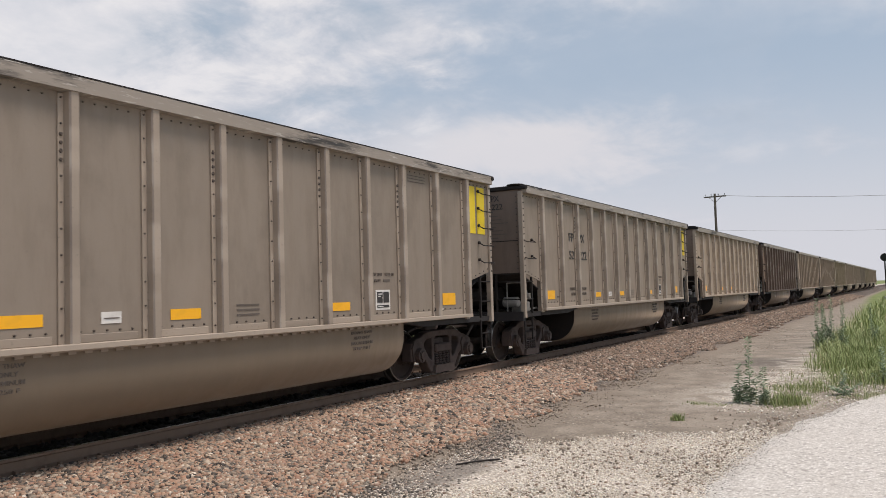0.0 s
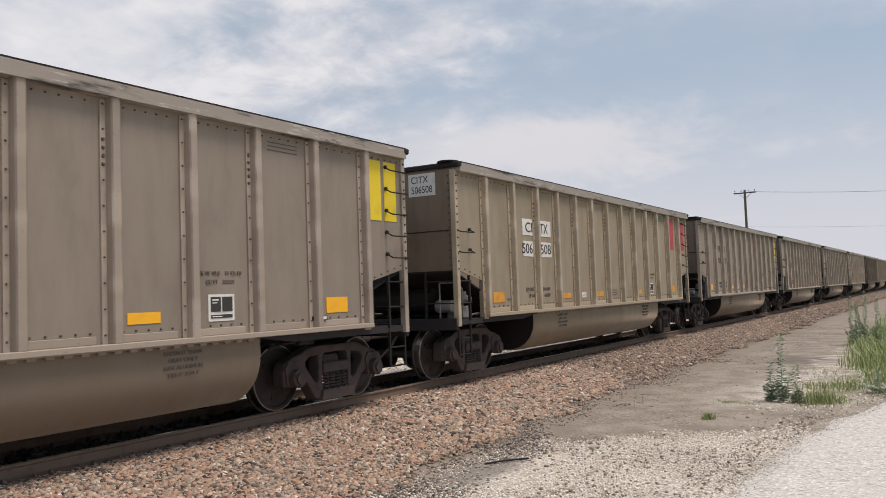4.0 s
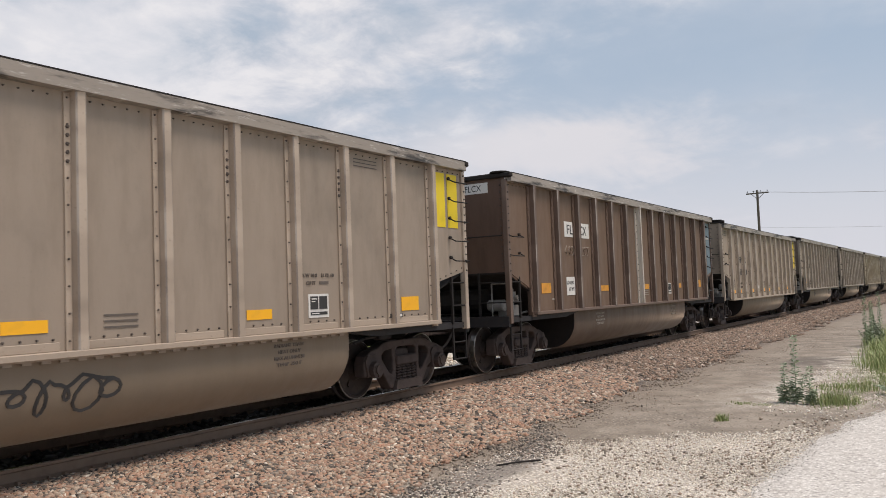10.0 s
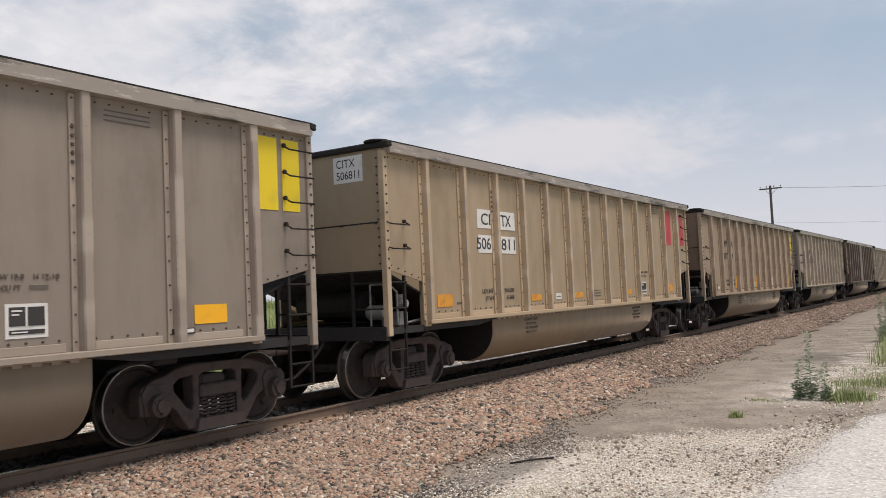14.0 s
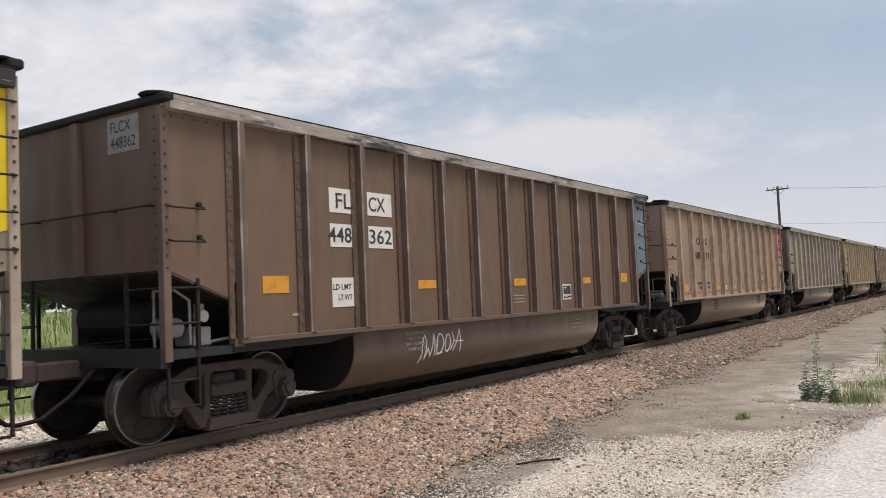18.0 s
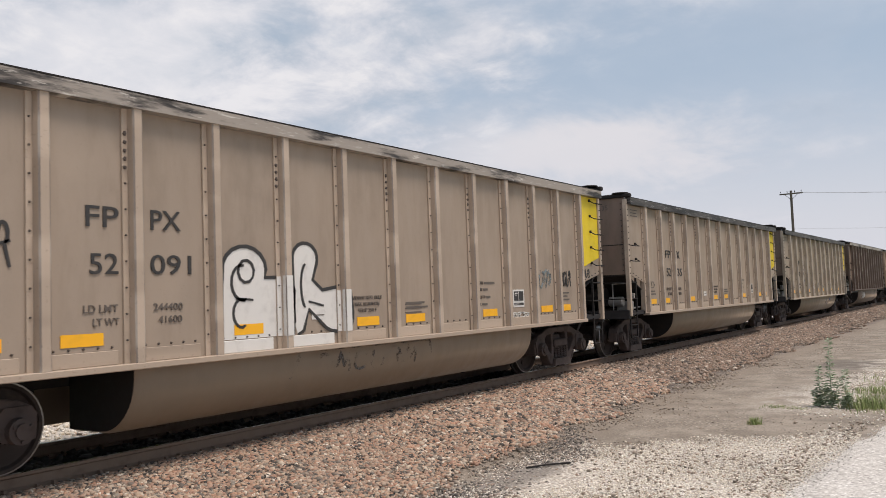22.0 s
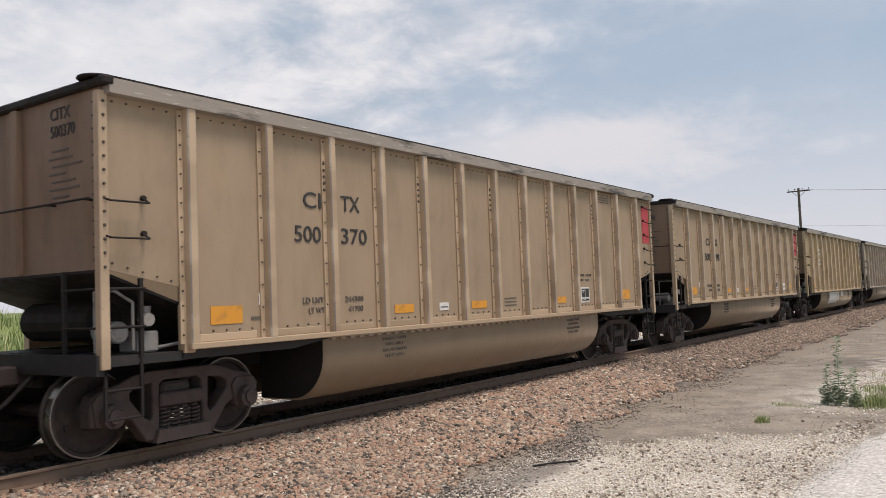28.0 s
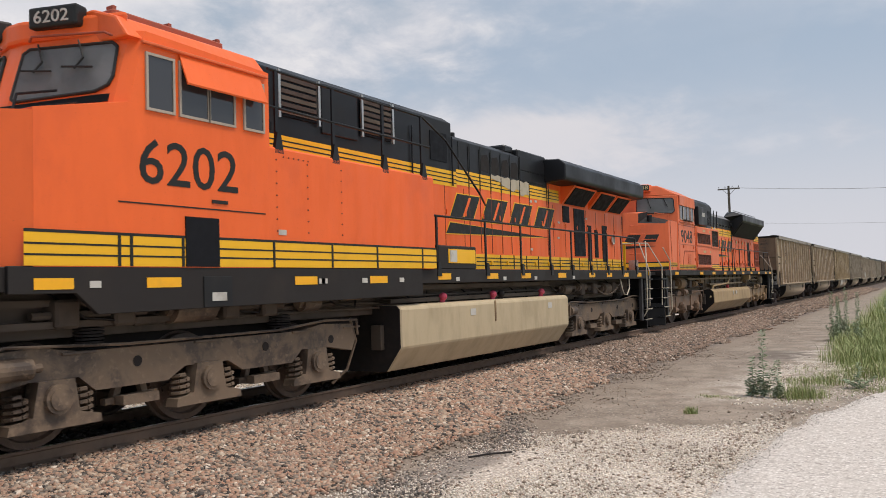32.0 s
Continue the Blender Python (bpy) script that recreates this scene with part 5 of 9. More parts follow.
def place_car(k, spec):
    car = CARS[k]
    tint = spec.get("tint", "grey")
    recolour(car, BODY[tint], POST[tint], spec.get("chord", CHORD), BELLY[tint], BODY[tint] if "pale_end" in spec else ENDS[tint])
    if "shallow" in spec:            # these tubs hang less deep
        for o in car.children:
            if o.name.split(".")[0] == "tub":
                o.scale.z, o.location.z = 0.95, 1.12 * 0.05
    marks(car, SIDE, spec)
    tags_on(k, car)
    tail = {"": "", "yellow": " with a yellow end", "red": " with a red end", "blue": " with a blue end", "slate": " with a slate blue end"}[spec.get("end", ("", ""))[0]]
    tagged(car, LABELS[tint] + tail + spec.get("note", ""))
    return car


TRAIN = {
    0: dict(mark=("FP", "PX"), num=("52", "413"), load=("244600", "41200"), end=("yellow", "small")),
    -1: dict(mark=("FP", "PX"), num=("52", "713"), load=("244600", "41460"), end=("yellow", "small"), tags=((-1.67, -1.42, 1.33, 1.45), (-4.94, -4.66, 1.32, 1.55))),
    -2: dict(tint="pale", mark=("CI", "TX"), num=("506", "508"), shallow=1, patch=2, end=("red", "wide")),
    -3: dict(mark=("FP", "PX"), num=("52", "416"), end=("yellow", "small")),
    -4: dict(mark=("FP", "PX"), num=("52", "658"), end=("yellow", "small")),
    -5: dict(tint="pewter", old=1, pale_end=1, mark=("FP", "PX"), num=("52", "098"), load=("244000", "42000"), end=("yellow", "deep"), chord=HALFCHORD),
    -6: dict(style="welded", tint="brown", chord=HALFCHORD, mark=("FL", "CX"), num=("448", "297"), patch=1, ink2=SMUDGE, tape_z=1.50, outline=BODY["brown"], end=("slate", "deep"), note=" and white stencils"),
    -7: dict(tint="pewter", pale_end=1, mark=("FP", "PX"), num=("52", "408"), end=("yellow", "small")),
    -8: dict(tint="umber", mark=("FP", "PX"), num=("517", "97"), load=("243800", "42200"), end=("yellow", "small"), tapes=(), gram=1, bare=1, tags=((-0.64, -0.39, 1.30, 1.45), (2.3, 2.69, 1.31, 1.63))),
    -9: dict(tint="sand", mark=("CI", "TX"), num=("506", "811"), shallow=1, pale_end=1, patch=2, end=("red", "wide")),
    -10: dict(tint="grey", end=("yellow", "small"), tags=((-1.69, -1.42, 1.28, 1.42),)),
    -11: dict(tint="dun", mark=("CI", "TX"), num=("500", "413"), pale_end=1, end=("red", "narrow")),
    -12: dict(style="welded", tint="brown", chord=HALFCHORD, mark=("FL", "CX"), num=("448", "362"), patch=2, pale_end=1, end=("slate", "deep"), note=" and white scribble"),
    -13: dict(tint="ash", old=1, mark=("FP", "PX"), num=("52", "104"), load=("244500", "41800"), end=("yellow", "deep"), chord=DARKCHORD, note=" and blue graffiti"),
    -14: dict(tint="light", old=1, mark=("FP", "PX"), num=("52", "135"), load=("244400", "41800"), end=("yellow", "deep"), chord=DARKCHORD),
    -15: dict(tint="light", old=1, mark=("FP", "PX"), num=("52", "091"), end=("yellow", "deep"), chord=HALFCHORD, note=" and white graffiti"),
    -16: dict(tint="ash", mark=("FP", "PX"), num=("52", "330"), end=("yellow", "small")),
    -17: dict(tint="rust", end=("blue", "small"), note=" and primer patches"),
    -18: dict(tint="tan", mark=("CI", "TX"), num=("500", "098"), load=("245200", "40800"), end=("red", "narrow"), tags=((-1.67, -1.42, 1.33, 1.45), (-5.36, -5.17, 1.52, 1.66), (4.5, 4.85, 1.30, 1.55))),
    -19: dict(tint="tan", mark=("CI", "TX"), num=("500", "370"), load=("244300", "41700"), end=("red", "narrow"), tags=((-1.67, -1.42, 1.33, 1.45), (-5.30, -5.12, 1.52, 1.66))),
    1: dict(mark=("FP", "PX"), num=("52", "222"), end=("yellow", "small")), 2: dict(tint="light"), 3: dict(style="welded", tint="brown"),
    4: dict(style="far", tint="light"), 5: dict(style="far", tint="light"),
}
for k in range(6, 13):
    TRAIN[k] = dict(style="far", tint=("light", "grey", "pale", "light")[k % 4])
for k in range(12, -20, -1):
    style = TRAIN[k].get("style", "older" if "old" in TRAIN[k] else "riveted")
    CARS[k] = copy_thing(PROTO[style], Matrix.Identity(4)) if style in USED else PROTO[style]
    USED.add(style)
for k in range(12, -20, -1):
    place_car(k, TRAIN[k])


# ---- locomotives ----
LOCOS = []
LAST = -19 * PITCH - PITCH / 2     # rear coupling of the last car from the middle of car 0
ORANGE = car_paint("orange_loco_paint", (0.90, 0.145, 0.022), (0.70, 0.108, 0.022), 0.18, 0.45, sheen=0.03)
SUNNED = car_paint("faded_orange_paint", (0.77, 0.146, 0.040), (0.50, 0.100, 0.040), 0.3, 0.52)
BLACK = plain("black_loco_paint", (0.014, 0.015, 0.017), 0.42, wear=0.35, scale=1.2, dirt=(0.045, 0.042, 0.038))
FRAME = plain("dusty_black_frame_paint", (0.024, 0.021, 0.020), 0.6, wear=0.4, scale=1.4, dirt=(0.055, 0.045, 0.037))
GOLD = plain("golden_yellow_stripe_paint", (0.90, 0.49, 0.010), 0.45, wear=0.14, scale=2, dirt=(0.35, 0.19, 0.03))
TANK = car_paint("dust_covered_tank_paint", (0.345, 0.240, 0.112), (0.19, 0.132, 0.064), 0.4)
PALETANK = car_paint("pale_dusty_tank_paint", (0.515, 0.425, 0.272), (0.31, 0.245, 0.150), 0.4)
def oiled(name, dust, oil, scale):
    """Cast steel with dust and black oil in large blotches."""
    mat, n = material(name, 0.8)
    a, b = n.noise(n.co, scale, 6, 0.65, 0.4), n.noise(n.co, scale * 11, 4)
    c = n.mix(n.step(a, 0.40, 0.56), oil, dust)
    c = n.mix(n.step(b, 0.55, 0.72, 0.0, 0.5), c, tuple(v * 1.5 for v in dust))
    finish(n, c, n.step(a, 0.4, 0.6, 0.5, 0.9), b, 0.15)
    return mat


RUNNING = oiled("brown_dusted_running_gear", (0.305, 0.200, 0.104), (0.200, 0.130, 0.070), 1.7)
RUNBROWN = oiled("oil_browned_running_gear", (0.215, 0.138, 0.088), (0.130, 0.082, 0.054), 1.7)
GEARGREY = oiled("oily_running_gear", (0.190, 0.138, 0.094), (0.066, 0.048, 0.036), 1.4)
ROLLER = oiled("dusted_driving_wheel", (0.120, 0.088, 0.068), (0.070, 0.052, 0.042), 2.2)
FLAKED = plain("flaked_beige_primer", (0.46, 0.41, 0.31), 0.7, wear=0.4, scale=5, dirt=(0.25, 0.20, 0.12))
UNDER = plain("oily_brown_underframe", (0.095, 0.072, 0.053), 0.75, wear=0.6, scale=2.5, dirt=(0.035, 0.028, 0.023), dust=0.3)
STEPGREY = plain("dusty_step_paint", (0.048, 0.048, 0.050), 0.6, wear=0.4, scale=2, dirt=(0.09, 0.078, 0.065))
LEDGE = plain("dusty_tan_ledge", (0.30, 0.235, 0.155), 0.85, wear=0.6, scale=3, dirt=(0.10, 0.075, 0.052), dust=0.3)
HANDWHITE = plain("cream_handrail_paint", (0.62, 0.55, 0.43), 0.5, wear=0.3, scale=9)
GRILLE = plain("rust_red_grille_paint", (0.185, 0.038, 0.022), 0.6, wear=0.4)
VENTBROWN = plain("sooty_brown_vent", (0.115, 0.038, 0.024), 0.7, wear=0.5, dirt=(0.05, 0.03, 0.022))
SEAM = plain("shadowed_orange_joint", (0.26, 0.055, 0.022), 0.7)
DULLGOLD = plain("dirty_gold_stripe_paint", (0.62, 0.33, 0.022), 0.55, wear=0.4, scale=3, dirt=(0.26, 0.14, 0.03))
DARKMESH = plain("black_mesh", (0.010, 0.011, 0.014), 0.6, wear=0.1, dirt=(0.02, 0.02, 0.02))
CHROME = plain("bare_aluminium_trim", (0.60, 0.58, 0.54), 0.35, 0.9, wear=0.2)
LOGO = plain("black_logo_paint", (0.020, 0.022, 0.021), 0.5, wear=0.15)
BEIGE = plain("faded_beige_label", (0.55, 0.43, 0.22), 0.7, wear=0.4, scale=20)
WEB = plain("dusty_frame_web", (0.150, 0.116, 0.080), 0.85, wear=0.6, scale=2.5, dirt=(0.070, 0.054, 0.040), dust=0.3)
SLATS = plain("brown_filter_slats", (0.055, 0.034, 0.026), 0.7, wear=0.4)
PATCHED = plain("grey_primer_patch", (0.55, 0.54, 0.49), 0.7, wear=0.4)
LENS = plain("headlight_glass", (0.75, 0.74, 0.70), 0.08, 0.6)


def glass():
    mat, n = material("dark_window_glass", 0.04)
    finish(n, (0.045, 0.045, 0.046), 0.06)
    n.bsdf.inputs["Specular IOR Level"].default_value = 0.8
    return mat


GLASS = glass()
for dull in (DARKMESH, BLACK, FRAME, LOGO):
    for node in dull.node_tree.nodes:
        if node.type == "BSDF_PRINCIPLED":
            node.inputs["Specular IOR Level"].default_value = 0.15 if dull is DARKMESH else 0.28
# Windshields: the sky's reflection is put into the grey base colour.
SKYGLASS = plain("sky_grey_windshield_glass", (0.27, 0.28, 0.28), 0.12, 0.0, wear=0.4, scale=3, dirt=(0.15, 0.155, 0.155))
RUSTRED = plain("red_latch_paint", (0.50, 0.045, 0.020), 0.5, wear=0.3)
RUSTY = plain("dull_red_hatch_paint", (0.36, 0.075, 0.035), 0.6, wear=0.4)
CREAM = plain("cream_window_pillar", (0.42, 0.36, 0.29), 0.6)


FINE = ("slat", "hinge", "latch", "door_seam", "louver", "warning_label", "data_plate", "lift_lug", "stencil_plate", "pinstripe", "door_edge", "roof_lug", "stanchion_foot")


def block(parent, name, mat, x0, x1, y0, y1, z0, z1, b=0.012, label=""):
    if name in FINE and x0 < 0 and x1 < 0:      # fine trim on the side that faces the camera
        return None
    bm = box(B(), *sorted((x0, x1)), *sorted((y0, y1)), *sorted((z0, z1)))
    return part(name, bev(bm, b) if b else bm, mat, parent, label)


def shape(parent, name, mat, pts, axis, a, b, label=""):
    return part(name, slab(B(), pts, axis, *sorted((a, b))), mat, parent, label)


def driving_wheels(parent, y):
    bm = B()
    rod(bm, (-1.15, 0, 0), (1.15, 0, 0), 0.09, 10)
    for s in (-1, 1):
        c = s * 0.755
        lathe(bm, [(c - s * 0.085, 0.562), (c - s * 0.05, 0.56), (c - s * 0.045, 0.533), (c + s * 0.055, 0.527), (c + s * 0.06, 0.46), (c + s * 0.02, 0.44), (c + s * 0.03, 0.19), (c + s * 0.1, 0.15), (c + s * 0.1, 0.08)], 32)
        for k in range(3):
            box(bm, *sorted((c + s * 0.02, c + s * 0.045)), -0.03, 0.03, 0.25, 0.36, Matrix.Rotation(k * 2.1, 4, "X"))
    ws = part("driving_wheelset", bm, ROLLER, parent)
    ws.location = (0, y, 0.533)


def six_wheel_bogie(parent, y, maker, mat, flip=1):
    bg = block(parent, "bogie", mat, -0.95, 0.95, -2.6, 2.6, 0.62, 0.80, 0.03, "three-axle bogie under brown dust")
    bg.location.y = y
    for e in (-2.03, 0, 2.03):
        driving_wheels(bg, e)
        part("traction_motor", bev(box(B(), -0.62, 0.62, e + 0.12, e + 0.95, 0.24, 0.86), 0.08, 2), SOOT, bg)
    for s in (-1, 1):
        a, b = s * 1.02, s * 1.20
        if maker == 1:
            top = [(-2.95, 0.80), (-2.82, 1.00), (-2.55, 1.12), (-1.50, 1.13), (-1.36, 0.99), (-0.64, 0.99), (-0.50, 1.13), (0.50, 1.13), (0.64, 0.99), (1.36, 0.99), (1.50, 1.13), (2.55, 1.12), (2.82, 1.00), (2.95, 0.80)]
            low = [(2.95, 0.68), (2.35, 0.72), (1.75, 0.72), (1.62, 0.60), (0.55, 0.60), (0.35, 0.72), (-0.35, 0.72), (-0.55, 0.60), (-1.62, 0.60), (-1.75, 0.72), (-2.35, 0.72), (-2.95, 0.68)]
        else:
            top = [(-3.0, 0.80), (-2.9, 1.02), (-2.2, 1.05), (-1.7, 0.98), (1.7, 0.98), (2.2, 1.05), (2.9, 1.02), (3.0, 0.80)]
            low = [(2.9, 0.62), (2.3, 0.72), (1.75, 0.72), (1.55, 0.56), (0.6, 0.56), (0.35, 0.70), (-0.35, 0.70), (-0.6, 0.56), (-1.55, 0.56), (-1.75, 0.72), (-2.3, 0.72), (-2.9, 0.62)]
        shape(bg, "side_frame", mat, top + low, "x", a, b)
        for e in (-2.03, 0, 2.03):
            if maker == 1:
                bm = slab(B(), [(e - 0.17, 0.40), (e - 0.20, 0.46), (e - 0.20, 0.66), (e - 0.12, 0.74), (e + 0.12, 0.74), (e + 0.20, 0.66), (e + 0.20, 0.46), (e + 0.17, 0.40), (e + 0.08, 0.35), (e - 0.08, 0.35)], "x", *sorted((s * 1.08, s * 1.27)))
            else:
                bm = slab(B(), [(e - 0.52, 0.24), (e - 0.50, 0.33), (e - 0.26, 0.38), (e - 0.20, 0.72), (e + 0.20, 0.72), (e + 0.26, 0.38), (e + 0.50, 0.33), (e + 0.52, 0.24)], "x", *sorted((s * 1.06, s * 1.25)))
            rod(bm, (s * 1.2, e, 0.533), (s * 1.30, e, 0.533), 0.15, 16)
            rod(bm, (s * 1.30, e, 0.533), (s * 1.315, e, 0.533), 0.11, 16)
            ax = part("axle_box", bm, mat, bg)
            if maker == 1:
                part("bearing_cap", rod(B(), (s * 1.316, e, 0.533), (s * 1.328, e, 0.533), 0.085, 14), GEARGREY, ax, "dark oily bearing cap")
                for d in (-0.13, 0.13):
                    for z in (0.42, 0.65):
                        part("bolt", rod(B(), (s * 1.27, e + d, z), (s * 1.29, e + d, z), 0.022, 6), mat, ax)
            for d in (-0.36, 0.36):
                bm = B()
                if maker == 2:
                    coil(bm, s * 1.12, e + d, 0.33, 0.60, 0.10, 4, 0.024)
                    part("axle_spring", bm, mat, bg)
        for e, z in ((0.18, 1.08), (-2.42, 0.92)) if maker == 1 else ((-2.5, 0.86),):
            bm = rod(B(), (s * 1.24, e - 0.18, z), (s * 1.24, e + 0.18, z), 0.11, 16)
            rod(bm, (s * 1.24, e + 0.18, z), (s * 1.24, e + 0.30, z), 0.045, 8)
            box(bm, *sorted((s * 1.14, s * 1.30)), e - 0.24, e - 0.17, z - 0.12, z + 0.14)
            part("brake_cylinder", bm, mat, bg)
        for e in (-2.44, 2.50) if maker == 1 else ():
            bm = rod(B(), (s * 1.26, e, 0.42), (s * 1.26, e, 0.66), 0.045, 10)
            rod(bm, (s * 1.26, e, 0.66), (s * 1.26, e, 0.90), 0.06, 10)
            box(bm, *sorted((s * 1.18, s * 1.30)), e - 0.07, e + 0.07, 0.88, 0.95)
            box(bm, *sorted((s * 1.18, s * 1.30)), e - 0.07, e + 0.07, 0.36, 0.43)
            part("shock_absorber", bm, mat, bg)
        # Flat near-black discs: the shade of frame openings is put into their colour.
        for e in (-1.02, 1.02, 2.4) if maker == 2 else ():
            bm = slab(B(), [(e + 0.06 * math.cos(k * 0.5236), 0.82 + 0.06 * math.sin(k * 0.5236)) for k in range(12)], "x", *sorted((s * 1.195, s * 1.206)))
            part("frame_hole", bm, SOOT, bg, "black disc painted as a shaded frame opening")
        for e in (-1.02, 1.02) if maker == 1 else ():
            bm = rod(B(), (s * 1.20, e - 0.06, 0.50), (s * 1.20, e + 0.26, 0.50), 0.080, 14)
            rod(bm, (s * 1.20, e + 0.26, 0.50), (s * 1.20, e + 0.48, 0.50), 0.035, 10)
            box(bm, *sorted((s * 1.14, s * 1.28)), e - 0.14, e - 0.06, 0.42, 0.60)
            part("brake_cylinder", bm, mat, bg)
            part("frame_rib", bev(box(B(), *sorted((s * 1.19, s * 1.235)), e + 0.10, e + 0.15, 0.58, 0.96), 0.008), mat, bg)
        for e in (-2.9, -1.75, 0.0, 1.75, 2.9):
            if maker == 2:
                bm = bev(box(B(), *sorted((s * 1.195, s * 1.225)), e - 0.20, e + 0.20, 0.955, 0.985), 0.005)
                part("frame_flange", bm, mat, bg)
        for e in (-1.0, 1.0):
            bm = B()
            bar(bm, (e - 0.35, 0.40), (e + 0.35, 0.44), 0.07, *sorted((s * 1.0, s * 1.08)))
            bar(bm, (e - 0.1, 0.75), (e - 0.22, 0.36), 0.08, *sorted((s * 0.98, s * 1.06)))
            bar(bm, (e + 0.1, 0.75), (e + 0.22, 0.36), 0.08, *sorted((s * 0.98, s * 1.06)))
            if maker == 2:
                box(bm, *sorted((s * 1.1, s * 1.24)), e - 0.24, e + 0.24, 0.36, 0.46)
            part("brake_rigging", bm, mat, bg)
        for e in (-1.0, 1.0) if maker == 1 else (-1.5, 1.5):
            bm = B()
            for k in range(5):
                lathe_z(bm, s * (1.11 if maker == 1 else 1.0), e, (1.0 if maker == 1 else 1.06) + k * 0.035, 0.20 if maker == 1 else 0.17, 0.022)
            part("rubber_spring", bm, SOOT, bg)
        bm = B()
        pipe(bm, [(s * 1.24, -2.9, 0.9), (s * 1.26, -2.6, 1.08), (s * 1.24, -1.2, 1.02), (s * 1.24, 1.2, 1.02), (s * 1.26, 2.2, 1.10), (s * 1.26, 2.95, 1.08), (s * 1.24, 3.0, 0.85)], 0.018)
        part("sand_pipe", bm, mat, bg)
        for e in (-3.0, 3.0):
            bm = pipe(B(), [(s * 1.15, e * 0.98, 1.1), (s * 1.16, e * 1.02, 0.75), (s * 1.05, e * 0.99, 0.32), (s * 0.9, e * 0.93, 0.12)], 0.022)
            part("sand_hose", bm, mat, bg)
    return bg


def lathe_z(bm, x, y, z, r, h):
    rod(bm, (x, y, z - h / 2), (x, y, z + h / 2), r, 14)


def steps(parent, y, e, s):
    """Step well at one corner: e is the way out to the end of the loco, s its side."""
    a, b = s * 1.02, s * 1.50
    st = shape(parent, "step_well", STEPGREY, [(y, 1.78), (y + e * 0.92, 1.78), (y + e * 0.80, 1.2), (y + e * 0.66, 0.34), (y + e * 0.05, 0.34), (y, 0.7)], "x", s * 0.96, s * 1.0, "black step well with pale step edges")
    shape(st, "side_plate", STEPGREY, [(y, 1.80), (y + e * 0.16, 1.80), (y + e * 0.10, 0.40), (y + e * 0.02, 0.34), (y - e * 0.06, 0.40)], "x", s * 1.34, s * 1.42)
    for k in range(5):
        z = 0.38 + 0.30 * k
        d = y + e * (0.06 + 0.03 * k)
        block(st, "tread", BLACK, a, b, d, d + e * (0.62 + 0.02 * k), z - 0.03, z, 0.004)
        block(st, "tread_edge", HANDWHITE if k < 4 else STEPGREY, b - s * 0.03, b + s * 0.01, d, d + e * (0.62 + 0.02 * k), z + 0.0, z + 0.014, 0.002, "cream step edge")


def bent_rail(parent, pts, mat, r=0.019, label=""):
    bm = pipe(B(), pts, r, 8)
    for p in pts[1:-1]:
        bmesh.ops.create_icosphere(bm, subdivisions=1, radius=r * 1.02, matrix=Matrix.Translation(p))
    return part("handrail", bm, mat, parent, label)


def walkway_rail(parent, s, y0, ys, z0, z1, mat=None):
    mat = mat or BLACK
    x = s * 1.47
    pts = [(x, y0, z1), (x, ys[-1], z1)]
    rail = bent_rail(parent, pts, mat, 0.02)
    for y in ys:
        bm = B()
        box(bm, x - 0.012, x + 0.012, y - 0.028, y + 0.028, z0, z1)
        slab(bm, [(y - 0.07, z0 - 0.12), (y + 0.07, z0 - 0.12), (y + 0.04, z0 + 0.12), (y - 0.04, z0 + 0.12)], "x", *sorted((x, x + s * 0.05)))
        part("stanchion", bm, mat, rail)


def stripes(parent, s, x, y0, y1, z0, z1, lines=2, gaps=(), mat=None):
    """Golden band with thin black lines."""
    band = block(parent, "stripe", mat or GOLD, s * x, s * (x + 0.004), y0, y1, z0, z1, 0, "golden yellow stripe band")
    for i in range(lines):
        z = z0 + (z1 - z0) * (i + 1) / (lines + 1)
        block(band, "pinstripe", LOGO, s * (x + 0.004), s * (x + 0.007), y0, y1, z - 0.010, z + 0.010, 0)
    for y in gaps:
        block(band, "door_edge", LOGO, s * (x + 0.004), s * (x + 0.012), y - 0.018, y + 0.018, z0, z1, 0)


def logo(parent, s, x, y0, y1, z0, z1):
    """The company's emblem as slanted plain shapes over a long wedge."""
    n, w, h = 4, (y1 - y0) / 4, z1 - z0
    def sheet(mat, pts, d, grow=0.0, label=""):
        cy, cz = sum(p[0] for p in pts) / len(pts), sum(p[1] for p in pts) / len(pts)
        pts = [(p[0] + math.copysign(grow, p[0] - cy), p[1] + math.copysign(grow, p[1] - cz)) for p in pts]
        shape(parent, "emblem", mat, pts, "x", s * x, s * (x + d), label)
    for i in range(n):
        a = y0 + i * w
        run = [(a, z0), (a + w * 0.72, z0), (a + w * 0.96, z1), (a + w * 0.24, z1)]
        sheet(GOLD, run, 0.004, 0.022, "golden emblem edge")
        sheet(LOGO, run, 0.007, 0.0, "black slanted emblem shape")
        slit = [(a + w * 0.40, z0 + 0.12 * h), (a + w * 0.47, z0 + 0.12 * h), (a + w * 0.66, z0 + 0.88 * h), (a + w * 0.59, z0 + 0.88 * h)]
        sheet(GOLD, slit, 0.009, 0.012)
        sheet(ORANGE, slit, 0.012)
    wedge = [(y0 - 0.15, z0 - 0.62 * h), (y0 + 0.02, z0 - 0.18 * h), (y1 - 0.45, z0 - 0.44 * h)]
    sheet(GOLD, wedge, 0.004, 0.02)
    sheet(LOGO, wedge, 0.007, 0.0, "long black wedge")


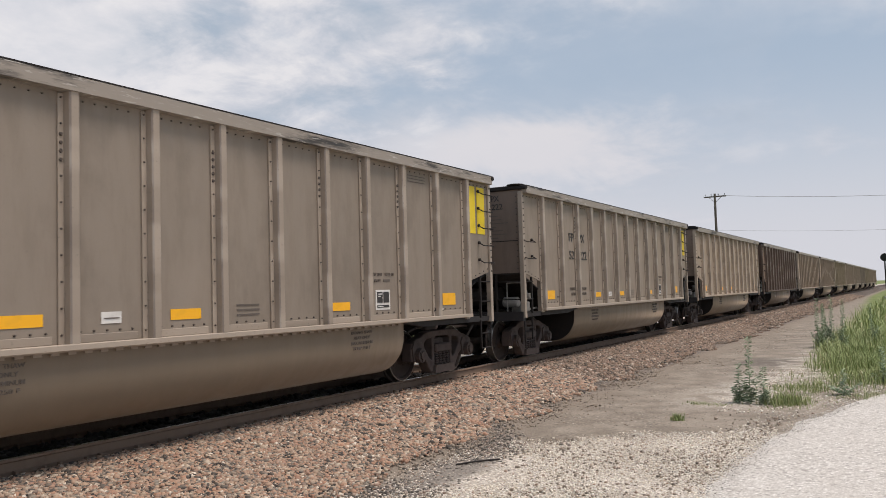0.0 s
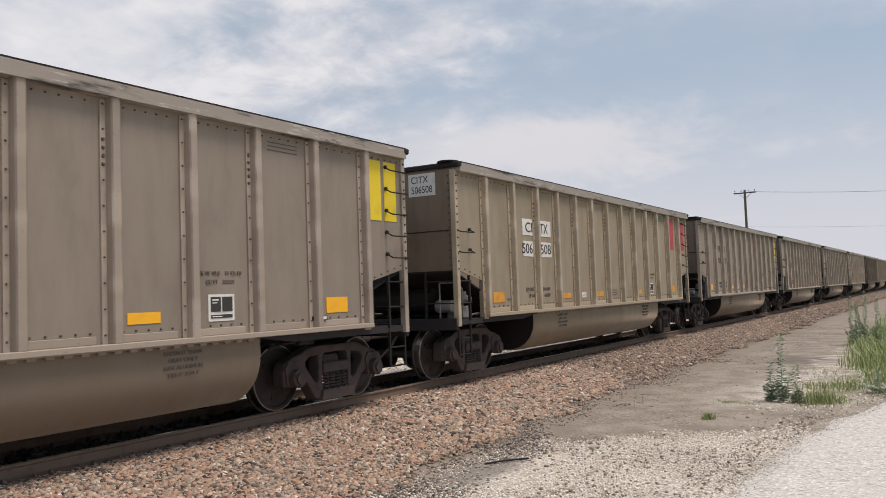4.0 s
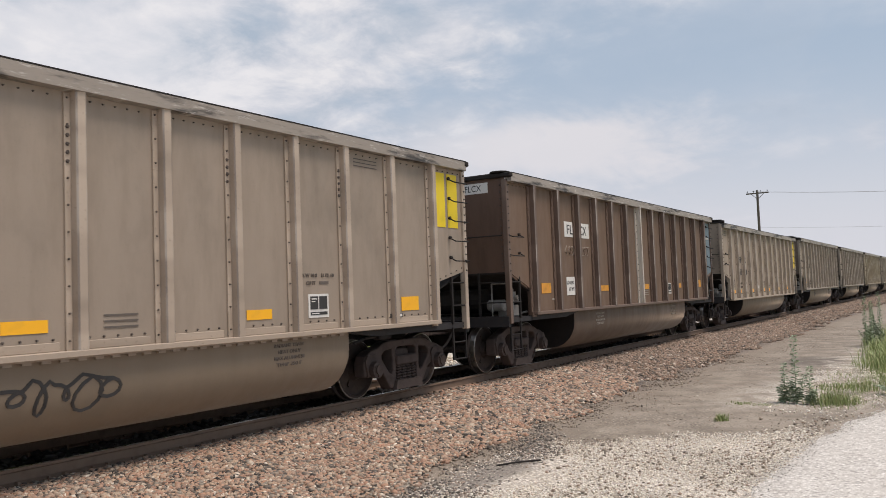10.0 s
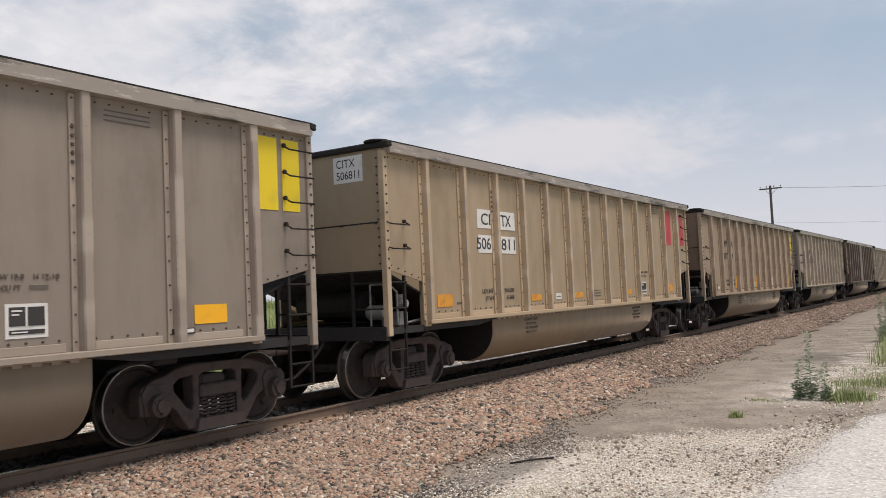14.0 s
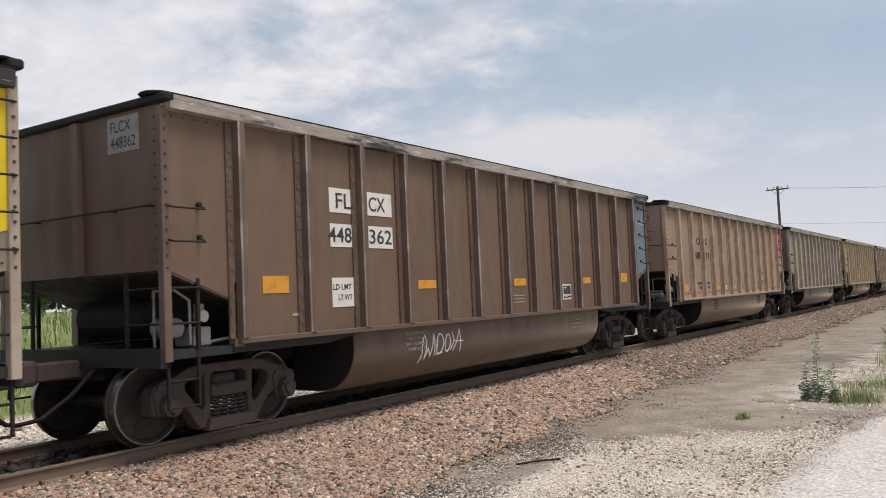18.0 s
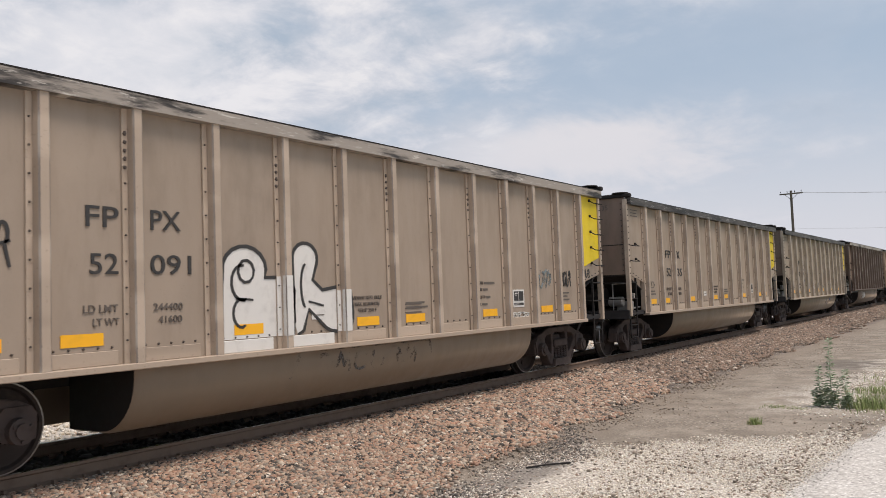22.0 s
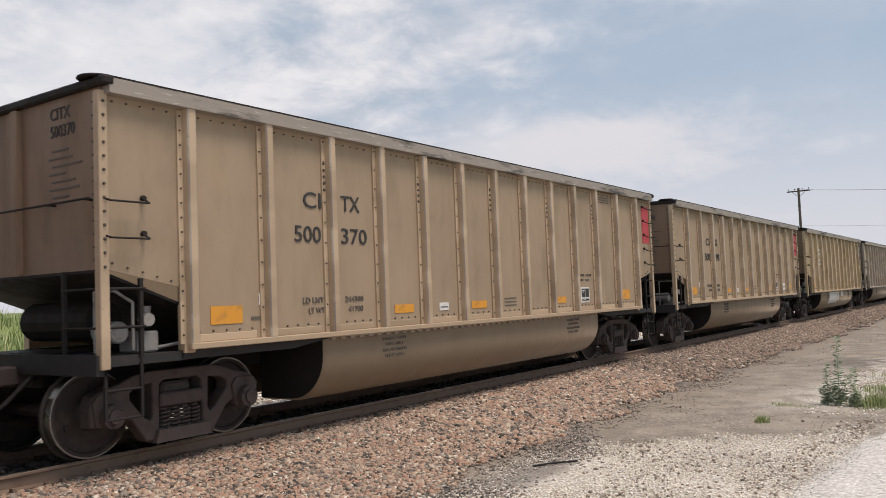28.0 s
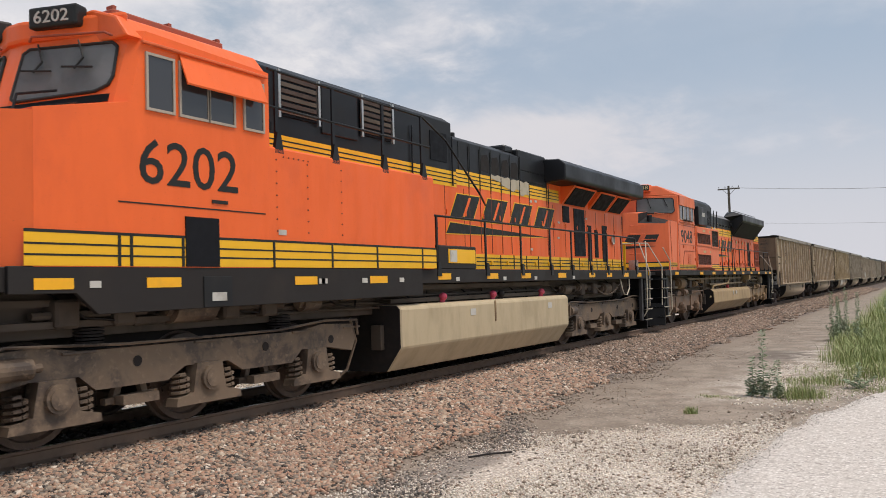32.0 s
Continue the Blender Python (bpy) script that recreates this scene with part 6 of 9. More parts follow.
def fuel_tank(parent, mat, y0, y1, prof):
    t = part("fuel_tank", bev(slab(B(), [(x, z) for x, z in prof] + [(-x, z) for x, z in prof[::-1]], "y", y0, y1), 0.02), mat, parent, "dust-covered fuel tank")
    for e, y in ((-1, y0), (1, y1)):
        shape(t, "tank_end", SOOT, [(x * 0.985, z) for x, z in prof] + [(-x * 0.985, z) for x, z in prof[::-1]], "y", y, y + e * 0.012)
        block(t, "tank_bracket", UNDER, 1.0, 1.2, y, y + e * 0.10, 0.55, 0.95, 0.01)
    return t


def window(parent, s, x, y0, y1, z0, z1, frame_mat):
    w = block(parent, "window", GLASS, s * x, s * (x + 0.012), y0, y1, z0, z1, 0, "dark cab side window")
    for a, b, c, d in ((y0 - 0.03, y0, z0 - 0.03, z1 + 0.03), (y1, y1 + 0.03, z0 - 0.03, z1 + 0.03), (y0, y1, z0 - 0.03, z0), (y0, y1, z1, z1 + 0.03)):
        block(w, "window_frame", frame_mat, s * x, s * (x + 0.025), a, b, c, d, 0)


def undergear(parent, sill, pale):
    """Pipes, ledges and boxes under the frame."""
    block(parent, "centre_sill", SOOT, -0.7, 0.7, -10.0, 10.0, 0.84, 1.60, 0)
    for s in (-1, 1):
        block(parent, "frame_web", UNDER if pale is GEARGREY else WEB, s * 0.75, s * 0.98, -10.2, 10.2, 1.12, sill, 0.01)
        if pale is not GEARGREY:
            block(parent, "compartment_wall", WEB, s * 1.0, s * 1.13, -3.6, 3.9, 1.13, sill, 0.006, "dusty tan wall above the tank")
            for k in range(9):
                block(parent, "wall_rib", WEB, s * 1.13, s * 1.19, -3.5 + 0.9 * k, -3.45 + 0.9 * k, 1.13, sill, 0.004)
        for y0, y1, z, x in ((-10.0, -7.3, 1.30, 1.16), (-6.3, 3.4, 1.58, 1.22), (-3.2, 3.3, 1.36, 1.30), (4.2, 9.6, 1.46, 1.14), (-9.9, -5.4, 1.52, 1.10)):
            bm = slab(B(), [(s * 0.96, z), (s * x, z), (s * x, z - 0.07), (s * (x - 0.015), z - 0.07), (s * (x - 0.015), z - 0.015), (s * 0.96, z - 0.015)], "y", y0, y1)
            part("angle_ledge", bm, UNDER if pale is GEARGREY else LEDGE, parent)
        for y0, l, r, z in ((-7.55, 0.62, 0.20, 1.40), (-5.2, 0.34, 0.11, 1.36), (-4.3, 0.5, 0.09, 1.46), (4.4, 0.4, 0.12, 1.38)) + (((5.4, 0.5, 0.10, 1.42), (7.2, 0.45, 0.15, 1.36)) if pale is GEARGREY else ()):
            bm = rod(B(), (s * 1.12, y0, z), (s * 1.12, y0 + l, z), r, 18)
            rod(bm, (s * 1.12, y0 - 0.07, z), (s * 1.12, y0, z), r * 0.6, 12)
            rod(bm, (s * 1.12, y0 + l, z), (s * 1.12, y0 + l + 0.09, z), r * 0.45, 12)
            part("reservoir", bm, GEARGREY if pale is GEARGREY else RUNNING, parent)
        for z, x in ((1.30, 1.02), (1.40, 1.05), (1.50, 1.03), (1.22, 1.06)):
            bent_rail(parent, [(s * x, -9.2 + z, z), (s * x, -3 - z, z + 0.02), (s * (x + 0.1), -2.2, z), (s * (x + 0.1), 3.5, z), (s * x, 4.2, z - 0.03), (s * x, 9.0 - z, z)], UNDER, 0.02)
        if pale is not GEARGREY:
            bent_rail(parent, [(s * 1.34, 3.92, 0.75), (s * 1.34, 3.95, 1.10), (s * 1.30, 4.20, 1.40), (s * 1.26, 4.75, 1.54), (s * 1.24, 7.6, 1.60)], LEDGE, 0.024, "dusty air hose")
            block(parent, "filter_bracket", LEDGE, s * 1.05, s * 1.30, 8.25, 8.55, 1.22, 1.58, 0.03)
        for y in (-8.9, -8.2, -6.6, -5.9) + ((5.6, 6.5, 8.0, 8.7) if pale is GEARGREY else ()):
            bm = bev(box(B(), *sorted((s * 0.95, s * 1.22)), y - 0.14, y + 0.14, 1.22, 1.52), 0.03)
            rod(bm, (s * 1.1, y - 0.35, 1.36), (s * 1.1, y + 0.35, 1.36), 0.045, 8)
            part("valve_box", bm, UNDER, parent)
        bm = B()
        for k in range(9):
            y = -9 + k * 2.1
            pipe(bm, [(s * 1.0, y, 1.6), (s * 1.2, y + 0.3, 1.32), (s * 1.18, y + 0.8, 1.27), (s * 1.0, y + 1.1, 1.5)], 0.014, 5)
        part("cable", bm, SOOT, parent)


def ends(parent, s_len, sill):
    for e in (-1, 1):
        block(parent, "coupler", BOGIE, -0.13, 0.13, e * (s_len - 1.2), e * (s_len - 0.22), 0.78, 1.0, 0.02)
        part("coupler_knuckle", bev(box(B(), -0.16, 0.10, *sorted((e * (s_len - 0.27), e * s_len)), 0.73, 1.04), 0.05, 2), BOGIE, parent)
        bm = slab(B(), [(-1.45, e * (s_len - 0.95)), (0, e * (s_len - 0.35)), (1.45, e * (s_len - 0.95)), (1.45, e * (s_len - 1.0)), (0, e * (s_len - 0.45)), (-1.45, e * (s_len - 1.0))], "z", 0.10, 0.80)
        part("plow", bm, BLACK, parent, "black steel plow")
        block(parent, "end_plate", BLACK, -1.45, 1.45, e * (s_len - 1.08), e * (s_len - 1.0), 0.75, sill + 0.1, 0.01)
        for x in (-0.85, -0.7, -0.55, 0.55, 0.7, 0.85):
            bm = pipe(B(), [(x, e * (s_len - 1.0), 1.1), (x, e * (s_len - 0.72), 0.95), (x, e * (s_len - 0.66), 0.45)], 0.026)
            part("air_hose", bm, SOOT, parent)
        bm = pipe(B(), [(0.5, e * (s_len - 0.99), 1.45), (0.6, e * (s_len - 0.6), 1.1), (0.3, e * (s_len - 0.1), 0.92)], 0.03)
        part("jumper_cable", bm, SOOT, parent)


def loco_a(y):
    """Orange six-axle diesel with flared radiator and a wide nose, number 9048."""
    t = thing("locomotive", "weathered orange diesel locomotive with black roof and yellow stripes", "locomotive", "locomotives")
    block(t, "frame", FRAME, -1.53, 1.53, -10.35, 10.35, 1.68, 1.85, 0.01)
    undergear(t, 1.68, TANK)
    ends(t, 11.3, 1.7)
    for e in (-1, 1):
        six_wheel_bogie(t, e * 7.2, 1, RUNNING if e > 0 else RUNBROWN)
        for s in (-1, 1):
            steps(t, 9.95 if e > 0 else -9.77, e, s)
            if e > 0:
                bent_rail(t, [(s * 1.50, 10.02, 0.72), (s * 1.56, 10.02, 0.90), (s * 1.56, 10.02, 1.92), (s * 1.49, 9.66, 2.60)], HANDWHITE, 0.018, "cream grab rail")
                bent_rail(t, [(s * 1.42, 10.78, 0.92), (s * 1.46, 10.78, 1.02), (s * 1.46, 10.78, 1.98), (s * 0.9, 10.95, 2.72), (s * 0.4, 10.97, 2.74)], HANDWHITE, 0.018, "cream grab rail")
            else:
                bent_rail(t, [(s * 1.44, -9.83, 0.42), (s * 1.55, -9.83, 0.60), (s * 1.56, -9.86, 2.15), (s * 1.45, -10.27, 2.58)], HANDWHITE, 0.018, "cream grab rail")
                bent_rail(t, [(s * 1.42, -10.50, 0.75), (s * 1.46, -10.50, 1.95), (s * 1.1, -10.76, 2.72), (s * 0.55, -10.95, 2.74)], HANDWHITE, 0.018, "cream grab rail")
        bm = box(B(), -1.2, 1.2, *sorted((e * 10.1, e * 10.95)), 1.70, 1.80)
        part("porch", bm, FRAME, t)
        block(t, "porch_edge", GOLD, -1.2, 1.2, e * 10.95, e * 10.98, 1.70, 1.82, 0, "yellow porch edge")
        pm = GOLD if e < 0 else BLACK
        bent_rail(t, [(-0.45, e * 10.9, 1.8), (-0.45, e * 10.9, 2.74), (0.42, e * 10.9, 2.76), (0.62, e * 10.9, 2.70)], pm, 0.03, "porch rail loop")
        block(t, "porch_post", pm, 0.34, 0.42, e * 10.87, e * 10.92, 1.8, 2.74, 0.008)
    fuel_tank(t, TANK, -3.65, 3.75, [(1.42, 1.12), (1.53, 1.02), (1.55, 0.60), (1.12, 0.22)])
    # nose and cab
    body = B()
    for s in (-1, 1):
        p = {k: body.verts.new((s * x, yy, z)) for k, (x, yy, z) in dict(
            a=(0.0, -10.5, 1.86), b=(0.2, -10.5, 1.86), c=(1.5, -9.69, 1.86), d=(1.5, -8.6, 1.86), e=(0.0, -10.308, 3.78), f=(0.2, -10.308, 3.78), g=(0.62, -10.049, 3.75),
            h=(0.62, -10.081, 3.43), i=(1.37, -9.617, 3.40), j=(1.46, -9.551, 3.50), k=(1.5, -8.6, 3.50), l=(0.62, -8.95, 3.88), m=(0.0, -8.95, 3.88)).items()}
        for face in ("abfe", "bcjihgf", "cdkj", "efglm"):
            body.faces.new([p[k] for k in face])
    bmesh.ops.remove_doubles(body, verts=body.verts[:], dist=0.001)
    bmesh.ops.recalc_face_normals(body, faces=body.faces[:])
    part("nose", body, SUNNED, t)
    for s in (-1, 1):                  # sunken black decks either side of the raised nose
        bm = B()
        q = [bm.verts.new((s * x, yy, z)) for x, yy, z in ((0.62, -10.045, 3.75), (0.62, -10.078, 3.43), (1.37, -9.613, 3.40), (1.46, -9.548, 3.50), (1.5, -8.6, 3.50), (0.62, -8.95, 3.74), (0.62, -8.95, 3.88))]
        for face in ((0, 1, 5, 6), (1, 2, 5), (2, 4, 5), (2, 3, 4)):
            bm.faces.new([q[k] for k in face])
        bmesh.ops.recalc_face_normals(bm, faces=bm.faces[:])
        part("nose_deck", bm, DECK, t, "dull dark sunken nose deck")
        part("deck_vent", bev(rod(B(), (s * 0.86, -9.62, 3.42), (s * 0.86, -9.62, 3.70), 0.09, 12), 0.01), BLACK, t)
    def front(z):
        """Plan of the cab front at a height: a shallow wedge raked back."""
        r = (z - 3.5) * 0.12
        return [(-1.53, -6.28), (-1.53, -8.58 + r), (-0.22, -9.22 + r), (0.22, -9.22 + r), (1.53, -8.58 + r), (1.53, -6.28)]
    def prism(name, lo, hi, z0, z1, mat, soft=0.02, label=""):
        bm = B()
        u = [bm.verts.new((x, yy, z0)) for x, yy in lo]
        v = [bm.verts.new((x, yy, z1)) for x, yy in hi]
        for i in range(len(lo)):
            bm.faces.new((u[i], u[(i + 1) % len(lo)], v[(i + 1) % len(lo)], v[i]))
        bm.faces.new(u[::-1])
        bm.faces.new(v)
        bmesh.ops.recalc_face_normals(bm, faces=bm.faces[:])
        return part(name, bev(bm, soft, 2) if soft else bm, mat, t, label)
    prism("cab", front(1.86), front(4.42), 1.86, 4.42, SUNNED)
    prism("cab_roof", front(4.42), [(-0.9, -6.28), (-0.9, -8.70), (-0.2, -9.02), (0.2, -9.02), (0.9, -8.70), (0.9, -6.28)], 4.422, 4.76, SUNNED)
    prism("number_box", [(-0.74, -8.7), (-0.72, -9.06), (-0.24, -9.36), (0.24, -9.36), (0.72, -9.06), (0.74, -8.7)], [(-0.72, -8.7), (-0.70, -9.04), (-0.23, -9.34), (0.23, -9.34), (0.70, -9.04), (0.72, -8.7)], 4.56, 4.80, SUNNED, 0.02)
    for s in (-1, 1):
        def pane(u, z, d):
            """A point on one slanted half of the cab front: u from the middle out."""
            r = (z - 3.5) * 0.12
            return (s * (0.22 + 1.31 * u + 0.44 * d), -9.22 + r + 0.64 * u - 0.9 * d, z)
        bm = B()
        c = [(0.05, 3.88), (0.10, 3.83), (0.86, 3.80), (0.92, 3.86), (0.90, 4.27), (0.85, 4.32), (0.12, 4.33), (0.06, 4.28)]
        vs = [bm.verts.new(pane(u, z, 0.012)) for u, z in c]
        bm.faces.new(vs)
        bmesh.ops.solidify(bm, geom=bm.faces[:], thickness=0.008)
        ws = part("windshield", bm, SKYGLASS, t, "grey windshield pane with sky reflection painted in")
        bm = B()
        for p, q in zip(c, c[1:] + c[:1]):
            rod(bm, pane(*p, 0.012), pane(*q, 0.012), 0.016, 6)
        part("gasket", bm, LOGO, ws)
        bm = B()
        pipe(bm, [pane(0.30, 4.34, 0.02), pane(0.34, 4.12, 0.03), pane(0.38, 3.98, 0.03)], 0.012)
        part("wiper", bm, LOGO, ws)
        bm = B()
        pipe(bm, [pane(0.66, 4.34, 0.02), pane(0.72, 4.14, 0.03), pane(0.76, 4.02, 0.03)], 0.012)
        part("wiper", bm, LOGO, ws)
        m = Matrix.Translation((s * 0.49, -9.195, 4.685)) @ Matrix.Rotation(s * math.atan2(0.30, 0.50), 4, "Z")
        part("number_board", bev(box(B(), -0.27, 0.27, -0.03, 0.02, -0.09, 0.09, m), 0.012), LOGO, t, "black number board")
        bent_rail(t, [(s * 1.0, -9.5, 3.66), (s * 1.0, -9.5, 3.78), (s * 1.36, -9.15, 3.72), (s * 1.36, -9.15, 3.60)], SUNNED, 0.014)
        for yy, w in ((-8.32, 0.36), (-7.86, 0.40), (-7.42, 0.37), (-6.86, 0.35)):
            window(t, s, 1.53, yy, yy + w, 3.62, 4.08, CREAM)
        block(t, "window_visor", SUNNED, s * 1.53, s * 1.575, -8.42, -6.34, 4.07, 4.42, 0.012)
        block(t, "window_pillar", CREAM, s * 1.53, s * 1.556, -7.96, -7.88, 3.62, 4.07, 0)
        block(t, "window_ledge", LOGO, s * 1.53, s * 1.63, -7.95, -6.98, 3.575, 3.605, 0.005)
        shape(t, "window_sill_rib", SUNNED, [(-8.4, 3.50), (-6.3, 3.50), (-6.3, 3.54), (-8.4, 3.54)], "x", s * 1.53, s * 1.555)
        bm = B()
        pipe(bm, [(s * 1.535, -8.2, 1.92), (s * 1.535, -7.9, 2.52), (s * 1.535, -6.28, 2.55)], 0.010)
        part("panel_seam", bm, SEAM, t)
        for k in range(5):
            block(t, "louver", SUNNED, s * 1.53, s * 1.55, -7.45, -7.0, 2.10 + k * 0.07, 2.13 + k * 0.07, 0)
        bm = B()
        pipe(bm, [(s * 1.503, -9.42, 1.9), (s * 1.49, -9.42, 3.46)], 0.007)
        part("door_seam", bm, SEAM, t)
        for u, z in ((0.16, 3.35), (0.16, 3.08), (0.40, 2.88), (0.16, 2.72), (0.16, 2.42)):
            pts = [(s * (0.2 + 1.28 * v + 0.53 * d), -10.5 + 0.1 * (z - 1.86) + 0.797 * v - 0.85 * d, z) for v, d in ((u, -0.02), (u, 0.06), (u + 0.30, 0.06), (u + 0.30, -0.02))]
            bent_rail(t, pts, SUNNED, 0.012)
    block(t, "headlight_box", LOGO, -0.15, 0.17, -10.385, -10.27, 3.06, 3.66, 0.02)
    for z in (3.24, 3.48):
        bm = rod(B(), (0.02, -10.41, z), (0.02, -10.36, z), 0.085, 16)
        part("headlight", bm, LENS, t)
    for s in (-1, 1):
        bm = rod(B(), (s * 0.62, -10.93, 2.05), (s * 0.62, -10.8, 2.05), 0.11, 16)
        box(bm, s * 0.62 - 0.14, s * 0.62 + 0.14, -10.82, -10.7, 1.82, 2.2)
        part("ditch_light", bm, LENS, t)
        # nose stripes and emblem on the slanted front sheets
        def sheet(name, mat, pts, d=0.008, label=""):
            """A painted shape on the slanted nose sheet: outline in (share out from the middle, height)."""
            bm = B()
            rings = [[bm.verts.new((s * (0.2 + 1.29 * u + 0.53 * e), -10.5 + 0.1 * (z - 1.86) + 0.8037 * u - 0.85 * e, z)) for u, z in pts] for e in (0.001, d)]
            k = len(pts)
            for i in range(k):
                bm.faces.new((rings[0][i], rings[0][(i + 1) % k], rings[1][(i + 1) % k], rings[1][i]))
            bm.faces.new(rings[1])
            bmesh.ops.recalc_face_normals(bm, faces=bm.faces[:])
            return part(name, bm, mat, t, label)
        for mat, z0, z1 in ((GOLD, 1.98, 2.10), (LOGO, 2.10, 2.14), (LOGO, 1.88, 1.98)):
            sheet("stripe", mat, [(0.02, z0), (0.98, z0), (0.98, z1), (0.02, z1)])
        for u in (0.02, 0.42):
            sheet("emblem", LOGO, [(u, 2.80), (u + 0.28, 2.80), (u + 0.36, 3.04), (u + 0.08, 3.04)], 0.01, "black slanted emblem shape")
        sheet("emblem", LOGO, [(0.0, 2.58), (0.72, 2.66), (0.02, 2.68)], 0.01, "long black wedge")
        stripes(t, s, 1.532, -8.6, -6.30, 1.90, 2.05, 2, mat=DULLGOLD)
        stripes(t, s, 1.503, -9.66, -8.6, 1.96, 2.11, 2, mat=DULLGOLD)
        # joints of the cab panels
        for y0, y1, z0, z1 in ((-8.56, -6.3, 3.40, 3.412), (-8.50, -6.3, 4.405, 4.42), (-6.315, -6.30, 2.08, 4.40), (-8.575, -8.56, 2.08, 3.50), (-8.5, -6.3, 2.74, 2.748)):
            block(t, "panel_joint", GRILLE, s * 1.53, s * 1.536, y0, y1, z0, z1, 0)
        for yy, z in ((-8.0, 2.62), (-6.6, 2.62), (-6.45, 3.1), (-6.45, 2.2)):
            block(t, "hinge", SUNNED, s * 1.53, s * 1.56, yy, yy + 0.03, z, z + 0.09, 0)
    for tx, m in (("9048", 1),):
        write(t, tx, LOGO, 1.532, -8.25, 2.81, 0.44, 1.53, "black cab number")
        nb = write(t, tx, BEIGE, 0, 0, 0, 0.13, 0.46)
        nb.matrix_basis = Matrix.Translation((0.49, -9.195, 4.62)) @ Matrix.Rotation(math.atan2(0.30, 0.50), 4, "Z") @ Matrix.Translation((-0.23, -0.034, 0)) @ Matrix.Rotation(radians(-90), 4, "Z")
    block(t, "roof_hatch", SUNNED, -0.6, 0.75, -8.2, -7.5, 4.76, 4.83, 0.02)
    # body behind the cab
    part("electrical_hood", bev(slab(B(), [(-1.28, 3.5), (-1.28, 4.46), (-1.1, 4.61), (1.1, 4.61), (1.28, 4.46), (1.28, 3.5)], "y", -6.28, -2.55), 0.015), BLACK, t)
    block(t, "lower_body", ORANGE, -1.28, 1.28, -6.28, -2.1, 1.86, 3.5, 0.01)
    for s in (-1, 1):
        stripes(t, s, 1.281, -6.28, -2.1, 3.44, 3.54, 0)
        cab = block(t, "inverter_cabinet", SUNNED, s * 1.28, s * 1.50, -6.05, -3.65, 1.93, 3.48, 0.02)
        for z0 in (2.02, 2.80):
            block(cab, "cabinet_door", SUNNED, s * 1.50, s * 1.525, -6.0, -3.70, z0 - 0.04, z0 + 0.66, 0.008)
            gr = block(cab, "vent", VENTBROWN, s * 1.515, s * 1.53, -5.9, -3.85, z0 + 0.05, z0 + 0.42, 0, "rust-red recessed vent")
            for k in range(34):
                block(gr, "slat", VENTBROWN if k % 11 else SEAM, s * 1.53, s * 1.536, -5.88 + k * 0.0605, -5.868 + k * 0.0605, z0 + 0.06, z0 + 0.41, 0)
            block(gr, "vent_lip", SUNNED, s * 1.525, s * 1.56, -5.92, -3.82, z0 + 0.42, z0 + 0.445, 0.004)
            for yy in (-5.05, -4.0):
                block(cab, "warning_label", BEIGE, s * 1.526, s * 1.53, yy, yy + (0.42 if yy < -4.5 else 0.18), z0 + 0.49, z0 + 0.58, 0, "small pale warning label")
        gb = block(t, "fan_box", SUNNED, s * 1.28, s * 1.46, -3.62, -2.13, 1.93, 3.50, 0.012, "orange fan box with a dark grille")
        block(gb, "fan_grille", DARKMESH, s * 1.46, s * 1.464, -3.42, -2.26, 2.80, 3.42, 0)
        for k in range(27):
            block(gb, "slat", SLATS, s * 1.464, s * 1.474, -3.41 + k * 0.0425, -3.393 + k * 0.0425, 2.82, 3.40, 0)
        for a, b, z0, z1 in ((-3.50, -2.18, 3.42, 3.47), (-3.50, -2.18, 2.74, 2.80), (-3.50, -3.42, 2.80, 3.42), (-2.26, -2.18, 2.80, 3.42)):
            block(gb, "grille_frame", SUNNED, s * 1.46, s * 1.495, a, b, z0, z1, 0.006)
        block(gb, "box_stripe", GOLD, s * 1.46, s * 1.464, -3.60, -2.14, 1.95, 2.07, 0)
        block(gb, "pinstripe", LOGO, s * 1.464, s * 1.466, -3.60, -2.14, 2.0, 2.015, 0)
        block(gb, "pinstripe", LOGO, s * 1.46, s * 1.464, -3.60, -2.14, 2.085, 2.11, 0)
        block(t, "air_duct", BLACK, s * 1.28, s * 1.46, -5.3, -3.95, 3.56, 4.26, 0.02)
        block(t, "duct_label", PATCHED, s * 1.461, s * 1.465, -4.75, -4.35, 3.9, 4.05, 0)
        up = block(t, "upper_grille", DARKMESH, s * 1.28, s * 1.31, -3.8, -2.6, 3.66, 4.22, 0)
        for k in range(15):
            block(up, "slat", BLACK, s * 1.31, s * 1.33, -3.78 + k * 0.08, -3.75 + k * 0.08, 3.68, 4.2, 0)
        for yy in (-6.1, -2.2, -1.6):
            bm = pipe(B(), [(s * 1.30, yy, 3.6), (s * 1.33, yy, 4.3)], 0.02)
            part("drain_pipe", bm, BLACK, t)
    block(t, "hood_step", BLACK, -1.0, 1.0, -2.55, -1.05, 3.715, 4.54, 0.03)
    block(t, "hood_filler", ORANGE, -0.95, 0.95, -2.55, -2.1, 3.3, 3.714, 0.0)
    # engine hood
    block(t, "hood_side", ORANGE, -0.95, 0.95, -2.1, 8.6, 1.86, 3.72, 0.012)
    part("hood_top", bev(slab(B(), [(-0.95, 3.72), (-0.95, 4.17), (-0.74, 4.34), (0.74, 4.34), (0.95, 4.17), (0.95, 3.72)], "y", -1.1, 8.6), 0.01), BLACK, t)
